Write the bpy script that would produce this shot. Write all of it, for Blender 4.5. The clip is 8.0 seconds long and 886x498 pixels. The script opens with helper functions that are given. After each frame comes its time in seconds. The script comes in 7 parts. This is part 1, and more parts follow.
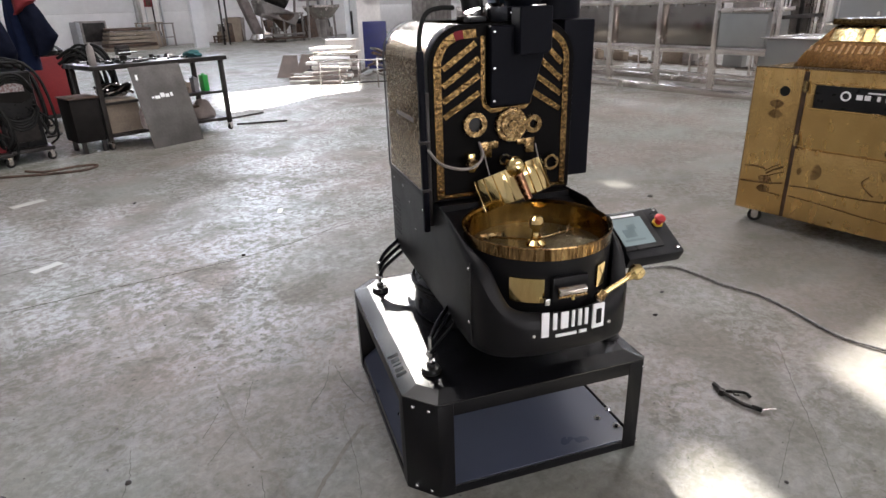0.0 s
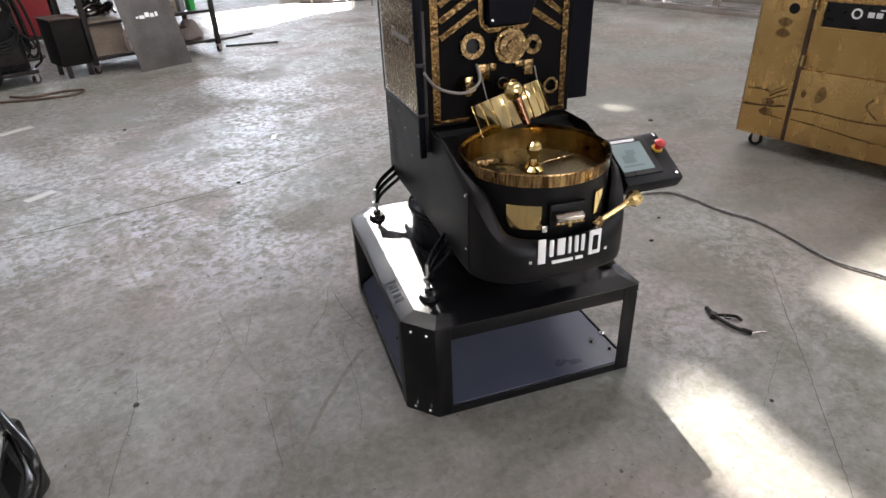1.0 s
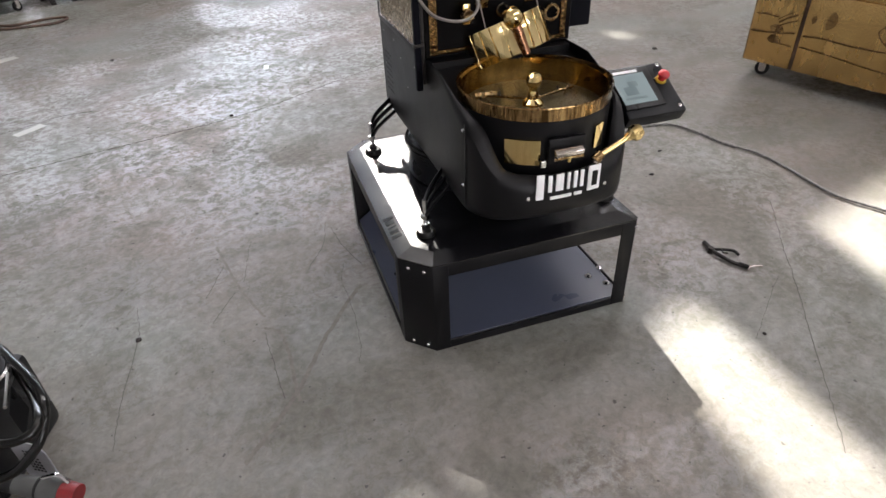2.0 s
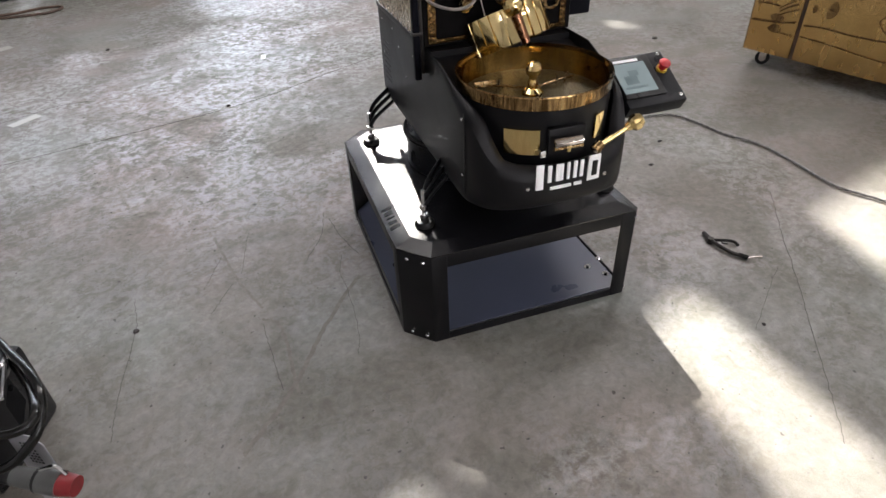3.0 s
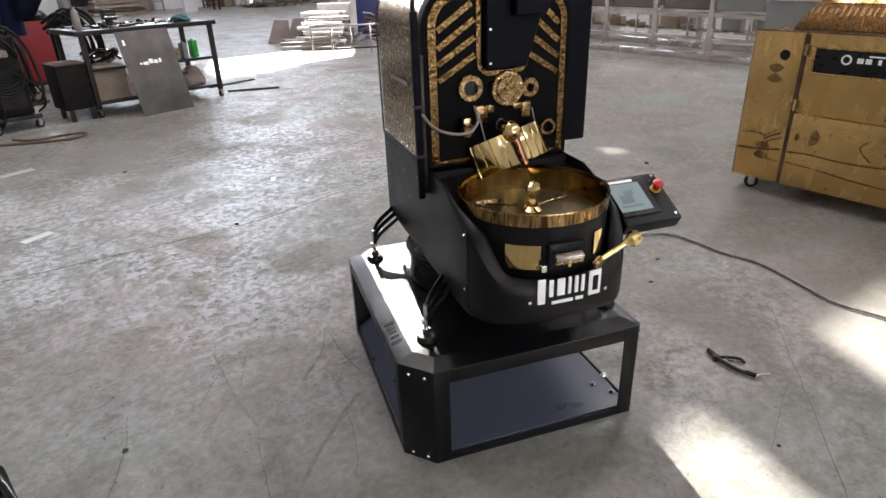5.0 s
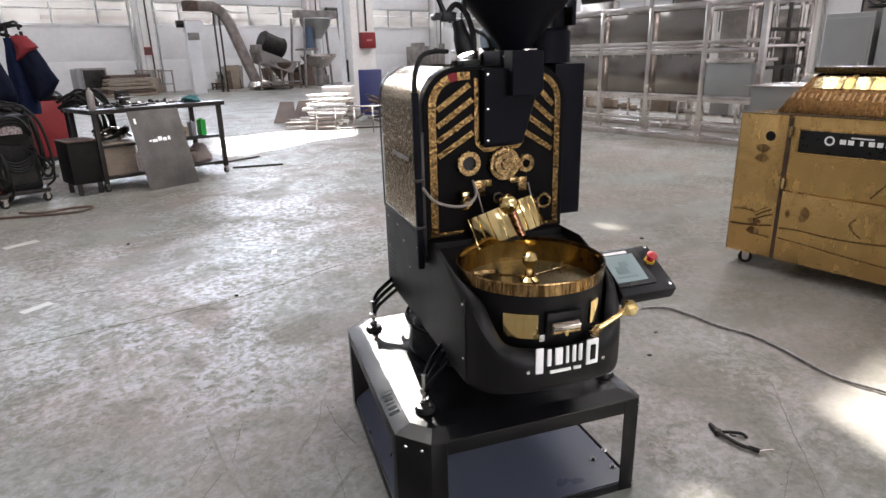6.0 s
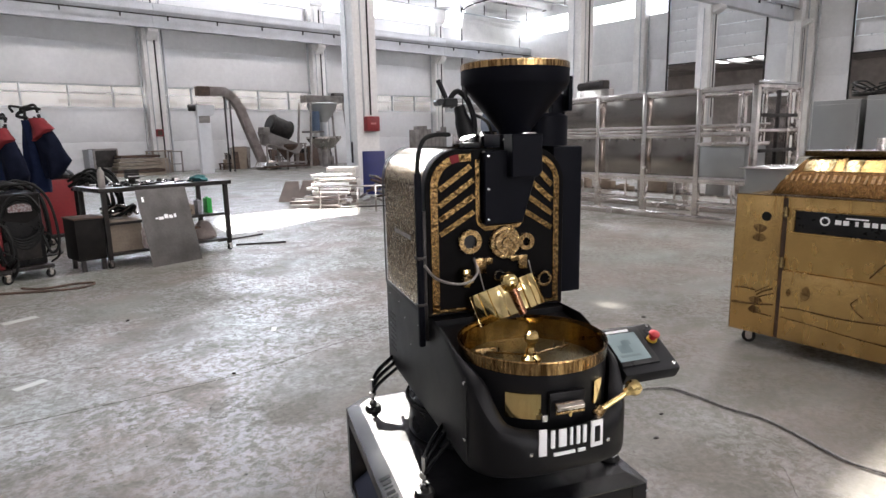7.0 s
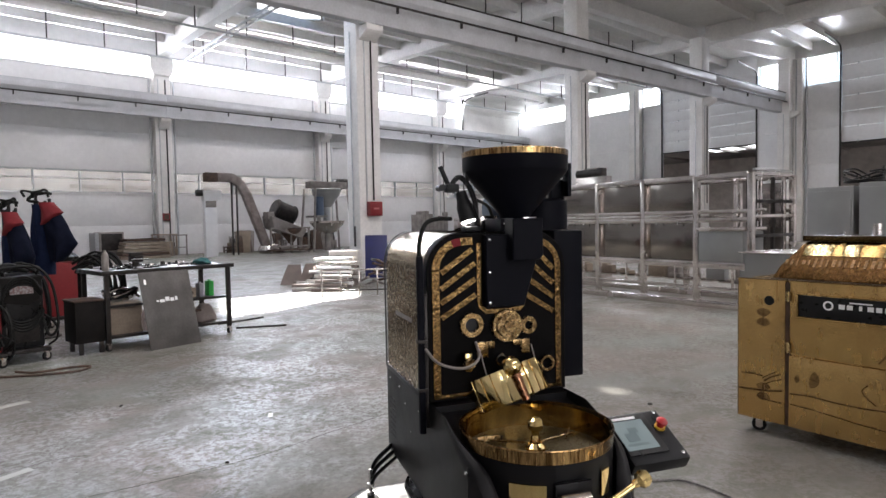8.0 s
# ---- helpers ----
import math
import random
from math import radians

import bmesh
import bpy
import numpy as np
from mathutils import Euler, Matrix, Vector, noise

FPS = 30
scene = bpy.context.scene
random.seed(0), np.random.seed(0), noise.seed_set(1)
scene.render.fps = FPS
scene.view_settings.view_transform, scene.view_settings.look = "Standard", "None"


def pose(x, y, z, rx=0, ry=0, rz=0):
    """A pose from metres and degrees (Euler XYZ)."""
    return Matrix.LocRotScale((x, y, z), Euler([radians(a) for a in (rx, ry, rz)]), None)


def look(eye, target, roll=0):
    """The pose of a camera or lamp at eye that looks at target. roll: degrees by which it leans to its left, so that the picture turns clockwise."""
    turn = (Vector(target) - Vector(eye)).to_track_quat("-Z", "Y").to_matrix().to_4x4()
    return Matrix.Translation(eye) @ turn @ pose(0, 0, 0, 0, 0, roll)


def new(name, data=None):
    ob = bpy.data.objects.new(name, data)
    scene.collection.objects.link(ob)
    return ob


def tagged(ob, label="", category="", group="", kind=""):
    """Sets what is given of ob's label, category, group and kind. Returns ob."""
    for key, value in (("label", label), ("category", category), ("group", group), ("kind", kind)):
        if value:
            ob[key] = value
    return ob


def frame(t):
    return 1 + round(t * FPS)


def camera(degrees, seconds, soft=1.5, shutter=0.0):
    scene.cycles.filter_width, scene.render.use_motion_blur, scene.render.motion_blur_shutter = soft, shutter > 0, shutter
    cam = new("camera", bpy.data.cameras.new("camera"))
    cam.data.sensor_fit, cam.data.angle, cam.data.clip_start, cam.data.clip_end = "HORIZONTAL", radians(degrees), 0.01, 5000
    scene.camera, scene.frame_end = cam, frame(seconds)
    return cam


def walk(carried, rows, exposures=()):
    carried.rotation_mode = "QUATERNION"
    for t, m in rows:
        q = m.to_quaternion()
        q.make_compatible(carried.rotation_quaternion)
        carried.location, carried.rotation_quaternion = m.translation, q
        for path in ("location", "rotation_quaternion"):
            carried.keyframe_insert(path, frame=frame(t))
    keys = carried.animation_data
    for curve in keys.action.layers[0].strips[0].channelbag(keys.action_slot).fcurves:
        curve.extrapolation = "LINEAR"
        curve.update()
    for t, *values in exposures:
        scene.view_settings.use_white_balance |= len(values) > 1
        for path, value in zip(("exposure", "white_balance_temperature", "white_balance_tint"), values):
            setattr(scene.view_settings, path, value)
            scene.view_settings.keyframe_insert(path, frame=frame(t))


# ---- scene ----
cam = camera(72.3, 8.0)
# seconds, eye, then degrees: yaw, pitch, roll
PATH = [
    (0, 0.022, 0.018, 1.440, -40.52, -21.96, -1.92),
    (0.5, 0.023, 0.019, 1.440, -40.56, -25.40, -2.05),
    (1, 0.028, 0.023, 1.439, -40.53, -28.91, -2.19),
    (1.5, 0.033, 0.027, 1.442, -40.47, -32.59, -2.35),
    (2, 0.042, 0.033, 1.440, -40.39, -35.24, -2.46),
    (2.2, 0.042, 0.033, 1.440, -40.39, -35.76, -2.46),
    (3.3, 0.047, 0.041, 1.431, -40.53, -36.08, -2.42),
    (3.5, 0.047, 0.041, 1.431, -40.53, -35.48, -2.42),
    (4, 0.046, 0.042, 1.429, -40.67, -32.67, -2.24),
    (4.5, 0.037, 0.036, 1.427, -40.87, -28.66, -2.07),
    (4.7, 0.037, 0.036, 1.427, -40.87, -27.24, -2.07),
    (5.8, 0.012, 0.009, 1.421, -41.22, -18.87, -1.60),
    (6, 0.008, 0.006, 1.421, -41.31, -17.77, -1.52),
    (6.5, 0.004, 0.002, 1.421, -41.37, -13.84, -1.46),
    (7, 0.001, 0.000, 1.422, -41.40, -10.43, -1.24),
    (7.5, -0.000, -0.001, 1.421, -41.43, -6.54, -1.18),
    (8, 0.000, 0.000, 1.420, -41.43, -2.54, -1.07),
]
EXPOSURES = [(0.0, 2.53), (2.0, 2.54), (3.5, 2.45), (4.5, 2.47), (6.0, 2.67), (6.6, 2.68), (7.0, 2.54), (7.5, 2.36), (8.0, 2.22)]
EYE_ROWS = [(t, (x, y, z), radians(yaw), radians(pitch), roll) for t, x, y, z, yaw, pitch, roll in PATH]
walk(cam, [(t, look(e, (e[0] - 2 * math.sin(a) * math.cos(p), e[1] + 2 * math.cos(a) * math.cos(p), e[2] + 2 * math.sin(p)), r))
           for t, e, a, p, r in EYE_ROWS], EXPOSURES)

# ---- light: sky, sun, daylight in the high windows and roof lights, unseen added fills ----
SUN_UP, SUN_WAY = radians(35), Vector((0.471, 0.882, 0)).normalized()
world = bpy.data.worlds.new("sky")
scene.world = world
world.use_nodes = True
_w = world.node_tree
_sky = _w.nodes.new("ShaderNodeTexSky")
_sky.sky_type, _sky.sun_disc = "NISHITA", False
_sky.sun_elevation, _sky.sun_rotation = SUN_UP, math.atan2(SUN_WAY.x, SUN_WAY.y)
_w.links.new(_sky.outputs[0], _w.nodes["Background"].inputs[0])
_w.nodes["Background"].inputs[1].default_value = 0.05

SUN_DIR = Vector((SUN_WAY.x * math.cos(SUN_UP), SUN_WAY.y * math.cos(SUN_UP), math.sin(SUN_UP)))
_sun = bpy.data.lights.new("sun", "SUN")
_sun.energy, _sun.angle, _sun.color = 5.0, radians(0.4), (1.0, 0.95, 0.89)
new("sun", _sun).matrix_world = look(SUN_DIR * 60, (0, 0, 0))


def daylight(name, eye, target, w, h, watts, colour, spread=180):
    lamp = bpy.data.lights.new(name, "AREA")
    lamp.spread = radians(spread)
    lamp.shape, lamp.size, lamp.size_y, lamp.energy, lamp.color = "RECTANGLE", w, h, 0.72 * watts, colour
    new(name, lamp).matrix_world = look(eye, target)


ROOF_Z, WALL_N, WALL_E, WALL_S, WALL_W = 10.8, 32.7, 37.3, -11.0, -14.0
COOL, SOFT = (0.82, 0.86, 1.0), (1.0, 0.945, 0.965)
for x0, x1 in ((1.1, 9.4), (10.5, 18.6), (19.7, 27.9), (29.2, 36.6)):
    daylight("window_light", ((x0 + x1) / 2, WALL_N + 0.12, 9.43), ((x0 + x1) / 2, 0, 9.4), x1 - x0, 1.07, (18 if x0 < 5 else 14 if x0 > 29 else 30) * (x1 - x0), COOL, 105)
for y0, y1 in ((22.9, 28.6), (20.6, 21.7), (12.85, 14.3), (10.5, 11.8)):
    daylight("window_light", (WALL_E + 0.12, (y0 + y1) / 2, 9.43), (0, (y0 + y1) / 2, 9.4), y1 - y0, 1.05, 17 * (y1 - y0), COOL, 105)
# unseen south band and doorway, added as fill from behind the camera
daylight("window_light", (0, WALL_S - 0.12, 9.43), (0, 10, 6.0), 26, 1.05, 260, SOFT)
daylight("south_fill_light", (-1.0, WALL_S - 0.12, 2.3), (-1.0, 10, 2.3), 4.4, 4.4, 150, SOFT)
# strips near y 28 are real roof lights; the other six are unseen added fill
for x, y, w in ((4.9, 28.3, 8.0), (14.8, 28.3, 8.6), (25.0, 28.0, 8.6), (4.9, 21.8, 8.0), (4.9, 17.2, 8.0), (0.5, 5.0, 9.0), (11.5, 5.0, 9.0), (8.5, -4.0, 9.0), (25.5, -3.0, 9.0)):
    daylight("roof_or_fill_light", (x, y, ROOF_Z + 0.1), (x, y, 0), w, 0.6, (400 if x > 20 else 70 if y < 0 else 320 if x > 5 else 115) if y < 15 else 84 if y > 25 else 135, SOFT if y < 15 or y > 25 else (0.74, 0.83, 1.0))


# ---- materials ----
def material(name, colour, rough=0.5, metal=0.0, spots=None, scale=8.0, mix=0.35, bump=0.0, bump_scale=60.0, rough_var=0.0,
             coord="Object", stretch=(1, 1, 1), emit=0.0, fine=None):
    """A surface with variation at two scales: spots is the second colour, mixed by noise; fine grain rides on top."""
    m = bpy.data.materials.new(name)
    m.use_nodes = True
    nt = m.node_tree
    n, link = nt.nodes, nt.links.new
    b = n["Principled BSDF"]
    b.inputs["Base Color"].default_value = (*colour, 1)
    b.inputs["Roughness"].default_value, b.inputs["Metallic"].default_value = rough, metal
    tc, mp = n.new("ShaderNodeTexCoord"), n.new("ShaderNodeMapping")
    mp.inputs["Scale"].default_value = stretch
    link(tc.outputs[coord], mp.inputs[0])

    def noisy(s, detail=5.0):
        t = n.new("ShaderNodeTexNoise")
        t.inputs["Scale"].default_value, t.inputs["Detail"].default_value = s, detail
        link(mp.outputs[0], t.inputs["Vector"])
        return t.outputs["Fac"]

    if spots:
        r = n.new("ShaderNodeMapRange")
        r.inputs["From Min"].default_value, r.inputs["From Max"].default_value = 0.5 - mix / 2, 0.5 + mix / 2
        link(noisy(scale), r.inputs["Value"])
        c = n.new("ShaderNodeMix")
        c.data_type = "RGBA"
        c.inputs["A"].default_value, c.inputs["B"].default_value = (*colour, 1), (*spots, 1)
        link(r.outputs[0], c.inputs["Factor"])
        out = c.outputs["Result"]
        if fine:
            d = n.new("ShaderNodeMix")
            d.data_type, d.blend_type = "RGBA", "MULTIPLY"
            d.inputs["Factor"].default_value = fine
            link(out, d.inputs["A"])
            g = n.new("ShaderNodeMapRange")
            g.inputs["From Min"].default_value, g.inputs["From Max"].default_value = 0.3, 0.7
            g.inputs["To Min"].default_value, g.inputs["To Max"].default_value = 0.45, 1.1
            link(noisy(scale * 9, 6), g.inputs["Value"])
            link(g.outputs[0], d.inputs["B"])
            out = d.outputs["Result"]
        link(out, b.inputs["Base Color"])
    if rough_var:
        r = n.new("ShaderNodeMapRange")
        r.inputs["From Min"].default_value, r.inputs["From Max"].default_value = 0.35, 0.65
        r.inputs["To Min"].default_value, r.inputs["To Max"].default_value = max(rough - rough_var, 0.03), rough + rough_var
        link(noisy(scale * 1.7), r.inputs["Value"])
        link(r.outputs[0], b.inputs["Roughness"])
    if bump:
        k = n.new("ShaderNodeBump")
        k.inputs["Strength"].default_value, k.inputs["Distance"].default_value = bump, 0.003
        link(noisy(bump_scale, 3), k.inputs["Height"])
        link(k.outputs[0], b.inputs["Normal"])
    if emit:
        b.inputs["Emission Color"].default_value, b.inputs["Emission Strength"].default_value = (*colour, 1), emit
    return m


BLACK = material("black_powder_coat", (0.004, 0.0039, 0.0045), 0.42, spots=(0.0052, 0.005, 0.006), scale=6, bump=0.05, bump_scale=900, rough_var=0.02)
BLACK.node_tree.nodes["Principled BSDF"].inputs["Specular IOR Level"].default_value = 0.22
BLACK_SATIN = material("black_satin_steel", (0.004, 0.0045, 0.006), 0.34, spots=(0.006, 0.0065, 0.008), scale=4, bump=0.04, bump_scale=700, rough_var=0.1)
TOPCOAT = material("glossy_black_coat", (0.004, 0.004, 0.005), 0.22, spots=(0.006, 0.006, 0.007), scale=5, rough_var=0.05, bump=0.03, bump_scale=500)
TOPCOAT.node_tree.nodes["Principled BSDF"].inputs["Specular IOR Level"].default_value = 0.6
FACE = material("black_face_panel", (0.003, 0.0028, 0.0028), 0.5, spots=(0.005, 0.0045, 0.0045), scale=9, bump=0.05, bump_scale=500)
FACE.node_tree.nodes["Principled BSDF"].inputs["Specular IOR Level"].default_value = 0.04
BLACK_SATIN.node_tree.nodes["Principled BSDF"].inputs["Specular IOR Level"].default_value = 0.2
DARKBIN = material("blackened_steel", (0.006, 0.005, 0.0046), 0.7, spots=(0.011, 0.009, 0.008), scale=8, fine=0.4)
# blue tone and soft gradient stand in for north daylight on the shelf
SHELF = material("daylit_black_sheet", (0.062, 0.07, 0.102), 0.3, spots=(0.04, 0.046, 0.07), scale=1.4, mix=0.9, rough_var=0.03)
RUBBER = material("black_rubber", (0.006, 0.006, 0.006), 0.5, spots=(0.011, 0.011, 0.01), scale=20, bump=0.1, bump_scale=200)
PLASTIC = material("black_plastic", (0.007, 0.007, 0.008), 0.36, spots=(0.013, 0.013, 0.013), scale=14, rough_var=0.1)
PLASTIC.node_tree.nodes["Principled BSDF"].inputs["Specular IOR Level"].default_value = 0.25
BRASS = material("polished_brass", (0.86, 0.69, 0.35), 0.1, 1.0, spots=(0.72, 0.53, 0.22), scale=7, rough_var=0.06, bump=0.12, bump_scale=22)
BRASS_SOFT = material("brushed_brass", (0.27, 0.185, 0.09), 0.24, 1.0, spots=(0.14, 0.085, 0.035), scale=60, mix=0.3, rough_var=0.1, bump=0.5, bump_scale=90)
FOIL = material("crinkled_gold_film", (0.17, 0.108, 0.045), 0.15, 1.0, spots=(0.035, 0.019, 0.007), scale=120, mix=0.3, rough_var=0.08, bump=1.0, bump_scale=85)
RIMFILM = material("striped_gold_film", (0.44, 0.29, 0.13), 0.18, 1.0, spots=(0.12, 0.065, 0.025), scale=120, mix=0.2, rough_var=0.1, bump=0.6, bump_scale=150, stretch=(1, 1, 0.1))
COPPER = material("dull_copper", (0.26, 0.155, 0.075), 0.3, 1.0, spots=(0.3, 0.14, 0.08), scale=20, rough_var=0.1)
CLAD = material("film_covered_steel", (0.86, 0.74, 0.56), 0.2, 1.0, spots=(0.5, 0.4, 0.27), scale=95, mix=0.7, rough_var=0.1, bump=0.22, bump_scale=120, stretch=(1, 1, 0.4))
GOLDBOX = material("gold_film_sheet", (0.8, 0.53, 0.215), 0.22, 1.0, spots=(0.58, 0.36, 0.13), scale=10, mix=0.7, rough_var=0.09, bump=0.35, bump_scale=240, stretch=(1, 1, 0.35), fine=0.12)
# hood gold in two tones: darkened base, and a bright copy for window reflections
GOLDHOOD = material("darkened_gold_film", (0.095, 0.05, 0.018), 0.26, 1.0, spots=(0.035, 0.018, 0.007), scale=70, mix=0.5, rough_var=0.08, bump=0.5, bump_scale=150, stretch=(1, 1, 0.3))
BRIGHTFILM = material("reflection_bright_film", (0.78, 0.67, 0.4), 0.16, 1.0, spots=(0.4, 0.28, 0.11), scale=70, mix=0.2, rough_var=0.06, bump=0.8, bump_scale=70, stretch=(1, 1, 0.3))
PRINT = material("brown_print", (0.11, 0.06, 0.024), 0.4, 0.6, spots=(0.2, 0.12, 0.05), scale=90, mix=0.15)
CHROME = material("chrome", (0.75, 0.75, 0.76), 0.12, 1.0, spots=(0.6, 0.6, 0.6), scale=30, rough_var=0.06)
STEEL = material("brushed_stainless", (0.88, 0.83, 0.8), 0.2, 1.0, spots=(0.5, 0.45, 0.42), scale=2.6, mix=0.45, rough_var=0.08)
STEEL_SHEET = material("stainless_sheet", (0.34, 0.31, 0.285), 0.2, 1.0, spots=(0.2, 0.18, 0.165), scale=0.9, mix=0.6, rough_var=0.06, bump=0.03, bump_scale=2.5)
SHEET_PALE = material("pale_stainless_sheet", (0.38, 0.385, 0.38), 0.42, 0.8, spots=(0.31, 0.315, 0.31), scale=1.5, rough_var=0.06)
RAW_STEEL = material("dark_mill_steel", (0.045, 0.04, 0.037), 0.45, 0.6, spots=(0.022, 0.019, 0.018), scale=6, rough_var=0.12, fine=0.5)
RUST = material("rusty_brown_steel", (0.13, 0.075, 0.05), 0.65, 0.2, spots=(0.06, 0.04, 0.03), scale=7, rough_var=0.1, fine=0.6)
BLACK_MATT = material("navy_black_coat", (0.0035, 0.0038, 0.0065), 0.5, spots=(0.0045, 0.0048, 0.0075), scale=6, bump=0.04, bump_scale=800)
BLACK_MATT.node_tree.nodes["Principled BSDF"].inputs["Specular IOR Level"].default_value = 0.06
AMBER = material("amber_brass_liner", (0.62, 0.42, 0.15), 0.08, 1.0, spots=(0.26, 0.15, 0.045), scale=26, mix=0.3, rough_var=0.05, bump=0.5, bump_scale=30, stretch=(1, 1, 0.3))
for _m in (RUBBER, DARKBIN):
    _m.node_tree.nodes["Principled BSDF"].inputs["Specular IOR Level"].default_value = 0.18
WHITE = material("white_vinyl", (0.85, 0.85, 0.85), 0.4)
RED = material("red_plastic", (0.42, 0.012, 0.018), 0.35, spots=(0.3, 0.01, 0.014), scale=12)
RED_PAINT = material("red_enamel", (0.2, 0.012, 0.016), 0.4, spots=(0.2, 0.015, 0.018), scale=5, fine=0.4)
BLUE = material("dark_blue_fabric", (0.008, 0.013, 0.035), 0.85, spots=(0.013, 0.02, 0.05), scale=9, bump=0.5, bump_scale=90, fine=0.4)
BLUE_SHEET = material("blue_plastic_sheet", (0.015, 0.02, 0.12), 0.4, spots=(0.012, 0.016, 0.08), scale=3)
BLUE.node_tree.nodes["Principled BSDF"].inputs["Specular IOR Level"].default_value = 0.1
RED_CLOTH = material("red_fabric", (0.2, 0.014, 0.02), 0.85, spots=(0.13, 0.009, 0.012), scale=10, bump=0.4, bump_scale=90)
GREY_PL = material("grey_plastic", (0.3, 0.3, 0.31), 0.45, spots=(0.24, 0.24, 0.25), scale=15)
GREEN = material("green_plastic", (0.03, 0.42, 0.06), 0.4, spots=(0.02, 0.3, 0.05), scale=8)
PINKISH = material("faded_red_notice", (0.45, 0.2, 0.19), 0.5, spots=(0.35, 0.12, 0.12), scale=40)
CARD = material("brown_cardboard", (0.32, 0.26, 0.2), 0.8, spots=(0.24, 0.19, 0.145), scale=4, fine=0.3)
DULL = material("dusty_machine_steel", (0.33, 0.3, 0.28), 0.55, 0.3, spots=(0.2, 0.178, 0.165), scale=3, rough_var=0.12, fine=0.4)
WALL = material("pale_grey_wall_panel", (0.745, 0.735, 0.735), 0.6, spots=(0.67, 0.66, 0.66), scale=0.6, fine=0.12)
CONCRETE = material("painted_concrete", (0.78, 0.76, 0.735), 0.65, spots=(0.68, 0.66, 0.64), scale=1.3, bump=0.2, bump_scale=25, fine=0.2)
ROOFING = material("grey_roof_slab", (0.74, 0.725, 0.7), 0.4, spots=(0.64, 0.625, 0.6), scale=0.7, fine=0.2)
GALV = material("galvanised_steel", (0.5, 0.51, 0.52), 0.4, 0.7, spots=(0.4, 0.41, 0.42), scale=5, rough_var=0.1)
OUTSIDE = material("pale_outside_render", (0.3, 0.28, 0.275), 0.9, spots=(0.2, 0.18, 0.175), scale=0.35, mix=0.3, fine=0.2)
BROWNBOARD = material("grey_brown_board", (0.27, 0.225, 0.2), 0.75, spots=(0.2, 0.165, 0.15), scale=4, fine=0.3)
CASING = material("dusty_brown_casing", (0.33, 0.285, 0.265), 0.5, 0.4, spots=(0.2, 0.16, 0.145), scale=3, rough_var=0.1, fine=0.4)
BROWNGREY = material("brown_grey_cladding", (0.2, 0.18, 0.175), 0.8, spots=(0.15, 0.13, 0.125), scale=1.2)
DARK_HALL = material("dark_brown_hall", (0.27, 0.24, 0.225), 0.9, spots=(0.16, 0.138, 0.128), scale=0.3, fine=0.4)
SCREEN = material("screen_glow", (0.2, 0.25, 0.26), 0.2, emit=0.03)
SCREEN_MARK = material("screen_dark_figure", (0.11, 0.15, 0.16), 0.3, emit=0.02)
FROST = material("frosted_sky_pane", (0.9, 0.95, 1.0), 0.5, emit=1.08)
LAMPGLOW = material("lit_lamp_face", (1.0, 0.98, 0.94), 0.3, emit=6.5)
GLASS = bpy.data.materials.new("window_glass")
GLASS.use_nodes = True
_g = GLASS.node_tree.nodes["Principled BSDF"]
_g.inputs["Transmission Weight"].default_value, _g.inputs["Roughness"].default_value, _g.inputs["IOR"].default_value = 1.0, 0.05, 1.05
_g.inputs["Base Color"].default_value = (0.85, 0.88, 0.88, 1)


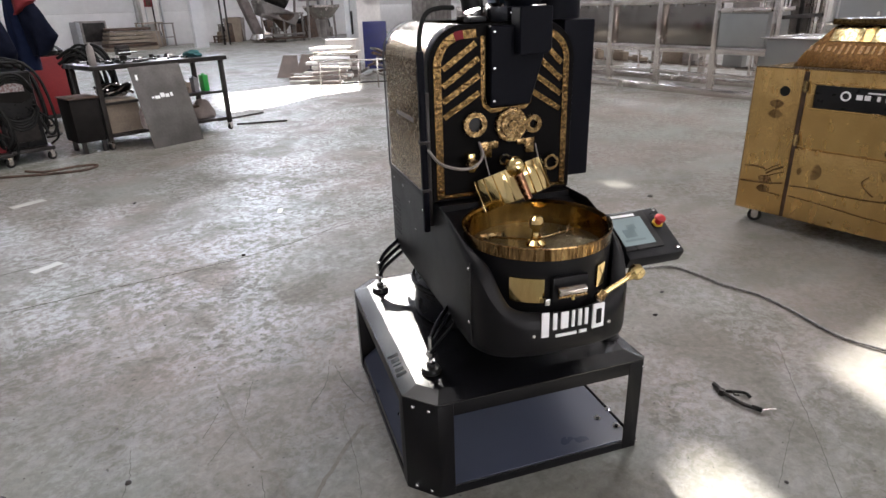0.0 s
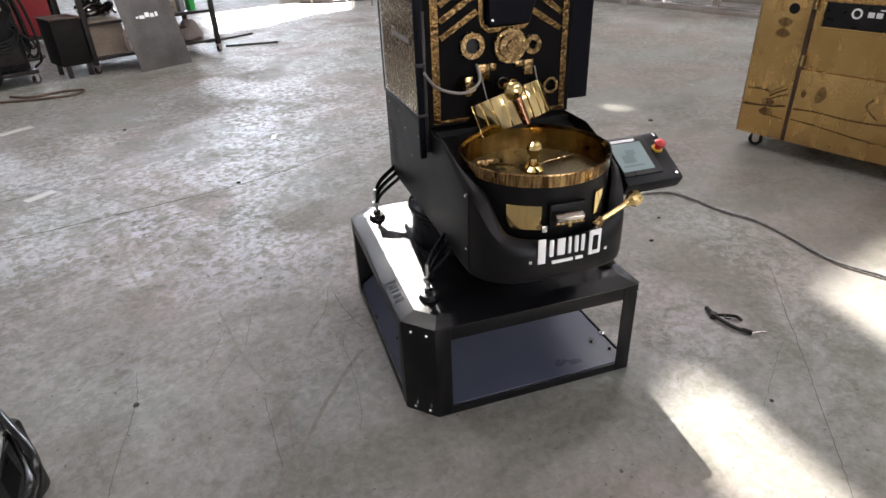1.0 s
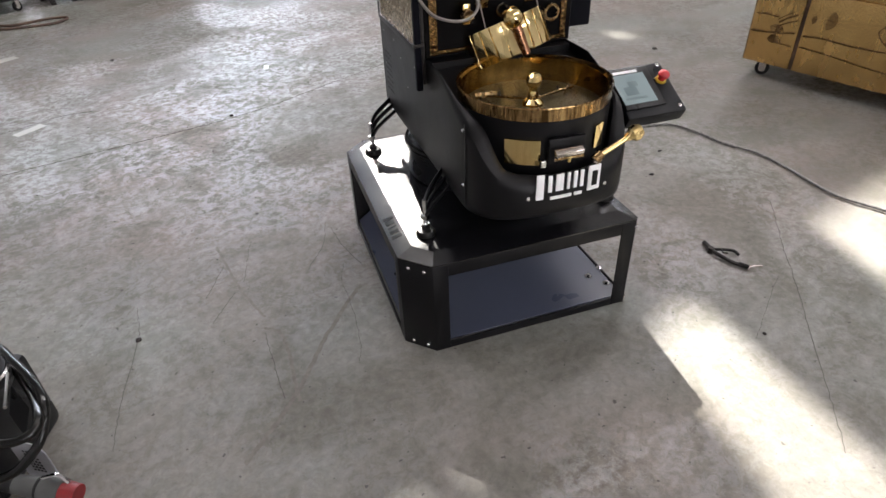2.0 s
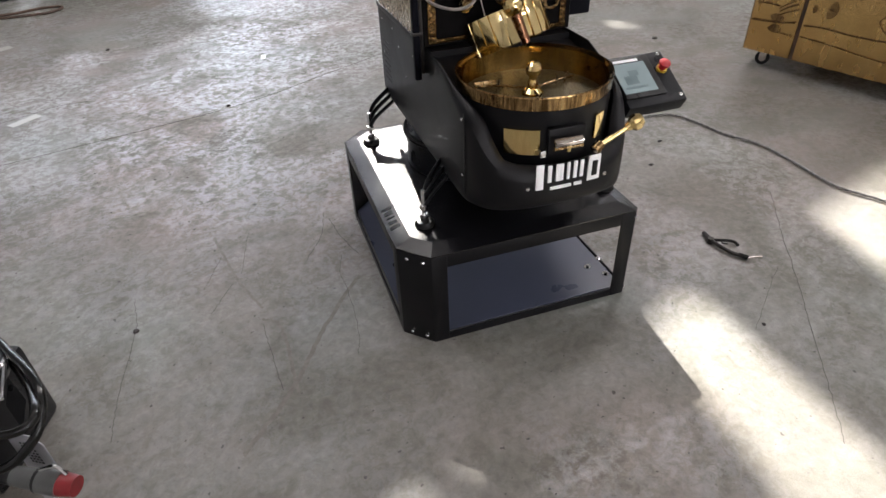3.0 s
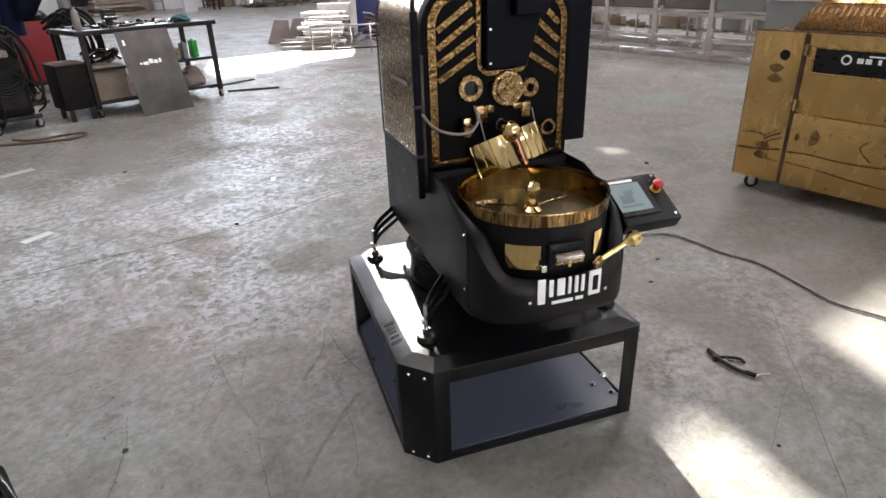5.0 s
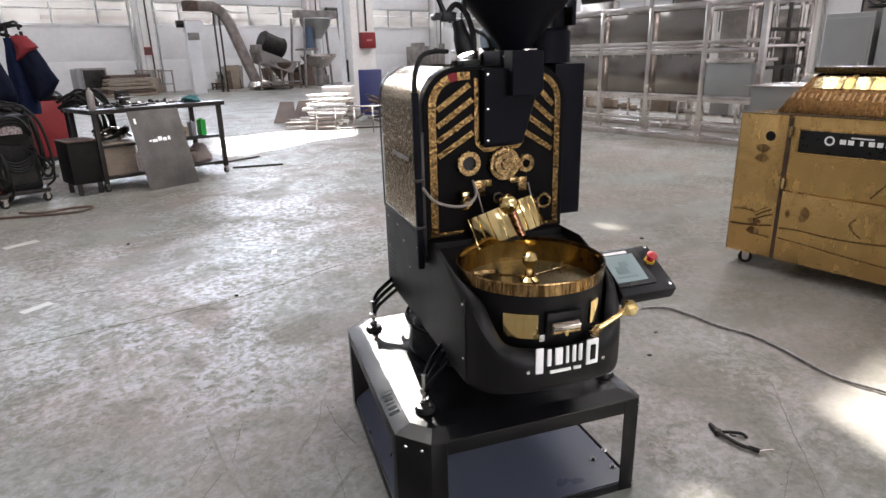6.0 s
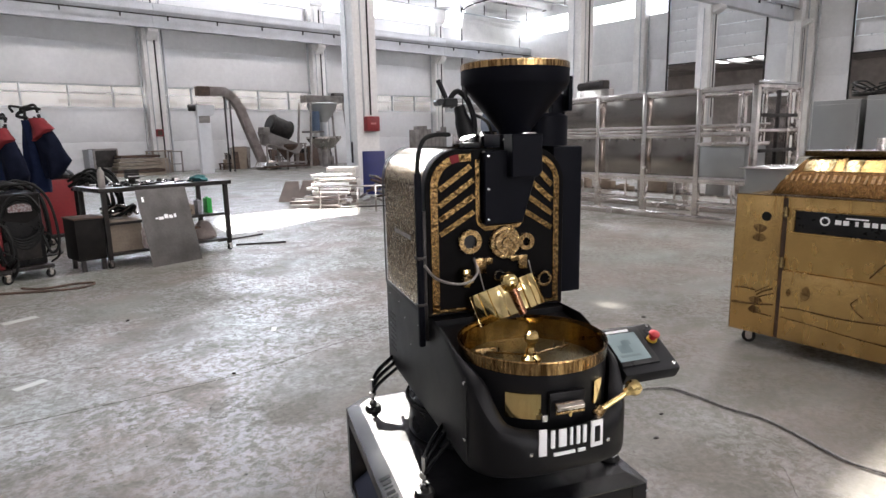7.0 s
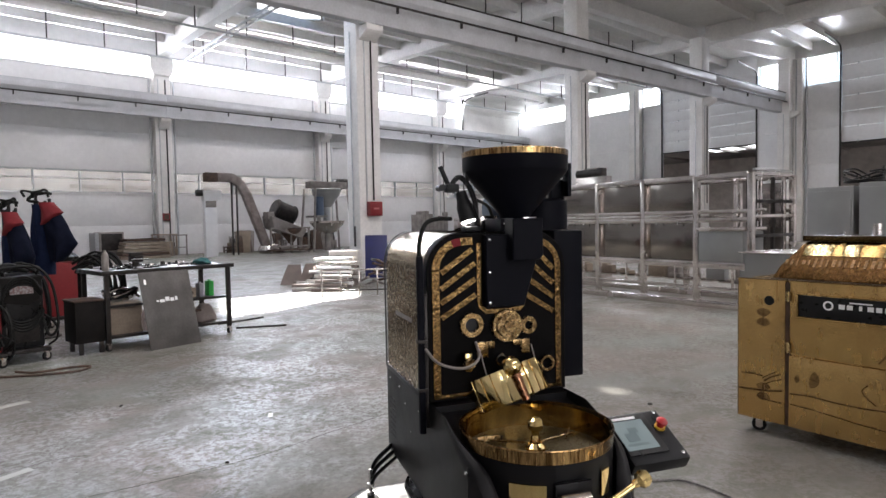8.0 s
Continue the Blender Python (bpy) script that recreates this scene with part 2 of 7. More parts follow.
def floor_material():
    """Power-floated concrete: cloudy grey-brown slab, worn patches that shine, grit and fine stains."""
    m = bpy.data.materials.new("worn_concrete_floor")
    m.use_nodes = True
    nt = m.node_tree
    n, link = nt.nodes, nt.links.new
    b = n["Principled BSDF"]
    tc = n.new("ShaderNodeTexCoord")

    def noisy(s, detail=6.0, rough=0.55, warp=0.0):
        t = n.new("ShaderNodeTexNoise")
        t.inputs["Scale"].default_value, t.inputs["Detail"].default_value = s, detail
        t.inputs["Roughness"].default_value, t.inputs["Distortion"].default_value = rough, warp
        link(tc.outputs["Object"], t.inputs["Vector"])
        return t.outputs["Fac"]

    def span(value, lo, hi, a, z):
        r = n.new("ShaderNodeMapRange")
        r.inputs["From Min"].default_value, r.inputs["From Max"].default_value = lo, hi
        r.inputs["To Min"].default_value, r.inputs["To Max"].default_value = a, z
        link(value, r.inputs["Value"])
        return r.outputs[0]

    def blend(kind, fac, a, c):
        x = n.new("ShaderNodeMix")
        x.data_type, x.blend_type = "RGBA", kind
        for slot, v in (("Factor", fac), ("A", a), ("B", c)):
            if isinstance(v, (tuple, float)):
                x.inputs[slot].default_value = v
            else:
                link(v, x.inputs[slot])
        return x.outputs["Result"]

    base = blend("MIX", span(noisy(0.75, 5), 0.38, 0.62, 0, 1), (0.203, 0.178, 0.157, 1), (0.2, 0.207, 0.187, 1))
    base = blend("MIX", span(noisy(2.6, 7, 0.62, 0.8), 0.44, 0.62, 0, 0.75), base, (0.128, 0.122, 0.1, 1))
    base = blend("MIX", span(noisy(9, 6, 0.7), 0.58, 0.72, 0, 0.14), base, (0.31, 0.297, 0.275, 1))
    base = blend("MULTIPLY", 0.5, base, span(noisy(34, 8, 0.68, 0.5), 0.34, 0.66, 0.66, 1.3))
    base = blend("MIX", span(noisy(42, 2, 0.5), 0.715, 0.735, 0, 0.8), base, (0.06, 0.055, 0.05, 1))
    link(base, b.inputs["Base Color"])
    # polished flecks left by the float, gathered in worn patches
    fleck = n.new("ShaderNodeMath")
    fleck.operation = "MULTIPLY"
    link(span(noisy(19, 9, 0.82, 0.4), 0.468, 0.53, 0, 1), fleck.inputs[0])
    link(span(noisy(1.3, 8, 0.7, 1.0), 0.4, 0.54, 0.1, 1.0), fleck.inputs[1])
    # tint puts the windows' blue into the floor sheen
    b.inputs["Specular Tint"].default_value = (0.8, 0.87, 1.0, 1)
    link(span(fleck.outputs[0], 0, 1, 0.6, 0.28), b.inputs["Roughness"])
    link(span(fleck.outputs[0], 0, 1, 0.11, 0.62), b.inputs["Specular IOR Level"])
    k = n.new("ShaderNodeBump")
    k.inputs["Strength"].default_value, k.inputs["Distance"].default_value = 0.34, 0.005
    link(noisy(30, 9, 0.8), k.inputs["Height"])
    link(k.outputs[0], b.inputs["Normal"])
    return m


FLOOR = floor_material()


# ---- mesh helpers ----
def mesh_of(name, bm, mat, smooth=35):
    me = bpy.data.meshes.new(name)
    bmesh.ops.recalc_face_normals(bm, faces=bm.faces)
    bm.to_mesh(me)
    bm.free()
    me.materials.append(mat)
    if smooth:
        me.shade_smooth()
        me.set_sharp_from_angle(angle=radians(smooth))
    return me


def part(name, bm, mat, parent=None, label="", m=None, smooth=35):
    ob = new(name, mesh_of(name, bm, mat, smooth))
    if parent is not None:
        ob.parent = parent
    if m is not None:
        ob.matrix_basis = m
    if label:
        ob["label"] = label
    return ob


def thing(name, m, label, category, group="", kind=""):
    ob = new(name)
    ob.empty_display_size = 0.1
    ob.matrix_basis = m
    return tagged(ob, label, category, group, kind)


def add_box(bm, lo, hi, bevel=0.0, m=None):
    c = [(a + b) / 2 for a, b in zip(lo, hi)]
    s = [abs(b - a) for a, b in zip(lo, hi)]
    made = bmesh.ops.create_cube(bm, size=1.0, matrix=Matrix.LocRotScale(c, None, s))
    vs = made["verts"]
    if bevel:
        es = list({e for v in vs for e in v.link_edges})
        got = bmesh.ops.bevel(bm, geom=es, offset=min(bevel, min(s) * 0.45), segments=2, affect="EDGES", profile=0.6)
        vs = list({v for f in got["faces"] for v in f.verts} | {v for v in vs if v.is_valid})
    if m is not None:
        bmesh.ops.transform(bm, matrix=m, verts=vs)
    return vs


def box(lo, hi, bevel=0.0, m=None):
    bm = bmesh.new()
    add_box(bm, lo, hi, bevel, m)
    return bm


def add_rod(bm, a, b, r, r2=None, seg=16, caps=True):
    a, b = Vector(a), Vector(b)
    d = b - a
    turn = d.to_track_quat("Z", "Y").to_matrix().to_4x4()
    return bmesh.ops.create_cone(bm, cap_ends=caps, segments=seg, radius1=r, radius2=r if r2 is None else r2, depth=d.length,
                                 matrix=Matrix.Translation((a + b) / 2) @ turn)["verts"]


def rod(a, b, r, r2=None, seg=16):
    bm = bmesh.new()
    add_rod(bm, a, b, r, r2, seg)
    return bm


def smooth_path(points, per=6):
    """A soft curve through the points (Catmull-Rom)."""
    p = [Vector(v) for v in points]
    p = [2 * p[0] - p[1], *p, 2 * p[-1] - p[-2]]
    out = []
    for i in range(1, len(p) - 2):
        for k in range(per):
            t = k / per
            out.append(0.5 * (2 * p[i] + (p[i + 1] - p[i - 1]) * t + (2 * p[i - 1] - 5 * p[i] + 4 * p[i + 1] - p[i + 2]) * t * t
                              + (3 * p[i] - p[i - 1] - 3 * p[i + 1] + p[i + 2]) * t ** 3))
    return out + [p[-2]]


def add_tube(bm, pts, r, seg=10, flat=1.0):
    pts = [Vector(p) for p in pts]
    rings, side = [], None
    for i, p in enumerate(pts):
        d = (pts[min(i + 1, len(pts) - 1)] - pts[max(i - 1, 0)]).normalized()
        if side is None:
            side = d.orthogonal().normalized()
        side = (side - d * side.dot(d)).normalized()
        up = d.cross(side)
        rings.append([bm.verts.new(p + r * (math.cos(a) * side + flat * math.sin(a) * up)) for a in [2 * math.pi * k / seg for k in range(seg)]])
    for q, s in zip(rings, rings[1:]):
        for k in range(seg):
            bm.faces.new((q[k], q[(k + 1) % seg], s[(k + 1) % seg], s[k]))
    bm.faces.new(rings[0])
    bm.faces.new(rings[-1])


def tube(points, r, seg=10, per=6):
    bm = bmesh.new()
    add_tube(bm, smooth_path(points, per) if per else points, r, seg)
    return bm


def lathe(profile, centre=(0, 0, 0), seg=48, a0=0.0, a1=2 * math.pi):
    """A turned form from (radius, height) pairs."""
    bm = bmesh.new()
    whole = abs(a1 - a0 - 2 * math.pi) < 1e-6
    n = seg if whole else seg + 1
    c = Vector(centre)
    cols = [[bm.verts.new(c + Vector((r * math.cos(a), r * math.sin(a), z))) for r, z in profile] for a in [a0 + (a1 - a0) * k / seg for k in range(n)]]
    for k in range(seg):
        p, q = cols[k], cols[(k + 1) % n]
        for i in range(len(profile) - 1):
            bm.faces.new((p[i], q[i], q[i + 1], p[i + 1]))
    bmesh.ops.remove_doubles(bm, verts=bm.verts, dist=1e-5)
    return bm


def plate(outline, depth, plane="xz", at=0.0, bevel=0.0):
    """A flat piece: its outline in a plane (xz: at is y; xy: at is z; yz: at is x) and its thickness."""
    bm = bmesh.new()
    put = {"xz": lambda u, v, d: (u, at + d, v), "xy": lambda u, v, d: (u, v, at + d), "yz": lambda u, v, d: (at + d, u, v)}[plane]
    lo = [bm.verts.new(put(u, v, 0)) for u, v in outline]
    hi = [bm.verts.new(put(u, v, depth)) for u, v in outline]
    bm.faces.new(lo)
    bm.faces.new(hi)
    for i in range(len(lo)):
        j = (i + 1) % len(lo)
        bm.faces.new((lo[i], lo[j], hi[j], hi[i]))
    if bevel:
        bmesh.ops.bevel(bm, geom=list(bm.edges), offset=bevel, segments=1, affect="EDGES")
    return bm


def arc(cx, cz, r, a0, a1, n=10):
    return [(cx + r * math.cos(radians(a0 + (a1 - a0) * k / n)), cz + r * math.sin(radians(a0 + (a1 - a0) * k / n))) for k in range(n + 1)]


def ribbon(points, width):
    """The outline of a band of that width along a line in a plane."""
    left, right = [], []
    for i, p in enumerate(points):
        a, b = points[max(i - 1, 0)], points[min(i + 1, len(points) - 1)]
        d = Vector((b[0] - a[0], b[1] - a[1])).normalized()
        left.append((p[0] - d.y * width / 2, p[1] + d.x * width / 2))
        right.append((p[0] + d.y * width / 2, p[1] - d.x * width / 2))
    return left + right[::-1]


def ring(cx, cz, r, hole, depth, y, seg=32):
    """A flat ring that faces -y."""
    bm = lathe([(hole, 0), (r * 0.97, 0), (r, depth * 0.2), (r, depth), (hole, depth), (hole, 0)], seg=seg)
    bmesh.ops.transform(bm, matrix=pose(cx, y, cz, -90, 0, 0), verts=bm.verts)
    return bm


def screw(parent, p, facing, r=0.006, mat=None):
    d = Vector(facing).normalized()
    bm = lathe([(0, 0.7 * r), (0.6 * r, 0.6 * r), (r, 0.15 * r), (r, -0.003), (0, -0.003)], seg=10)
    bmesh.ops.transform(bm, matrix=Matrix.Translation(p) @ d.to_track_quat("Z", "Y").to_matrix().to_4x4(), verts=bm.verts)
    part("screw", bm, mat or CHROME, parent)


# ---- the hall ----
CRANEGREY = material("blue_grey_crane_beam", (0.56, 0.565, 0.585), 0.5, spots=(0.47, 0.475, 0.49), scale=1.5, fine=0.2)
# dark colour chosen to cut light bounced off the beam tops
BOUNCE_DARK = material("dark_beam_top", (0.1, 0.095, 0.09), 0.8, spots=(0.06, 0.056, 0.052), scale=4)
def structure(name, bm, mat, label="", smooth=35):
    return tagged(part(name, bm, mat, None, label, smooth=smooth), kind="structure")


floor = structure("floor", box((WALL_W - 0.3, WALL_S - 0.3, -0.25), (WALL_E + 0.3, WALL_N + 0.3, 0.0)), FLOOR, "worn grey power-floated concrete floor with cracks and stains")
structure("ground", box((-400, -400, -0.4), (400, 400, -0.3)), OUTSIDE, "pale ground outside the hall")


def wall_north():
    w = thing("wall_north", Matrix(), "white panelled long wall with two window bands", "wall", kind="structure")
    y0, y1 = WALL_N, WALL_N + 0.25
    edges = [WALL_W, 0.6, 9.9, 19.1, 28.5, WALL_E]
    for a, b in zip(edges, edges[1:]):
        for z0, z1, name in ((0.0, 1.55, "panel"), (1.556, 3.13, "panel"), (4.22, 6.1, "panel"), (6.106, 8.86, "panel"), (10.02, ROOF_Z, "panel")):
            part(name, box((a + 0.004, y0, z0), (b - 0.004, y1, z1), 0.006), WALL, w)
        n = 5
        for k in range(n):
            xa, xb = a + (b - a) * k / n, a + (b - a) * (k + 1) / n
            f = part("window_frame", box((xa, y0 + 0.04, 3.13), (xa + 0.07, y1 - 0.04, 4.22), 0.006), GALV, w)
            part("glazing_bar", box((xa + 0.07, y0 + 0.08, 3.78), (xb, y0 + 0.099, 3.83), 0.003), WALL, w)
            part("pane", box((xa + 0.07, y0 + 0.1, 3.19), (xb, y0 + 0.112, 4.16)), GLASS, w)
        for z in (3.13, 4.16):
            part("window_rail", box((a, y0 + 0.03, z), (b, y1 - 0.03, z + 0.06), 0.006), GALV, w)
        part("sill", box((a, y0 - 0.05, 3.06), (b, y0, 3.1), 0.006), WALL, w)
        part("head_trim", box((a, y0 - 0.04, 8.86), (b, y1, 8.94), 0.006), WALL, w)
        part("frosted_pane", box((a, y0 + 0.2, 8.94), (b, y0 + 0.22, 10.02)), FROST, w)
        part("window_post", box(((a + b) / 2 - 0.03, y0 + 0.02, 8.94), ((a + b) / 2 + 0.03, y0 + 0.1, 10.02), 0.005), GALV, w)


def wall_column(x, box_on):
    c = thing("column", pose(x, WALL_N, 0), "pale grey precast column standing proud of the wall", "column", "wall columns", "structure")
    part("shaft", box((-0.4, -0.45, 0), (0.4, -0.003, 10.0), 0.02), CONCRETE, c)
    part("corbel", plate([(-0.451, 6.3), (-0.9, 6.7), (-0.9, 6.84), (-0.451, 6.84)], 0.5, "yz", -0.25, 0.01), CONCRETE, c)
    part("haunch", plate([(-0.4, 10.0), (-0.55, 9.9), (-0.55, 9.3), (-0.4, 9.0), (0.4, 9.0), (0.55, 9.3), (0.55, 9.9), (0.4, 10.0)], 0.1, "xz", -0.56, 0.01), CONCRETE, c)
    for dx, r in ((-0.55, 0.05), (-0.22, 0.025), (0.12, 0.035), (0.5, 0.03), (0.62, 0.045)):
        part("pipe", rod((dx, -0.12 if abs(dx) > 0.4 else -0.48, 0), (dx, -0.12 if abs(dx) > 0.4 else -0.48, 8.8), r, seg=10), RAW_STEEL if abs(dx) < 0.2 else GALV, c)
    if box_on:
        part("switch_box", box((-0.24, -0.55, 1.76), (0.12, -0.452, 2.12), 0.015), RED_PAINT, c, "dull red wall box")
        part("box_door", box((-0.17, -0.562, 1.82), (0.05, -0.551, 2.06), 0.008), RUST, c)


def interior_column(x, y, w, box_on=False):
    c = thing("column", pose(x, y, 0), "white precast concrete column carrying the crane beam", "column", "hall columns", "structure")
    part("shaft", box((0, 0, 0), (w, 0.62, 10.0), 0.025), CONCRETE, c)
    part("plinth", box((-0.012, -0.012, 0), (w + 0.012, 0.632, 0.25), 0.01), CONCRETE, c)
    part("corbel", plate([(0, 6.72), (-0.42, 6.95), (-0.42, 7.12), (0, 7.12)], w - 0.2, "yz", 0.1, 0.01), CONCRETE, c)
    part("groove", box((w * 0.3, -0.02, 1.8), (w * 0.36, -0.001, 7.0), 0.004), GALV, c)
    part("conduit", rod((w * 0.62, -0.03, 2.1), (w * 0.62, -0.03, 7.0), 0.025, seg=10), RAW_STEEL, c)
    part("conduit", rod((-0.03, 0.3, 1.0), (-0.03, 0.3, 7.0), 0.02, seg=10), GALV, c)
    if box_on:
        part("hose_cabinet", box((w * 0.3, -0.2, 1.64), (w * 0.86, -0.003, 2.06), 0.02), RED_PAINT, c, "red fire hose cabinet")
        part("cabinet_door", box((w * 0.35, -0.215, 1.68), (w * 0.81, -0.201, 2.02), 0.006), RED_PAINT, c)
        part("notice", box((w * 0.45, -0.219, 1.83), (w * 0.68, -0.2155, 1.88)), PINKISH, c)
        part("pull_chain", rod((-0.06, 0.2, 0.75), (-0.06, 0.2, 1.35), 0.03, seg=8), RAW_STEEL, c)


def crane_beam(a, b, top=None):
    a, b = Vector(a), Vector(b)
    d = b - a
    m = Matrix.Translation(a) @ pose(0, 0, 0, 0, 0, math.degrees(math.atan2(d.y, d.x)))
    n = d.length
    c = thing("crane_beam", m, "pale grey concrete crane runway beam with steel rail", "crane beam", "crane runway", "structure")
    part("beam", plate([(-0.16, 0), (0.16, 0), (0.16, 0.55), (0.36, 0.75), (0.36, 1.05), (-0.36, 1.05), (-0.36, 0.75), (-0.16, 0.55)], n, "yz", 0, 0.01), CRANEGREY, c)
    part("rail", plate([(-0.06, 1.05), (0.06, 1.05), (0.03, 1.09), (0.03, 1.16), (-0.03, 1.16), (-0.03, 1.09)], n, "yz", 0), GALV, c)
    # added sheet over the beam; dark by default, to hold down bounced light
    part("beam_top_sheet", box((0.01, -0.37, 1.05), (n - 0.01, 0.37, 1.062)), top or BOUNCE_DARK, c)
    k = 0.6
    while k < n:
        part("clip", box((k, -0.14, 1.062), (k + 0.1, 0.14, 1.09), 0.005), RAW_STEEL, c)
        part("hanger", box((k, -0.44, 0.34), (k + 0.05, -0.36, 0.56), 0.004), RAW_STEEL, c)
        k += 2.4
    part("conductor_bar", box((0, -0.44, 0.5), (n, -0.4, 0.56), 0.006), RAW_STEEL, c)
    part("edge_angle", box((0, -0.366, 1.0), (n, -0.361, 1.05)), top or RAW_STEEL, c)


wall_north()
for x in (0.6, 9.9, 19.1, 28.5):
    wall_column(x, x == 9.9)
for x, y, w, b in ((9.91, 14.85, 0.78, True), (19.6, 14.2, 0.76, False), (28.65, 13.62, 0.76, False), (36.45, 12.45, 0.76, False)):
    interior_column(x, y, w, b)
_line = [(x, 14.57 - 0.0602 * (x - 10.3), 7.12) for x in (-13.9, 10.3, 20.0, 29.0, 37.2)]
for a, b in zip(_line, _line[1:]):
    crane_beam(a, b)
for x0, x1 in ((-13.9, 0.6), (0.61, 9.9), (9.91, 19.1), (19.11, 28.5), (28.51, 37.2)):
    crane_beam((x0, WALL_N - 0.8, 6.85), (x1, WALL_N - 0.8, 6.85), CRANEGREY)


def reflection_posts():
    # unseen posts added to break the south fill into striped reflections
    for x0, x1 in ((-2.5, -2.1), (-1.3, -0.7), (0.2, 0.5)):
        structure("reflection_post", box((x0, WALL_S - 0.22, 0), (x1, WALL_S - 0.02, 4.55), 0.01), RAW_STEEL, "dark steel post added in the unseen south opening")


def wall_east():
    w = thing("wall_east", Matrix(), "pale end wall with raised sectional doors and high windows", "wall", kind="structure")
    x0, x1 = WALL_E, WALL_E + 0.25
    doors = [(6.0, 10.3, 5.25, 10.1), (14.45, 20.43, 5.65, 9.55)]
    for a, b in ((WALL_S, 6.0), (10.3, 14.45), (20.43, WALL_N)):
        for z0, z1 in ((0, 1.55), (1.556, 4.2), (4.206, 6.1), (6.106, 8.5 if a == 10.3 else 8.86), (10.02, ROOF_Z)):
            part("panel", box((x0, a + 0.003, z0), (x1, b - 0.003, z1), 0.006), WALL, w)
    part("infill", box((x0, WALL_S, 8.866), (x1, 6.0, 10.014)), WALL, w)
    for a, b, z in ((6.0, 10.3, 10.1), (14.45, 20.43, 9.55)):
        part("infill", box((x0, a + 0.003, z + 0.01), (x1, b - 0.003, ROOF_Z)), WALL, w)
    for a, b, z in ((10.43, 11.95, 8.85), (12.76, 14.3, 8.506), (20.5, 21.84, 8.866), (22.6, WALL_N - 0.3, 8.866)):
        part("frosted_pane", box((x0 + 0.2, a, z), (x0 + 0.22, b, 10.014)), FROST, w)
        for y in (a, b - 0.05):
            part("window_post", box((x0 + 0.02, y, z), (x0 + 0.12, y + 0.05, 10.014), 0.005), GALV, w)
    for a, b, z, top in doors:
        n = 6
        for k in range(n):
            za, zb = z + (top - z) * k / n, z + (top - z) * (k + 1) / n
            part("door_slat", box((x0 + 0.06, a + 0.08, za + 0.012), (x0 + 0.12, b - 0.08, zb), 0.014), WALL, w)
            for u in (0.2, 0.5, 0.8):
                part("slat_hinge", box((x0 + 0.04, a + (b - a) * u, za - 0.06), (x0 + 0.059, a + (b - a) * u + 0.07, za + 0.07), 0.005), GALV, w)
        part("bottom_seal", box((x0 + 0.05, a + 0.08, z - 0.05), (x0 + 0.13, b - 0.08, z + 0.008), 0.008), RUBBER, w)
        for y in (a, b - 0.08):
            part("door_track", box((x0 - 0.06, y, 0), (x0 + 0.05, y + 0.08, top), 0.006), RAW_STEEL, w)
            part("track_bend", tube([(x0 - 0.02, y + 0.04, top - 0.1), (x0 - 0.1, y + 0.04, top + 0.15), (x0 - 0.6, y + 0.04, top + 0.3), (x0 - 2.6, y + 0.04, top + 0.42)], 0.04, 8, 5), RAW_STEEL, w)
    for y in (22.2, 12.36):
        part("column", box((x0 - 0.4, y - 0.38, 0), (x0 - 0.003, y + 0.38, 10.0), 0.02), CONCRETE, w)
        part("pipe", rod((x0 - 0.44, y - 0.1, 0), (x0 - 0.44, y - 0.1, 9.9), 0.04, seg=10), GALV, w)
        part("pipe", rod((x0 - 0.1, y - 0.5, 0), (x0 - 0.1, y - 0.5, 9.9), 0.05, seg=10), GALV, w)


def closing_walls():
    for name, lo, hi in (("wall_south", (WALL_W, WALL_S - 0.25, 0), (-3.25, WALL_S, 8.9)), ("wall_south_east", (1.25, WALL_S - 0.25, 0), (WALL_E, WALL_S, 8.9)), ("wall_south_over", (-3.25, WALL_S - 0.25, 4.55), (1.25, WALL_S, 8.9)), ("wall_west", (WALL_W - 0.25, WALL_S, 0), (WALL_W, WALL_N, ROOF_Z))):
        structure(name, box(lo, hi), WALL, "plain pale grey panel wall")
    structure("wall_south_head", box((WALL_W, WALL_S - 0.25, 9.96), (WALL_E, WALL_S, ROOF_Z)), WALL, "pale panel strip above the added high opening")
    structure("wall_south_side", box((13.1, WALL_S - 0.25, 8.9), (WALL_E, WALL_S, 9.96)), WALL, "pale panel strip beside the added high opening")


wall_east()
closing_walls()
reflection_posts()
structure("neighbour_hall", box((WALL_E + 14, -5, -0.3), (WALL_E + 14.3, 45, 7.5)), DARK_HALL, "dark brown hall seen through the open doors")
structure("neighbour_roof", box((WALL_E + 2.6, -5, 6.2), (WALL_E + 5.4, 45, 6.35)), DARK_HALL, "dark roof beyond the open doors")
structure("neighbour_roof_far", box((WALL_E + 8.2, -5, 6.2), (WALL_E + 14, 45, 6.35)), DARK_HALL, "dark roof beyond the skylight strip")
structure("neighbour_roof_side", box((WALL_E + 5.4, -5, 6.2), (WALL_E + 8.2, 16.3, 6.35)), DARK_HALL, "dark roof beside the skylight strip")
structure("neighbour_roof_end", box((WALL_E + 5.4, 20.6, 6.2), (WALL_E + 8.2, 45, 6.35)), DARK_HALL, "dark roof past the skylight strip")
for y0, y1 in ((16.4, 17.35), (17.66, 18.95), (19.26, 20.5)):
    structure("neighbour_skylight", box((WALL_E + 5.5, y0, 6.24), (WALL_E + 8.1, y1, 6.27)), FROST, "bright skylight in the neighbouring roof")
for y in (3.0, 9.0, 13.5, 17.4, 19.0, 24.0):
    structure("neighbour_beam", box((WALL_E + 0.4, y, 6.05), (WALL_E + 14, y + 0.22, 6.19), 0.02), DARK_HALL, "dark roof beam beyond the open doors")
back = thing("backdrop", Matrix(), "pale building with dark bands outside the window band", "building", kind="structure")
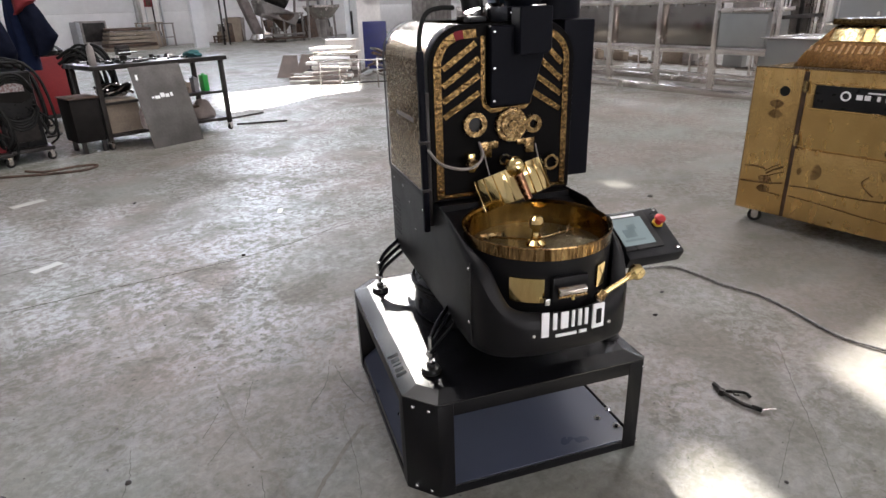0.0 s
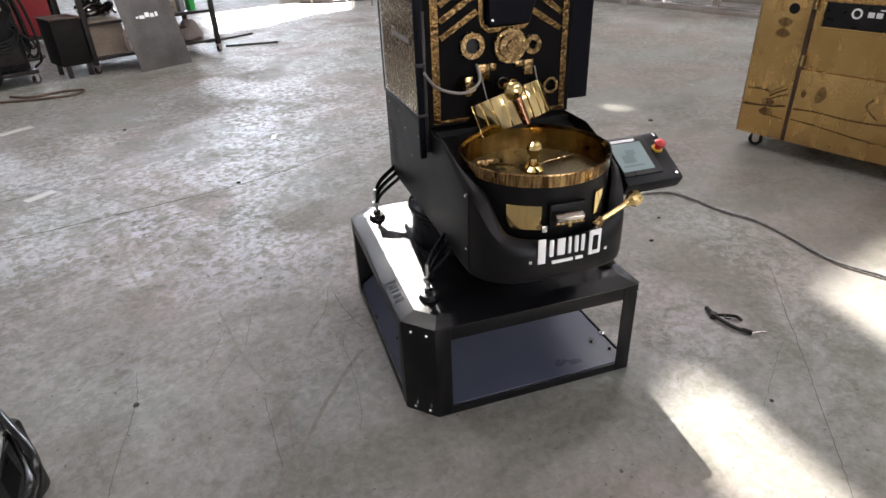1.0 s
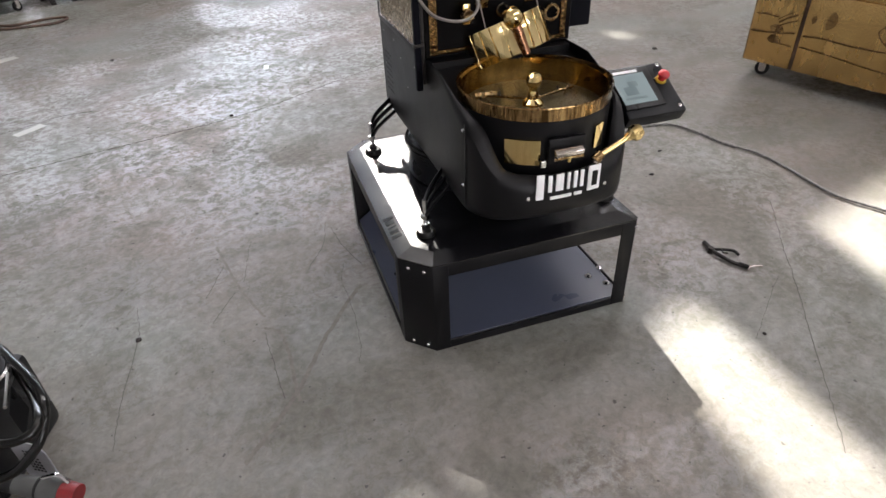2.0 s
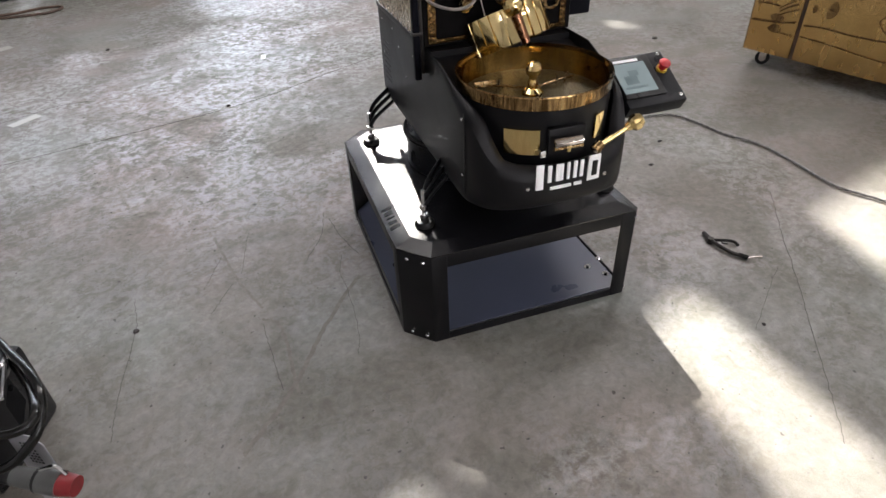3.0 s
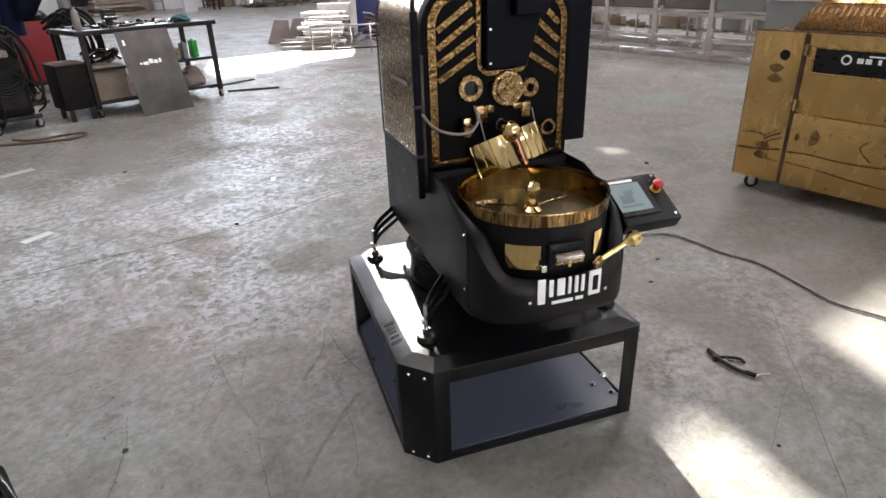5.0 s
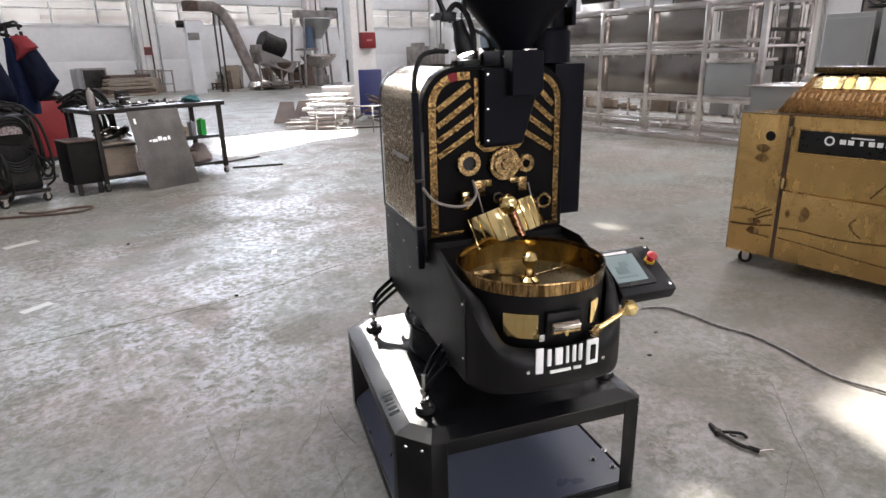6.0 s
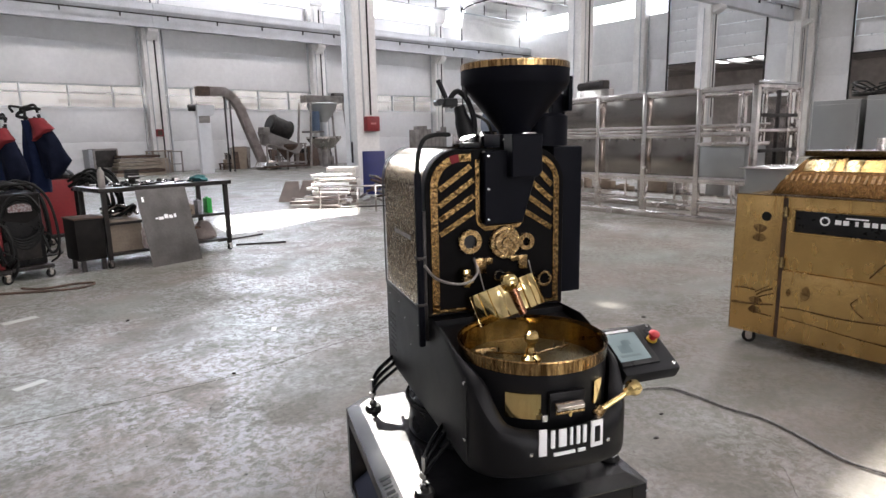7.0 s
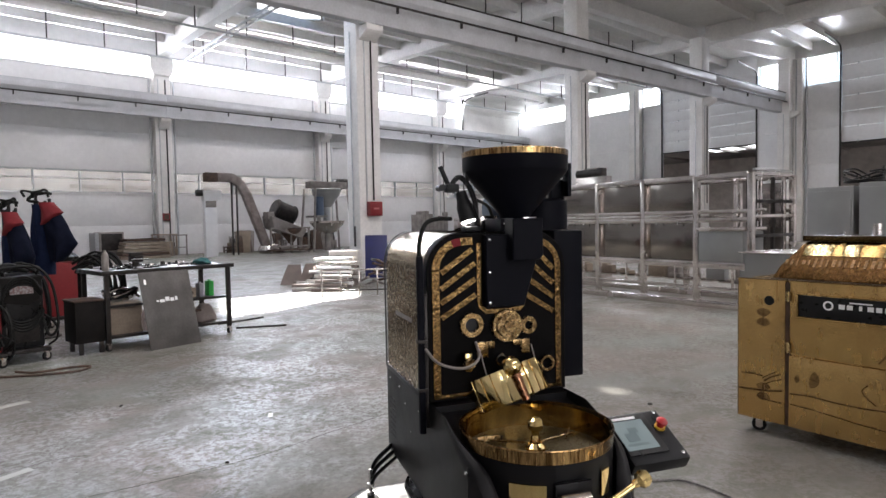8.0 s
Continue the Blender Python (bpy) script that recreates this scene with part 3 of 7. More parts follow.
part("facade", box((-40, WALL_N + 7, -0.3), (60, WALL_N + 7.3, 6.5)), OUTSIDE, back)
for k, (z0, z1) in enumerate(((3.2, 3.3), (3.75, 3.95), (4.3, 4.36), (4.8, 5.1))):
    for j in range(13):
        part("band", box((-38 + 7.5 * j, WALL_N + 6.93, z0), (-38 + 7.5 * j + (4.0, 6.3, 5.2)[(j + k) % 3], WALL_N + 6.99, z1)), (BROWNGREY, DULL, BROWNGREY)[(j + 2 * k) % 3], back)

# roof slab with added, unseen openings shaped to drop sun on the LIT patches
SUN_RUN = SUN_WAY * (ROOF_Z / math.tan(SUN_UP))
LIT = [
    [(0.718, 0.773), (1.058, 1.595), (1.426, 1.439), (1.079, 0.62)],
    [(1.52, 0.77), (1.64, 0.78), (1.76, 0.79), (1.82, 0.73), (1.7, 0.45), (1.535, 0.01), (0.84, -1.5), (0.46, -1.5), (1.246, 0.166), (1.334, 0.334), (1.4, 0.5), (1.45, 0.7)],
    [(0.6, 0.82), (0.52, 0.84), (0.38, 0.68), (0.5, 0.6)],
    [(2.62, 0.68), (3.36, 0.6), (2.6, -1.1), (1.55, -1.1)],
    [(4.2, 3.12), (4.32, 3.04), (4.46, 2.74), (4.36, 2.66), (4.2, 2.9)],
    [(3.75, 9.3), (4.0, 10.5), (4.55, 11.65), (5.0, 12.25), (5.87, 12.3), (6.69, 11.8), (7.44, 11.24), (6.51, 9.85), (5.56, 9.8), (4.43, 9.3)],
]
# openings for the roof lights and for the added fill lamps
ROOFLIGHTS = [(4.9, 28.3, 8.0), (14.8, 28.3, 8.6), (25.0, 28.0, 8.6), (4.9, 21.8, 8.0), (4.9, 17.2, 8.0), (0.5, 5.0, 9.0), (11.5, 5.0, 9.0), (8.5, -4.0, 9.0), (25.5, -3.0, 9.0)]


def roof():
    bm = bmesh.new()
    loops = [[(WALL_W, WALL_S), (WALL_E, WALL_S), (WALL_E, WALL_N), (WALL_W, WALL_N)]]
    loops += [[(x + SUN_RUN.x, y + SUN_RUN.y) for x, y in lit] for lit in LIT]
    loops += [[(x - w / 2, y - 0.3), (x + w / 2, y - 0.3), (x + w / 2, y + 0.3), (x - w / 2, y + 0.3)] for x, y, w in ROOFLIGHTS]
    edges = []
    for lp in loops:
        vs = [bm.verts.new((x, y, ROOF_Z)) for x, y in lp]
        edges += [bm.edges.new((vs[i], vs[(i + 1) % len(vs)])) for i in range(len(vs))]
    bmesh.ops.triangle_fill(bm, use_beauty=True, use_dissolve=False, edges=edges)
    made = bmesh.ops.extrude_face_region(bm, geom=list(bm.faces))
    bmesh.ops.translate(bm, vec=(0, 0, 0.06), verts=[g for g in made["geom"] if isinstance(g, bmesh.types.BMVert)])
    # ribs under the slab, broken where they would stop the sun
    y = 16.2
    while y < WALL_N - 1:
        if not (27.3 < y < 29.2 or 21.0 < y < 22.2 or 16.5 < y < 17.6):
            for xa, xb in ((WALL_W, 10.2), (14.2, WALL_E)) if 20 < y < 25 else ((WALL_W, 10.9), (12.3, WALL_E)) if y < 17 else ((WALL_W, WALL_E),):
                add_box(bm, (xa, y, ROOF_Z - 0.4), (xb, y + 0.16, ROOF_Z + 0.01))
        y += 1.5
    for y in (6.2, 7.6, 10.4, 11.6):
        add_box(bm, (17.0, y, ROOF_Z - 0.4), (WALL_E, y + 0.16, ROOF_Z + 0.01))
    # raised covers over the roof lights, added to keep the sun out
    for x, y, w in ROOFLIGHTS:
        add_box(bm, (x - w / 2 - 0.6, y - 0.4, ROOF_Z + 0.3), (x + w / 2 + 0.6, y + 2.2, ROOF_Z + 0.36))
    structure("ceiling", bm, ROOFING, "grey concrete roof slab with ribs, roof lights and added sun openings", smooth=0)


def girder(name, a, b, w=0.45, z0=9.95, z1=10.75):
    a, b = Vector((*a, 0)), Vector((*b, 0))
    d = b - a
    m = Matrix.Translation(a) @ pose(0, 0, 0, 0, 0, math.degrees(math.atan2(d.y, d.x)))
    bm = plate([(-w / 2, z0), (w / 2, z0), (w / 2, z1), (-w / 2, z1)], d.length, "yz", 0, 0.02)
    ob = structure(name, bm, CONCRETE, "pale grey concrete roof girder")
    ob.matrix_basis = m
    ob["category"] = "girder"


def raised_door():
    d = thing("raised_door", Matrix(), "pale sectional door raised under the roof", "door", kind="structure")
    x0, x1, y = 30.5, 36.4, WALL_N - 0.62
    prof = [(y, 7.95), (y, 9.3)] + [(y - 0.9 + 0.9 * math.cos(radians(a)), 9.3 + 0.9 * math.sin(radians(a))) for a in (20, 40, 60, 80, 90)] + [(y - 2.4, 10.22)]
    for (ya, za), (yb, zb) in zip(prof, prof[1:]):
        part("door_slat", plate([(ya, za), (yb, zb), (yb - 0.05, zb - 0.03), (ya - 0.05, za - 0.03)], x1 - x0, "yz", x0, 0.004), CONCRETE, d)
    for x in (x0 - 0.08, x1 + 0.02):
        part("door_track", tube([(x, y - 0.03, 0.0), (x, y - 0.03, 9.3), (x, y - 0.3, 10.0), (x, y - 1.0, 10.22), (x, y - 2.6, 10.28)], 0.045, 8, 4), RAW_STEEL, d)


roof()
raised_door()
for a, b in (((10.2, 15.5), (9.95, 32.3)), ((20.6, 15.3), (19.2, 32.3)), ((30.0, 14.7), (28.6, 32.3)), ((20.6, 14.6), (20.6, -10.9)), ((30.0, 14.0), (30.0, -10.9))):
    girder("roof_girder", a, b)
girder("roof_girder", (-13.9, 15.95), (9.9, 15.95), 0.4, 10.0, 10.6)
girder("roof_girder", (10.7, 15.1), (20.2, 14.95), 0.4, 10.0, 10.6)
girder("roof_girder", (21.0, 14.9), (29.6, 14.4), 0.4, 10.0, 10.6)
girder("roof_girder", (30.4, 14.3), (37.2, 12.6), 0.4, 10.0, 10.6)


def sprinkler_line(y, z, x0, x1):
    p = thing("ceiling_pipe", pose(0, y, z), "pale steel service pipe hung under the roof", "pipe", "ceiling pipes", "structure")
    part("pipe", rod((x0, 0, 0), (x1, 0, 0), 0.045, seg=10), GALV, p)
    x = x0 + 0.7
    while x < x1:
        part("hanger", rod((x, 0, 0), (x, 0, ROOF_Z - z - 0.02), 0.03, seg=6), RAW_STEEL, p)
        x += 2.2


for y, z in ((30.6, 9.5), (25.5, 9.6), (20.5, 9.7), (17.5, 9.6)):
    sprinkler_line(y, z, -13.5, 37.0)


ladder = thing("cable_ladder", Matrix(), "galvanised cable ladder hung beside the roof girder", "cable ladder", kind="structure")
for x in (10.55, 10.85):
    part("side_rail", box((x, 15.8, 9.6), (x + 0.04, 31.9, 9.7), 0.004), GALV, ladder)
for k in range(32):
    part("rung", box((10.59, 16.0 + 0.5 * k, 9.62), (10.85, 16.05 + 0.5 * k, 9.65), 0.003), GALV, ladder)
for y in (18.0, 22.0, 26.0, 30.0):
    part("drop_rod", rod((10.72, y, 9.65), (10.72, y, ROOF_Z), 0.02, seg=6), RAW_STEEL, ladder)


# ---- the coffee roaster and its stand ----
SPOT = pose(1.2513, 1.0358, 0, 0, 0, -23.0)
TOP = 0.366
SX0, SX1, SY1, CUT = -0.405, 0.397, 0.955, 0.085
RIM, CUTR = 0.0165, 0.012


def machine_stand():
    s = thing("machine_stand", SPOT, "low black steel stand with cut corners and open sides", "machine stand")
    ring_out = [(SX0 + CUT, 0), (SX1 - CUTR, 0), (SX1, CUTR), (SX1, SY1 - CUTR), (SX1 - CUTR, SY1), (SX0 + CUT, SY1), (SX0, SY1 - CUT), (SX0, CUT)]
    d = 0.052
    c2, c3 = CUT - 0.586 * d, 0.004
    ring_in = [(SX0 + d + c2, d), (SX1 - d - c3, d), (SX1 - d, d + c3), (SX1 - d, SY1 - d - c3), (SX1 - d - c3, SY1 - d), (SX0 + d + c2, SY1 - d), (SX0 + d, SY1 - d - c2), (SX0 + d, d + c2)]
    bm = bmesh.new()
    inner, outer, under = ([bm.verts.new((x, y, z)) for x, y in ring_] for ring_, z in ((ring_in, TOP), (ring_out, TOP - RIM), (ring_out, TOP - RIM - 0.004)))
    bm.faces.new(inner)
    bm.faces.new(under)
    for i in range(8):
        j = (i + 1) % 8
        bm.faces.new((inner[i], inner[j], outer[j], outer[i]))
        bm.faces.new((outer[i], outer[j], under[j], under[i]))
    part("top_plate", bm, TOPCOAT, s, "black top plate with a sloped rim", smooth=8)
    shrink = lambda k: [(x * (1 - k) + 0.0075 * k, y * (1 - k) + 0.48 * k) for x, y in ring_out]
    part("shelf", plate(shrink(0.03), 0.004, "xy", 0.022, 0.001), SHELF, s)
    # four corner legs of folded sheet: the cut face and a flange on each side
    t = 0.004
    for sx, sy in ((0, 0), (1, 0), (1, 1), (0, 1)):
        fx = (lambda v: SX0 + v) if sx == 0 else (lambda v: SX1 - v)
        fy = (lambda v: v) if sy == 0 else (lambda v: SY1 - v)
        cut = CUTR if sx else CUT
        out = [(fx(0), fy(cut + 0.05)), (fx(0), fy(cut)), (fx(cut), fy(0)), (fx(cut + 0.05), fy(0)),
               (fx(cut + 0.05), fy(t)), (fx(cut + t / 2), fy(t)), (fx(t), fy(cut + t / 2)), (fx(t), fy(cut + 0.05))]
        leg = part("leg", plate(out, TOP - RIM - 0.0045, "xy", 0.0, 0.001), BLACK, s)
        if sy == 0:
            way = Vector((-1 if sx == 0 else 1, -1, 0)).normalized()
            for u in (0.3, 0.75):
                p = Vector((fx(cut * u), fy(cut * (1 - u)), 0))
                for z in (TOP - 0.045, 0.02):
                    screw(leg, p + Vector((0, 0, z)) + way * 0.002, way, 0.006)
    x0, x1, y0, y1 = SX0 + CUT, SX1 - CUTR, CUT, SY1 - CUT
    for z0, z1, nm in ((TOP - 0.066, TOP - RIM - 0.0045, "top_rail"), (0.0, 0.028, "bottom_rail")):
        for lo, hi in (((x0 + 0.05, 0.001, z0), (x1 - 0.05, 0.005, z1)), ((x0 + 0.05, SY1 - 0.005, z0), (x1 - 0.05, SY1 - 0.001, z1)),
                       ((SX0 + 0.001, y0 + 0.05, z0), (SX0 + 0.005, y1 - 0.05, z1)), ((SX1 - 0.005, CUTR + 0.05, z0), (SX1 - 0.001, SY1 - CUTR - 0.05, z1))):
            part(nm, box(lo, hi, 0.001), BLACK, s)
    for p in ((0.325, 0.145), (0.39, 0.175), (0.365, 0.085), (-0.33, 0.3), (-0.3, 0.36), (-0.34, 0.42), (-0.3, 0.48)):
        bm = lathe([(0, 0.012), (0.006, 0.012), (0.006, 0.004), (0.013, 0.004), (0.013, 0), (0, 0)], (*p, 0.026), seg=6)
        part("bolt", bm, CHROME, s)
    # maker's mark on the left of the top, as plain shapes
    for k, (w, h) in enumerate(((0.014, 0.036), (0.02, 0.028), (0.005, 0.028), (0.015, 0.028), (0.016, 0.036))):
        y = 0.3 - k * 0.028
        part("mark", box((-h / 2, -w / 2, 0.0003), (h / 2, w / 2, 0.001)), BLACK_MATT, s, "", pose(SX0 + 0.026, y, TOP - RIM / 2, 0, -math.degrees(math.atan2(RIM, 0.052)), 0))


def roaster():
    r = thing("coffee_roaster", SPOT, "black coffee roaster with brass trim on a steel stand", "coffee roaster")
    XL, XR, YF, YB = -0.21, 0.265, 0.33, 0.9
    CX, CY = 0.0275, 0.095          # the cooling tray's axis
    R = (XR - XL) / 2

    # lower housing: a shell that runs along both sides and round the nose
    def nose(a, k=1.0):
        """A place round the nose, a rounded square in plan, and the way out of it."""
        q = radians(a)
        c, n = math.cos(q), math.sin(q)
        e = 2 / 3.3
        p = Vector((CX + k * R * math.copysign(abs(c) ** e, c), CY + k * (R + 0.005) * math.copysign(abs(n) ** e, n), 0))
        w = Vector((math.copysign(abs(c) ** (2 - e), c), math.copysign(abs(n) ** (2 - e), n), 0)).normalized()
        return p, w

    curve = [nose(180 + 5 * k) for k in range(37)]
    path = [((XL, y), Vector((-1, 0, 0))) for y in (YB, 0.7, 0.5, YF, 0.26, 0.2, 0.14)] + [((p.x, p.y), w) for p, w in curve] + [((XR, y), Vector((1, 0, 0))) for y in (0.14, 0.2, 0.26, YF, 0.5, 0.7, YB)]
    ktop = [(YB, 0.86), (0.2, 0.86), (0.14, 0.84), (0.08, 0.812), (0.0, 0.79), (-0.04, 0.762), (-0.08, 0.715), (-0.11, 0.68), (-0.145, 0.662)]

    def top_at(y):
        for (ya, za), (yb, zb) in zip(ktop, ktop[1:]):
            if yb <= y <= ya:
                return za + (zb - za) * (ya - y) / (ya - yb)
        return ktop[-1][1]

    bm = bmesh.new()
    rows = []
    for (x, y), out in path:
        zt = top_at(y)
        z0 = 0.508 + 0.032 * min(1.0, max(0.0, (0.02 - y) / 0.16))
        lip = min(1.0, max(0.0, (0.15 - y) / 0.1))
        wide = 0.007 + lip * min(0.042, max(0.0, math.hypot(x - 0.035, y - 0.1) - 0.226))
        drop = 0.3 * (wide - 0.007)
        levels = [(z0, -0.016), (z0 + 0.008, -0.006), (z0 + 0.02, -0.002), (z0 + 0.04, 0), (zt - 0.02 - 1.6 * drop, 0), (zt - 0.006 - drop, -0.1 * wide), (zt - 0.001 - 0.4 * drop, -0.35 * wide), (zt, -0.7 * wide), (zt - 0.004, -0.92 * wide), (zt - 0.014, -wide), (0.6, -wide - 0.004), (z0 + 0.02, -wide - 0.03)]
        rows.append([bm.verts.new(Vector((x, y, z)) + out * d) for z, d in levels])
    for p, q in zip(rows, rows[1:]):
        for i in range(len(p) - 1):
            bm.faces.new((p[i], q[i], q[i + 1], p[i + 1]))
    housing = part("lower_housing", bm, BLACK, r)
    part("base_plate", plate([(XL + 0.03, YB)] + [tuple(nose(180 + 7.5 * k, 0.86)[0].xy) for k in range(25)] + [(XR - 0.03, YB)], 0.03, "xy", 0.53), BLACK, r)
    part("rear_cover", box((XL + 0.002, YB - 0.006, 0.534), (XR - 0.002, YB, 0.858), 0.002), BLACK, r)
    part("deck", box((XL + 0.012, 0.3, 0.835), (XR - 0.012, YB - 0.01, 0.856)), BLACK, r)
    part("seam", box((XL - 0.0012, 0.0, 0.54), (XL + 0.001, 0.005, 0.785)), RUBBER, housing)
    # the collar deck round the cooling tray
    bm = bmesh.new()
    edges = []
    for lp in ([(XL + 0.008, YF), (XL + 0.008, 0.06), (XR - 0.008, 0.06), (XR - 0.008, YF)],):
        if lp:
            rim = [(0.035 + 0.217 * math.cos(radians(a)), 0.1 + 0.217 * math.sin(radians(a))) for a in range(-12, 193, 6)]
            ring_ = lp[:2] + rim[::-1] + lp[-2:]
            vs = [bm.verts.new((x, y, 0.8 + 0.04 * max(0.0, min(1.0, (y - 0.1) / 0.2)))) for x, y in ring_]
            edges += [bm.edges.new((vs[i], vs[(i + 1) % len(vs)])) for i in range(len(vs))]
    bmesh.ops.triangle_fill(bm, use_beauty=True, edges=edges)
    part("collar_deck", bm, BLACK, housing)
    for z in (0.6, 0.765):
        screw(housing, (XL - 0.001, 0.014, z), (-1, 0, 0), 0.006)
    for y, z in ((0.84, 0.82), (0.7, 0.82), (0.84, 0.7), (0.62, 0.78), (0.45, 0.8), (0.55, 0.7)):
        screw(housing, (XL - 0.001, y, z), (-1, 0, 0), 0.004)
    for k in range(8):
        for j in range(3):
            part("vent_slot", box((XL - 0.001, 0.775 + j * 0.03, 0.6 + k * 0.02), (XL + 0.001, 0.795 + j * 0.03, 0.607 + k * 0.02)), RUBBER, housing)

    # upper cabinet
    rad = 0.115
    arch = [(XL, 0.862)] + arc(XL + rad, 1.385 - rad, rad, 180, 90, 12) + arc(XR - rad, 1.385 - rad, rad, 90, 0, 12) + [(XR, 0.862)]
    inner = lambda d: [(x + (d if x < CX else -d) * (1 if x in (XL, XR) else 0.8), z - (d if z > 1.3 else 0)) for x, z in arch]
    part("cabinet_core", plate(inner(0.004), YB - YF - 0.02, "xz", YF + 0.012), BLACK, r)
    part("front_panel", plate(arch, 0.012, "xz", YF, 0.002), FACE, r, "black front panel with gold film trim")
    bm = bmesh.new()
    a = [bm.verts.new((x, YF + 0.035, z)) for x, z in arch]
    b = [bm.verts.new((x, YB - 0.03, z)) for x, z in arch]
    for i in range(len(a) - 1):
        bm.faces.new((a[i], a[i + 1], b[i + 1], b[i]))
    bmesh.ops.solidify(bm, geom=list(bm.faces), thickness=0.003)
    clad = part("side_cladding", bm, CLAD, r, "film-covered bright steel side and top sheet")
    for y0, y1 in ((YF + 0.012, YF + 0.034), (YB - 0.029, YB)):
        bm = bmesh.new()
        out2 = inner(-0.004)
        a = [bm.verts.new((x, y0, z)) for x, z in out2]
        b = [bm.verts.new((x, y1, z)) for x, z in out2]
        for i in range(len(a) - 1):
            bm.faces.new((a[i], a[i + 1], b[i + 1], b[i]))
        bmesh.ops.solidify(bm, geom=list(bm.faces), thickness=0.006)
        part("edge_band", bm, BLACK, r)
    part("name_bar", box((XL - 0.0045, 0.5, 1.085), (XL - 0.0035, 0.72, 1.1)), DULL, clad)
    part("lower_edge_trim", box((XL - 0.004, YF, 0.852), (XL, YB, 0.868), 0.001), BLACK, clad)
    for k in range(9):
        screw(clad, (XL - 0.004, 0.38 + k * 0.06, 0.875), (-1, 0, 0), 0.0035)

    # gold film trim on the front
    y = YF - 0.003
    trim = lambda pts, w, nm="trim": part(nm, plate(ribbon(pts, w), 0.003, "xz", y), FOIL, r)
    mid = 0.0275
    for sgn in (1, -1):
        fx = (lambda x: x) if sgn == 1 else (lambda x: 2 * mid - x)
        leg = [(-0.183, 0.872), (-0.183, 1.0), (-0.183, 1.14), (-0.183, 1.27)] + arc(-0.095, 1.27, 0.088, 170, 95, 8) + ([(-0.06, 1.36)] if sgn == 1 else [])
        trim([(fx(x), z) for x, z in leg], 0.024 if sgn == 1 else 0.02)
        for k, (a, b) in enumerate((((-0.166, 1.262), (-0.062, 1.333)), ((-0.167, 1.213), (-0.052, 1.29)), ((-0.168, 1.168), (-0.052, 1.24)), ((-0.166, 1.122), (-0.052, 1.19)))):
            if sgn == -1:
                b = (b[0] + (-0.034, -0.026, -0.014, -0.004)[k], b[1])
            trim([(fx(a[0]), a[1]), (fx(b[0]), b[1])], 0.017, "stripe")
    trim([(-0.04, 1.352), (-0.04, 1.17), (-0.034, 1.15), (-0.015, 1.134), (0.05, 1.134)], 0.014)
    trim([(0.05, 1.134), (0.1, 1.138), (0.113, 1.15), (0.117, 1.19), (0.128, 1.215)], 0.014)
    trim([(-0.19, 0.876), (-0.05, 0.878)], 0.012)
    trim([(0.16, 0.876), (0.25, 0.876)], 0.012)
    # red patch on the trim's upper left bend
    part("red_patch", plate(ribbon(arc(-0.095, 1.27, 0.088, 112, 94, 4), 0.024), 0.0015, "xz", y - 0.0018), RED_CLOTH, r)
    part("sight_glass", ring(-0.069, 1.096, 0.039, 0.022, 0.014, YF - 0.014), BRASS_SOFT, r)
    part("sight_pane", rod((-0.069, YF - 0.002, 1.096), (-0.069, YF + 0.001, 1.096), 0.024, seg=24), PLASTIC, r)
    gauge = part("sampler_flange", ring(0.05, 1.087, 0.053, 0.001, 0.016, YF - 0.018), BRASS_SOFT, r, "round brass flange with raised face")
    part("sampler_hub", ring(0.05, 1.087, 0.038, 0.018, 0.008, YF - 0.026), BRASS_SOFT, gauge)
    part("sampler_core", ring(0.05, 1.087, 0.016, 0.001, 0.012, YF - 0.03), BRASS_SOFT, gauge)
    for k in range(6):
        a = radians(60 * k + 15)
        screw(gauge, (0.05 + 0.045 * math.cos(a), YF - 0.018, 1.087 + 0.045 * math.sin(a)), (0, -1, 0), 0.004, BRASS)
    part("small_flange", ring(0.126, 1.083, 0.029, 0.013, 0.014, YF - 0.014), BRASS_SOFT, r)
    for lo, hi in (((-0.052, 0.99), (-0.015, 1.04)), ((-0.0145, 1.018), (0.007, 1.04)), ((0.07, 1.022), (0.1, 1.04)), ((0.1005, 0.993), (0.13, 1.04))):
        part("gold_block", box((lo[0], YF - 0.012, lo[1]), (hi[0], YF - 0.0005, hi[1]), 0.002), BRASS_SOFT, r)
    valve = part("valve_body", box((-0.105, YF - 0.04, 0.955), (-0.078, YF - 0.001, 1.015), 0.008), BRASS, r)
    part("valve_nut", rod((-0.092, YF - 0.055, 0.985), (-0.092, YF - 0.03, 0.985), 0.018, seg=6), BRASS_SOFT, valve)
    part("drop_ring", ring(0.03, 0.978, 0.02, 0.013, 0.01, YF - 0.012), CHROME, r)
    part("latch_ring", ring(0.19, 0.955, 0.026, 0.018, 0.008, YF - 0.02), BRASS_SOFT, r)
    part("steam_hose", tube([(-0.225, 0.31, 1.035), (-0.2, 0.27, 1.0), (-0.15, 0.24, 0.985), (-0.1, 0.25, 0.985), (-0.062, 0.28, 1.005), (-0.055, 0.325, 1.04)], 0.0042), DULL, r)
    for xa, xb in ((-0.045, -0.03), (0.135, 0.165)):
        part("guide_wire", tube([(xa, 0.32, 1.02), (xa + 0.006, 0.3, 0.97), (xb, 0.27, 0.9)], 0.002, 6), DULL, r)

    # discharge door: polished brass drum shell, weight ball on a copper stem
    m = Matrix.Translation((0.048, 0.325, 0.89)) @ pose(0, 0, 0, -22, -15, 0)
    bm = lathe([(0.119, -0.052), (0.123, -0.046), (0.123, 0.044), (0.12, 0.05), (0.113, 0.05), (0.113, -0.052), (0.119, -0.052)], seg=44, a0=radians(178), a1=radians(362))
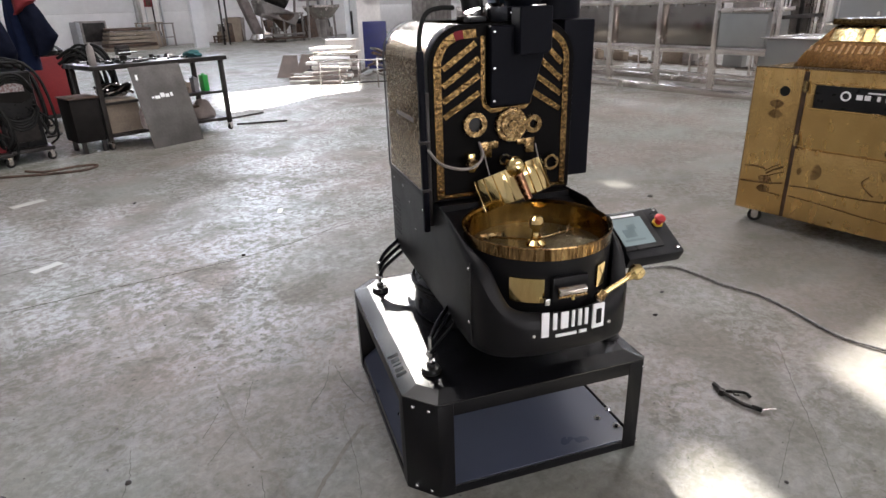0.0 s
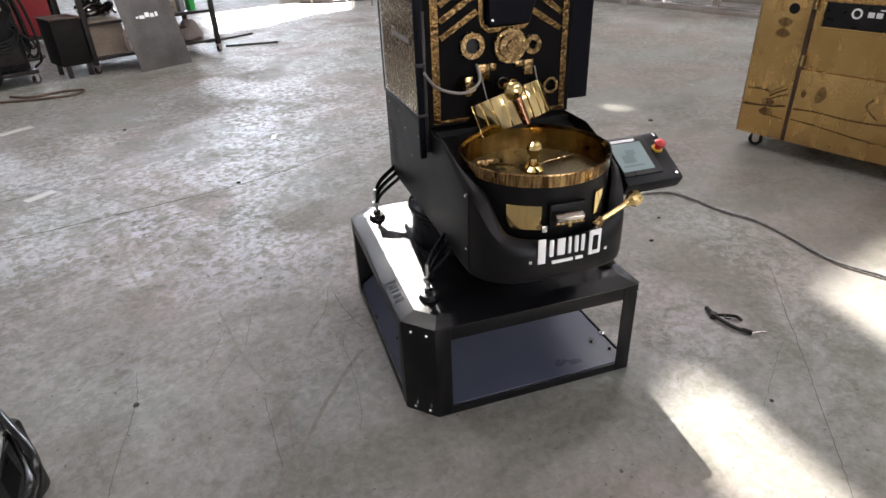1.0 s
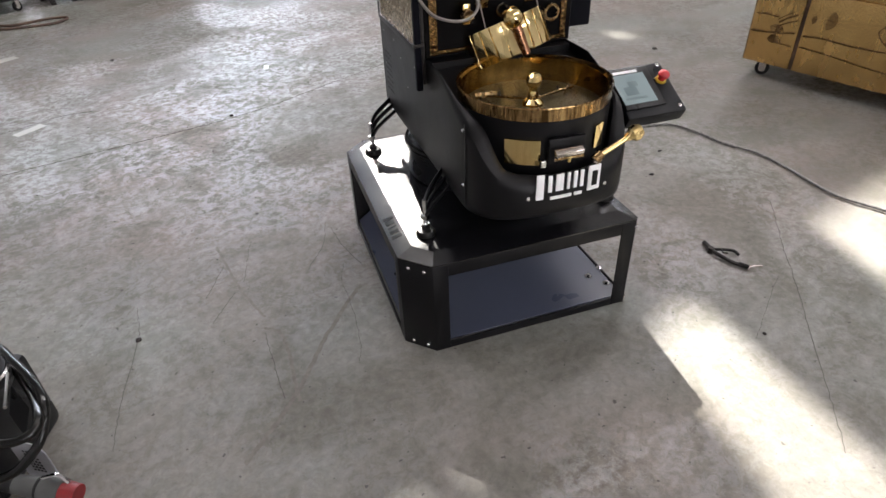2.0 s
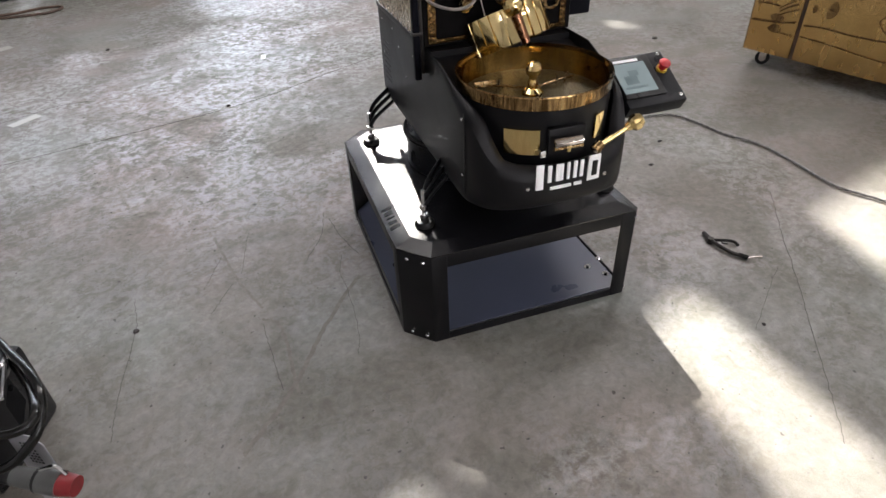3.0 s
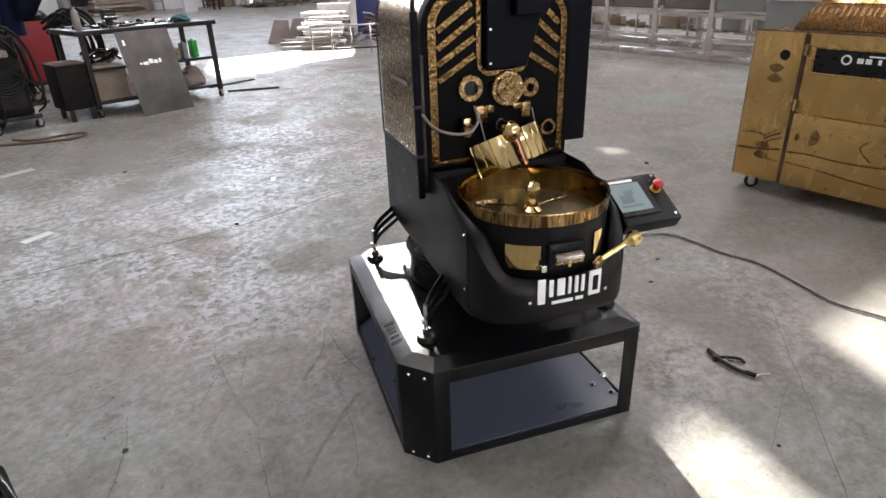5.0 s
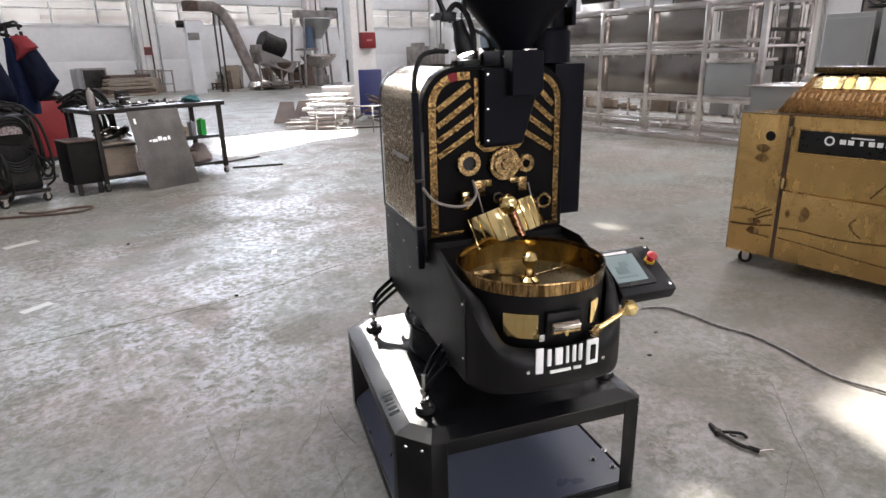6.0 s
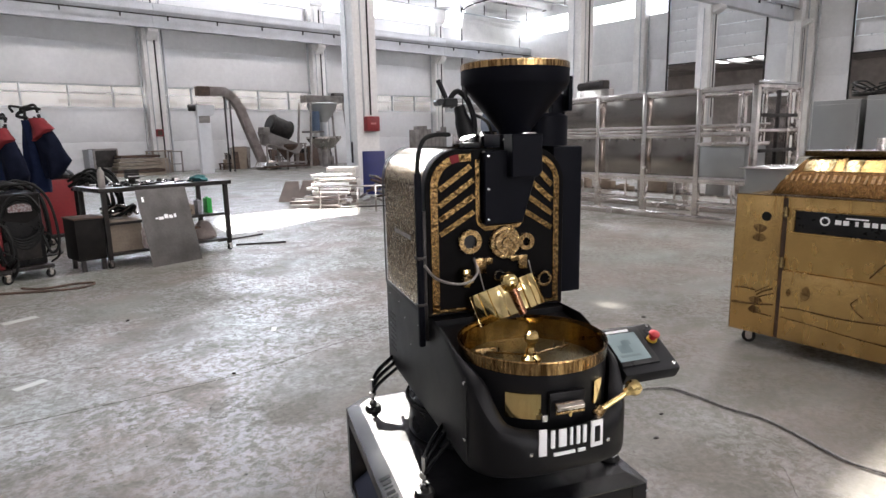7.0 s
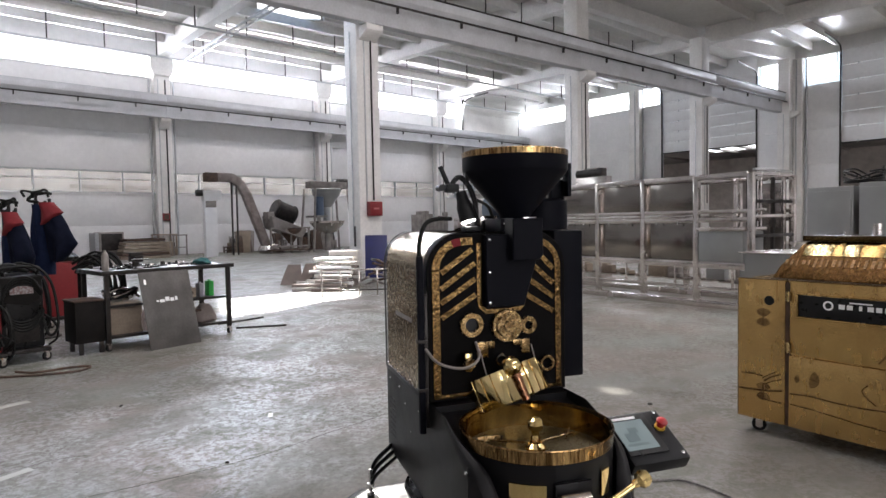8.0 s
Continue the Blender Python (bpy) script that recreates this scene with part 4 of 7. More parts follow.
    bmesh.ops.transform(bm, matrix=m, verts=bm.verts)
    door = part("discharge_door", bm, BRASS, r, "polished brass curved discharge door")
    for k, a in enumerate((196, 212, 228, 244, 260, 292, 308, 324, 340)):
        d = Vector((math.cos(radians(a)), math.sin(radians(a)), 0))
        bm = box((-0.0155, -0.002, -0.05), (0.0155, 0.003, 0.05), 0.0015, Matrix.Translation(d * 0.1235) @ pose(0, 0, 0, 0, 0, a - 90 + (4 if k % 2 else -5)))
        bmesh.ops.transform(bm, matrix=m, verts=bm.verts)
        part("band", bm, BRASS, door)
    part("stem", rod((0.022, 0.202, 0.965), (0.05, 0.185, 0.885), 0.015, 0.013, 14), COPPER, door)
    bm = bmesh.new()
    bmesh.ops.create_uvsphere(bm, u_segments=16, v_segments=9, radius=0.03, matrix=pose(0.012, 0.205, 0.985, 70, 0, 0))
    part("weight_ball", bm, BRASS, door, "turned brass ball", smooth=12)

    # hopper, chute and the boxes behind
    HX, HY = 0.132, 0.42
    hopper = part("hopper", lathe([(0.168, 1.64), (0.176, 1.63), (0.176, 1.588), (0.171, 1.578), (0.054, 1.44), (0.05, 1.425), (0.044, 1.425), (0.048, 1.44), (0.16, 1.578), (0.168, 1.64)], (HX, HY, 0), 56), BLACK_MATT, r, "black steel funnel hopper")
    part("rim_band", lathe([(0.169, 1.627), (0.1775, 1.629), (0.1775, 1.647), (0.173, 1.65), (0.168, 1.647), (0.169, 1.627)], (HX, HY, 0), 56), RIMFILM, hopper, "gold film rim band")
    part("hopper_clip", box((HX + 0.19, HY - 0.02, 1.5), (HX + 0.205, HY + 0.02, 1.615), 0.004), BLACK_MATT, hopper)
    part("hopper_bracket", box((HX + 0.15, HY + 0.02, 1.49), (HX + 0.2, HY + 0.05, 1.56), 0.004), BLACK_MATT, hopper)
    part("neck", box((HX - 0.085, HY - 0.07, 1.372), (HX + 0.03, HY + 0.06, 1.428), 0.004), BLACK_MATT, r)
    screw(r, (HX - 0.07, HY - 0.072, 1.41), (0, -1, 0), 0.006)
    part("slide_plate", box((HX - 0.012, HY - 0.09, 1.405), (HX + 0.032, HY - 0.0705, 1.432), 0.001), STEEL, r)
    chute = plate([(-0.026, 1.378), (0.152, 1.378), (0.152, 1.305), (0.104, 1.15), (-0.026, 1.15)], 0.03, "xz", YF - 0.031, 0.003)
    part("chute", chute, BLACK_MATT, r, "black sheet steel bean chute")
    part("upper_chute", plate([(0.05, 1.428), (0.154, 1.428), (0.154, 1.31), (0.14, 1.296), (0.05, 1.296)], 0.065, "xz", YF - 0.067, 0.003), BLACK_MATT, r)
    for x, z in ((-0.014, 1.362), (-0.014, 1.26), (-0.014, 1.165)):
        screw(r, (x, YF - 0.032, z), (0, -1, 0), 0.005)
    part("exhaust_box", box((XR + 0.002, 0.4, 0.875), (0.378, 0.62, 1.384), 0.008), BLACK_MATT, r)
    part("exhaust_top", lathe([(0, 1.386), (0.098, 1.386), (0.098, 1.486), (0.09, 1.495), (0, 1.495)], (0.275, 0.52, 0), 32), BLACK_MATT, r)
    part("motor_can", rod((0.1, 0.6, 1.465), (0.18, 0.6, 1.465), 0.04, seg=24), MOTORBLUE, r, "blue motor housing")
    part("motor_stand", box((0.0, 0.57, 1.385), (0.12, 0.67, 1.432), 0.004), STEEL, r)
    for p in ((-0.02, 0.52), (0.04, 0.5), (0.085, 0.55)):
        part("top_bracket", box((p[0], p[1], 1.385), (p[0] + 0.04, p[1] + 0.012, 1.44), 0.002), STEEL, r)
    part("motor_cable", tube([(0.06, 0.6, 1.5), (0.085, 0.54, 1.47), (0.09, 0.5, 1.41), (0.1, 0.46, 1.39)], 0.006), RUBBER, r)

    # black tube guide on the left flank and the lamp's cable
    part("cable_duct", box((-0.243, 0.322, 0.768), (-0.222, 0.342, 1.318), 0.006), BLACK_MATT, r)
    part("duct_edge", box((-0.221, 0.328, 0.785), (-0.2105, 0.3345, 1.2), 0.002), RAW_STEEL, r)
    for z in (1.05, 0.9):
        part("duct_clip", box((-0.246, 0.319, z), (-0.214, 0.345, z + 0.01), 0.002), RAW_STEEL, r)
    part("lamp_cable", tube([(-0.2325, 0.332, 1.3), (-0.23, 0.335, 1.36), (-0.205, 0.35, 1.415), (-0.16, 0.37, 1.43), (-0.105, 0.4, 1.43)], 0.007), RUBBER, r)

    # cooling tray
    TZ, TR = 0.84, 0.216
    C = (0.035, 0.1, 0)
    tray = part("cooling_tray", lathe([(TR - 0.012, 0.62), (TR - 0.004, 0.64), (TR - 0.002, 0.806), (TR - 0.006, 0.806), (TR - 0.008, 0.66), (0, 0.66)], C, 64), BLACK, r, "round black cooling tray with a gold rim")
    part("rim", lathe([(TR - 0.002, 0.803), (TR, 0.805), (TR, TZ - 0.004), (TR + 0.003, TZ - 0.002), (TR + 0.002, TZ + 0.002), (TR - 0.003, TZ), (TR - 0.004, 0.803), (TR - 0.002, 0.803)], C, 64), RIMFILM, tray, "gold film rim")
    part("liner", lathe([(TR - 0.0045, TZ - 0.001), (TR - 0.0115, TZ - 0.006), (TR - 0.012, 0.74), (TR - 0.013, 0.73)], C, 64), AMBER, tray, "polished brass inner wall")
    part("sieve", lathe([(TR - 0.008, 0.766), (0.03, 0.768), (0.0, 0.768)], C, 64), SIEVE, tray, "perforated steel sieve")
    part("stirrer_hub", lathe([(0.0, 0.86), (0.011, 0.858), (0.02, 0.85), (0.0235, 0.838), (0.02, 0.825), (0.012, 0.817), (0.011, 0.808), (0.014, 0.8), (0.018, 0.785), (0.03, 0.774), (0.032, 0.768), (0.0, 0.768)], C, 14), BRASS, tray, "turned brass stirrer hub", smooth=15)
    for a in (20, 140, 262):
        d = Vector((math.cos(radians(a)), math.sin(radians(a)), 0))
        e = Vector(C) + d * 0.17
        part("stirrer_arm", rod(Vector(C) + d * 0.02 + Vector((0, 0, 0.782)), e + Vector((0, 0, 0.775)), 0.0035, seg=10), BRASS_SOFT, tray)
        part("stirrer_blade", box((-0.034, -0.002, -0.008), (0.034, 0.002, 0.008), 0.0015, Matrix.Translation(e - d * 0.03 + Vector((0, 0, 0.779))) @ pose(0, 0, 0, 20, 0, a + 35)), BRASS_SOFT, tray)
        part("blade_pin", rod(e - d * 0.07 + Vector((0, 0, 0.776)), e - d * 0.07 + Vector((0, 0, 0.795)), 0.0025, seg=8), RUBBER, tray)

    def on_tray(a, z, out=0.0):
        """A place on the tray's outer wall, and the turn that faces outwards there."""
        q = radians(a)
        return Matrix.Translation((C[0] + (TR + out) * math.cos(q), C[1] + (TR + out) * math.sin(q), z)) @ pose(0, 0, 0, 0, 0, a + 90)

    def wrapped(a0, a1, z0, z1, depth=0.003):
        return lathe([(TR + depth, z0), (TR + depth, z1), (TR - 0.003, z1), (TR - 0.003, z0), (TR + depth, z0)], C, 14, radians(a0), radians(a1))

    part("brass_window", wrapped(225, 250, 0.684, 0.754), BRASS, tray, "polished brass cover on the tray wall")
    bm = box((-0.052, -0.012, -0.032), (0.052, 0.002, 0.04), 0.005)
    gate = part("gate", bm, BLACK, tray, "black unloading gate", on_tray(268, 0.722, 0.0))
    part("gate_handle", box((-0.044, -0.034, 0.012), (0.036, -0.014, 0.028), 0.004, pose(0, 0, 0, 24, 0, 0)), STEEL, gate)
    part("gate_bar", rod((-0.042, -0.026, -0.01), (0.04, -0.026, -0.01), 0.005, seg=12), BRASS_SOFT, gate)
    part("gate_pin", rod((0.0, -0.026, -0.022), (0.0, -0.026, 0.004), 0.005, seg=10), BRASS, gate)
    part("gate_hook", box((-0.076, -0.018, -0.034), (-0.06, -0.006, -0.014), 0.003), CHROME, gate)
    part("brass_cover", wrapped(294, 304, 0.7, 0.765), BRASS, tray)
    lever = part("lever", rod((0.1, -0.165, 0.712), (0.185, -0.165, 0.752), 0.0075, seg=12), BRASS, tray, "brass gate lever with ball end")
    part("pivot", rod((0.085, -0.17, 0.704), (0.105, -0.165, 0.718), 0.014, seg=14), BRASS_SOFT, lever)
    bm = lathe([(0.0, 0.03), (0.016, 0.026), (0.023, 0.012), (0.021, 0.0), (0.012, -0.01), (0.009, -0.02), (0, -0.02)], seg=14)
    bmesh.ops.transform(bm, matrix=Matrix.Translation((0.193, -0.165, 0.756)) @ Vector((0.9, -0.05, 0.42)).to_track_quat("Z", "Y").to_matrix().to_4x4(), verts=bm.verts)
    part("lever_knob", bm, BRASS, lever, smooth=15)

    # white maker's mark on the nose, as plain shapes
    def on_nose(x, z, out=0.0):
        a = min(range(200, 341), key=lambda k: abs(nose(k)[0].x - x))
        p, w = nose(a)
        return Matrix.Translation((p.x + w.x * out, p.y + w.y * out, z)) @ pose(0, 0, 0, 0, 0, math.degrees(math.atan2(w.y, w.x)) + 90)

    for x, z, w, h in ((-0.054, 0.640, 0.022, 0.074), (-0.024, 0.646, 0.012, 0.05), (-0.006, 0.646, 0.012, 0.05), (0.012, 0.646, 0.012, 0.05), (0.032, 0.646, 0.009, 0.05),
                       (0.051, 0.646, 0.011, 0.05), (0.069, 0.646, 0.011, 0.05), (0.103, 0.640, 0.038, 0.074)):
        part("mark", box((-w / 2, -0.0015, -h / 2), (w / 2, 0.004, h / 2), 0.004), WHITE, r, "", on_nose(x, z, 0.002))
    part("mark_gap", box((-0.008, -0.003, -0.022), (0.008, 0.0, 0.022), 0.003), BLACK, r, "", on_nose(0.103, 0.640, 0.0035))
    for k in range(4):
        part("mark", box((-0.0115, -0.0015, -0.004), (0.0115, 0.004, 0.005), 0.001), WHITE, r, "", on_nose(-0.014 + k * 0.0235, 0.602, 0.002))
    for x in (-0.085, 0.145):
        screw(r, on_nose(x, 0.61, 0.001).translation, nose(270)[1], 0.006)

    # feet: levelling studs on arms
    for x, y, sx in ((-0.29, 0.155, -1), (-0.31, 0.79, -1), (0.345, 0.14, 1), (0.345, 0.79, 1)):
        foot = part("foot", lathe([(0, 0.03), (0.013, 0.03), (0.014, 0.021), (0.027, 0.018), (0.03, 0.012), (0.029, 0.0), (0, 0)], (x, y, TOP + 0.0005), 24), PLASTIC, r, "black levelling foot with a chrome stud")
        part("rubber_pad", lathe([(0.031, 0.0), (0.033, 0.004), (0.031, 0.01), (0.0305, 0.01)], (x, y, TOP), 24), RUBBER, foot)
        part("stud", rod((x, y, TOP + 0.03), (x, y, TOP + 0.125), 0.007, seg=12), CHROME, foot)
        part("nut", rod((x, y, TOP + 0.06), (x, y, TOP + 0.072), 0.015, seg=6), CHROME, foot)
        part("nut", rod((x, y, TOP + 0.03), (x, y, TOP + 0.041), 0.014, seg=6), CHROME, foot)
        for k in range(3):
            end = XL + 0.02 if sx < 0 else XR - 0.02
            pts = [(x - sx * 0.004, y + 0.006 * k, TOP + 0.07 + 0.014 * k), (x - sx * 0.03, y + 0.014 * k, TOP + 0.105 + 0.02 * k), (end, y + 0.01 + 0.034 * k, TOP + 0.165 + 0.012 * k)]
            bm = bmesh.new()
            add_tube(bm, smooth_path(pts, 5), 0.013, 10, 0.38)
            part("arm", bm, BLACK_SATIN, foot)

    # fan drum under the body
    drum = part("fan_drum", lathe([(0, 0.0), (0.2, 0.0), (0.206, 0.006), (0.206, 0.13), (0.19, 0.15), (0.0, 0.15)], (-0.015, 0.55, TOP + 0.001), 48), BLACK_SATIN, r, "black fan housing under the body")
    part("drum_ring", lathe([(0.206, 0.118), (0.216, 0.118), (0.218, 0.126), (0.214, 0.133), (0.2, 0.134)], (-0.015, 0.55, TOP + 0.001), 48), GLOSSY_HOSE, drum)

    # control panel on an arm at the right
    pm = Matrix.Translation((0.32, 0.035, 0.784)) @ pose(0, 0, 0, 29.5, 0, 0)
    panel = part("control_panel", box((-0.055, -0.095, -0.045), (0.135, 0.09, 0.0), 0.008), BLACK_SATIN, r, "black control panel with a touch screen", pm)
    part("bezel", box((-0.053, -0.066, 0.0), (0.078, 0.08, 0.006), 0.003), PLASTIC, panel)
    part("screen", box((-0.05, -0.05, 0.006), (0.056, 0.056, 0.0072)), SCREEN, panel, "lit pale green touch screen")
    # white strip painted as glare along the screen's top
    part("screen_glare", box((-0.04, 0.06, 0.0062), (0.04, 0.069, 0.0074)), WHITE, panel)
    for lo, hi in (((-0.03, -0.02), (0.01, 0.01)), ((-0.01, 0.01), (0.02, 0.028)), ((-0.04, -0.035), (0.03, -0.028))):
        part("screen_figure", box((*lo, 0.0072), (*hi, 0.0078)), SCREEN_MARK, panel)
    part("stop_button", lathe([(0, 0.032), (0.011, 0.031), (0.0165, 0.027), (0.0165, 0.021), (0.011, 0.017), (0.011, 0.006), (0, 0.006)], (0.104, 0.022, 0), 24), RED, panel, "red mushroom stop button")
    part("stop_collar", lathe([(0.0, 0.005), (0.0155, 0.005), (0.0165, 0.0), (0, 0)], (0.104, 0.022, 0), 24), material("yellow_plastic", (0.4, 0.25, 0.02), 0.4), panel)
    for p in ((0.12, 0.078), (0.12, -0.075)):
        screw(panel, (*p, 0.0), (0, 0, 1), 0.006)
    part("panel_arm", rod((0.24, 0.15, 0.73), (0.32, 0.08, 0.77), 0.02, seg=14), BLACK, r)


GLOSSY_HOSE = material("glossy_black_hose", (0.003, 0.003, 0.003), 0.2, spots=(0.005, 0.005, 0.0045), scale=40, rough_var=0.05, bump=0.08, bump_scale=250)
GLOSSY_HOSE.node_tree.nodes["Principled BSDF"].inputs["Specular IOR Level"].default_value = 0.35
MOTORBLUE = material("grey_blue_paint", (0.08, 0.12, 0.19), 0.45, spots=(0.06, 0.09, 0.15), scale=12)
SIEVE = material("dark_perforated_sieve", (0.15, 0.125, 0.062), 0.3, 0.7, spots=(0.06, 0.05, 0.03), scale=160, mix=0.1, rough_var=0.05, bump=0.6, bump_scale=240)
machine_stand()
roaster()


# ---- the gold-wrapped roasting machine ----
def castor(parent, p, r=0.045, mat=None):
    x, y, z = p
    c = part("castor", lathe([(0, -0.014), (r * 0.55, -0.014), (r * 0.95, -0.011), (r, 0), (r * 0.95, 0.011), (r * 0.55, 0.014), (0, 0.014)], seg=20), RUBBER, parent, "black rubber castor",
             Matrix.Translation((x, y, r)) @ pose(0, 0, 0, 90, 0, 25))
    part("rim", rod((0, 0, -0.016), (0, 0, 0.016), r * 0.5, seg=14), STEEL, c)
    part("fork", box((-0.022, -0.004, -0.024), (0.022, z - r, 0.024), 0.004), STEEL, c)


DARKBROWN = material("dark_brown_shadow_strip", (0.03, 0.018, 0.008), 0.6, spots=(0.05, 0.03, 0.014), scale=30)


def gold_machine():
    g = thing("shop_roaster", pose(4.116, 1.709, 0, 0, 0, -95.3), "cabinet machine wrapped in gold protective film, on castors", "machine")
    W, D, Z0, Z1 = 2.0, 1.05, 0.1, 1.014
    part("cabinet", box((0.004, 0.016, Z0), (W, D, Z1 - 0.004), 0.004), GOLDBOX, g)
    part("pillar_door", box((0, 0, Z0), (0.296, 0.015, Z1), 0.003), GOLDBOX, g)
    part("upper_panel", box((0.325, 0, 0.562), (W, 0.015, Z1), 0.003), GOLDBOX, g)
    part("lower_panel", box((0.32, -0.002, Z0), (W, 0.015, 0.548), 0.003), GOLDBOX, g)
    part("gap", box((0.297, 0.006, Z0), (0.319, 0.0155, Z1 - 0.01)), RUST, g)
    sign = part("name_panel", box((0.38, -0.012, 0.803), (1.35, -0.001, 0.934), 0.004), PLASTIC, g, "black name panel with white marks")
    for lo, hi in (((0.364, -0.016, 0.789), (1.36, -0.0005, 0.802)), ((0.364, -0.016, 0.935), (1.36, -0.0005, 0.948)), ((0.364, -0.016, 0.8025), (0.379, -0.0005, 0.9345))):
        part("sign_edge", box(lo, hi, 0.004), GOLDBOX, sign)
    ringm = lathe([(0.018, 0), (0.028, 0), (0.028, 0.002), (0.018, 0.002), (0.018, 0)], seg=20)
    bmesh.ops.transform(ringm, matrix=pose(0.545, -0.0125, 0.884, 90, 0, 0), verts=ringm.verts)
    part("mark", ringm, WHITE, sign)
    for k, w in enumerate((0.032, 0.03, 0.016, 0.03, 0.028, 0.03, 0.03)):
        x = 0.6 + k * 0.042 + (0.02 if k > 1 else 0)
        part("mark", box((x, -0.0145, 0.87), (x + w, -0.0122, 0.897)), WHITE, sign)
    part("mark", box((0.655, -0.0145, 0.906), (0.77, -0.0122, 0.914)), WHITE, sign)
    for x, z in ((0.4, 0.79), (0.55, 0.788), (0.72, 0.786), (0.9, 0.784), (0.36, 0.92), (0.36, 0.8), (0.36, 0.86), (0.5, 0.945), (0.72, 0.946), (0.9, 0.947), (0.1, 0.955), (0.2, 0.955), (0.05, 1.0)):
        screw(g, (x, -0.0005, z), (0, -1, 0), 0.006, BRASS)
    for z in (0.92, 0.6):
        h = part("hinge", box((0.298, -0.012, z - 0.03), (0.336, -0.0005, z + 0.03), 0.003), BRASS_SOFT, g)
        part("hinge_pin", rod((0.317, -0.012, z - 0.034), (0.317, -0.012, z + 0.034), 0.006, seg=10), BRASS, h)
    part("top_edge", box((0.0, -0.004, Z1 + 0.0005), (W, 0.03, Z1 + 0.006), 0.002), BRASS_SOFT, g)
    part("film_edge", box((-0.006, -0.003, Z0), (-0.0005, 0.02, Z1), 0.002), STEEL, g, "pale loose edge of the film")
    # dark strip painted as the shade below the hood
    part("hood_shadow", box((0.19, 0.04, Z1 + 0.001), (W - 0.1, 0.07, 1.022)), DARKBROWN, g)
    part("key_hole", rod((0.199, -0.002, 0.882), (0.199, 0.002, 0.882), 0.03, seg=24), RUBBER, g)
    # printed marks on the film: fans and wavy vine lines
    def fan(x, z, r, a0, a1):
        for k in range(5):
            line = arc(x, z, r * (0.3 + 0.165 * k), a0 + 4 * k, a1 - 4 * k, 10)
            part("film_print", plate(ribbon(line, r * 0.085), 0.0012, "xz", -0.0036), PRINT, g)
        mid = radians((a0 + a1) / 2)
        part("film_print", plate(ribbon([(x, z), (x + r * math.cos(mid), z + r * math.sin(mid))], r * 0.12), 0.0012, "xz", -0.005), PRINT, g)
    for x, z in ((0.163, 0.772), (0.165, 0.29)):
        fan(x, z, 0.056, 20, 160)
        fan(x, z, 0.056, 200, 340)
    fan(0.44, 0.425, 0.055, -100, 75)
    fan(0.385, 0.41, 0.03, 100, 250)
    def vine(pts, w):
        part("film_print", plate(ribbon([tuple(p) for p in [(v.x, v.z) for v in smooth_path([(x, 0, z) for x, z in pts], 5)]], w), 0.0012, "xz", -0.0062), PRINT, g)
    vine([(0.33, 0.31), (0.45, 0.318), (0.6, 0.31), (0.75, 0.312), (0.9, 0.325), (1.1, 0.35)], 0.009)
    vine([(0.33, 0.245), (0.5, 0.235), (0.7, 0.215), (0.95, 0.2)], 0.005)
    vine([(0.75, 0.45), (0.72, 0.41), (0.75, 0.37), (0.79, 0.34)], 0.006)
    vine([(0.8, 0.58), (0.86, 0.66), (0.94, 0.72)], 0.008)
    for pts, w in (([(0.02, 0.39), (0.1, 0.395), (0.16, 0.39)], 0.008), ([(0.01, 0.285), (0.1, 0.29), (0.2, 0.3), (0.28, 0.315)], 0.01), ([(0.17, 0.36), (0.21, 0.39), (0.27, 0.42)], 0.012), ([(0.18, 0.345), (0.23, 0.37), (0.28, 0.39)], 0.008), ([(0.16, 0.375), (0.2, 0.405), (0.25, 0.435)], 0.006), ([(0.18, 0.24), (0.28, 0.235)], 0.004)):
        part("film_print", plate(ribbon(pts, w), 0.0012, "xz", -0.0062), PRINT, g)
    # hood: three folded faces on top
    prof = [(0.06, 1.02), (0.1, 1.1), (0.24, 1.25), (0.62, 1.28), (0.98, 1.02)]
    bm = bmesh.new()
    low = [bm.verts.new((0.185 + (0 if i in (0, 4) else 0.03 if i == 1 else 0.13), y, z)) for i, (y, z) in enumerate(prof)]
    far = [bm.verts.new((W - 0.1, y, z)) for y, z in prof]
    bm.faces.new(low)
    bm.faces.new(far)
    for i in range(len(prof)):
        j = (i + 1) % len(prof)
        bm.faces.new((low[i], low[j], far[j], far[i]))
    bmesh.ops.bevel(bm, geom=list(bm.edges), offset=0.006, segments=2, affect="EDGES")
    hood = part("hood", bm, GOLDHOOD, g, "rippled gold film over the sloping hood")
    part("hood_ridge", box((0.3, 0.22, 1.256), (W - 0.1, 0.62, 1.29), 0.004), FOIL, hood)
    slope = Matrix.Translation((0, 0.1, 1.1)) @ pose(0, 0, 0, 47, 0, 0)
    # bright strips paint the reflection along the slope's upper half
    for k, (x0, x1) in enumerate(((0.325, 0.49), (0.492, 0.548), (0.55, 0.638), (0.64, 0.762), (0.764, 1.0), (1.002, 1.06), (1.062, 1.85))):
        part("reflection_strip", box((x0, 0.09, 0.001), (x1, 0.2, 0.004), 0.002, slope), GOLDBOX if k % 2 else BRIGHTFILM, hood)
    for k in range(7):
        x = 0.79 + 0.15 * k
        wave = [(x + 0.05 * math.sin(1.1 * j), 0.095 + 0.02 * j) for j in range(6)]
        part("film_ripple", plate(ribbon(wave, 0.012), 0.001, "xy", 0.0044), GOLDBOX, hood, "", slope)
    random.seed(3)
    for k in range(46):
        x = 0.24 + k * 0.034
        h = random.uniform(0.014, 0.036)
        part("film_print", box((x, 0.035 - h, 0.0012), (x + random.uniform(0.008, 0.02), 0.035 + h, 0.0022), 0, slope), PRINT, hood)
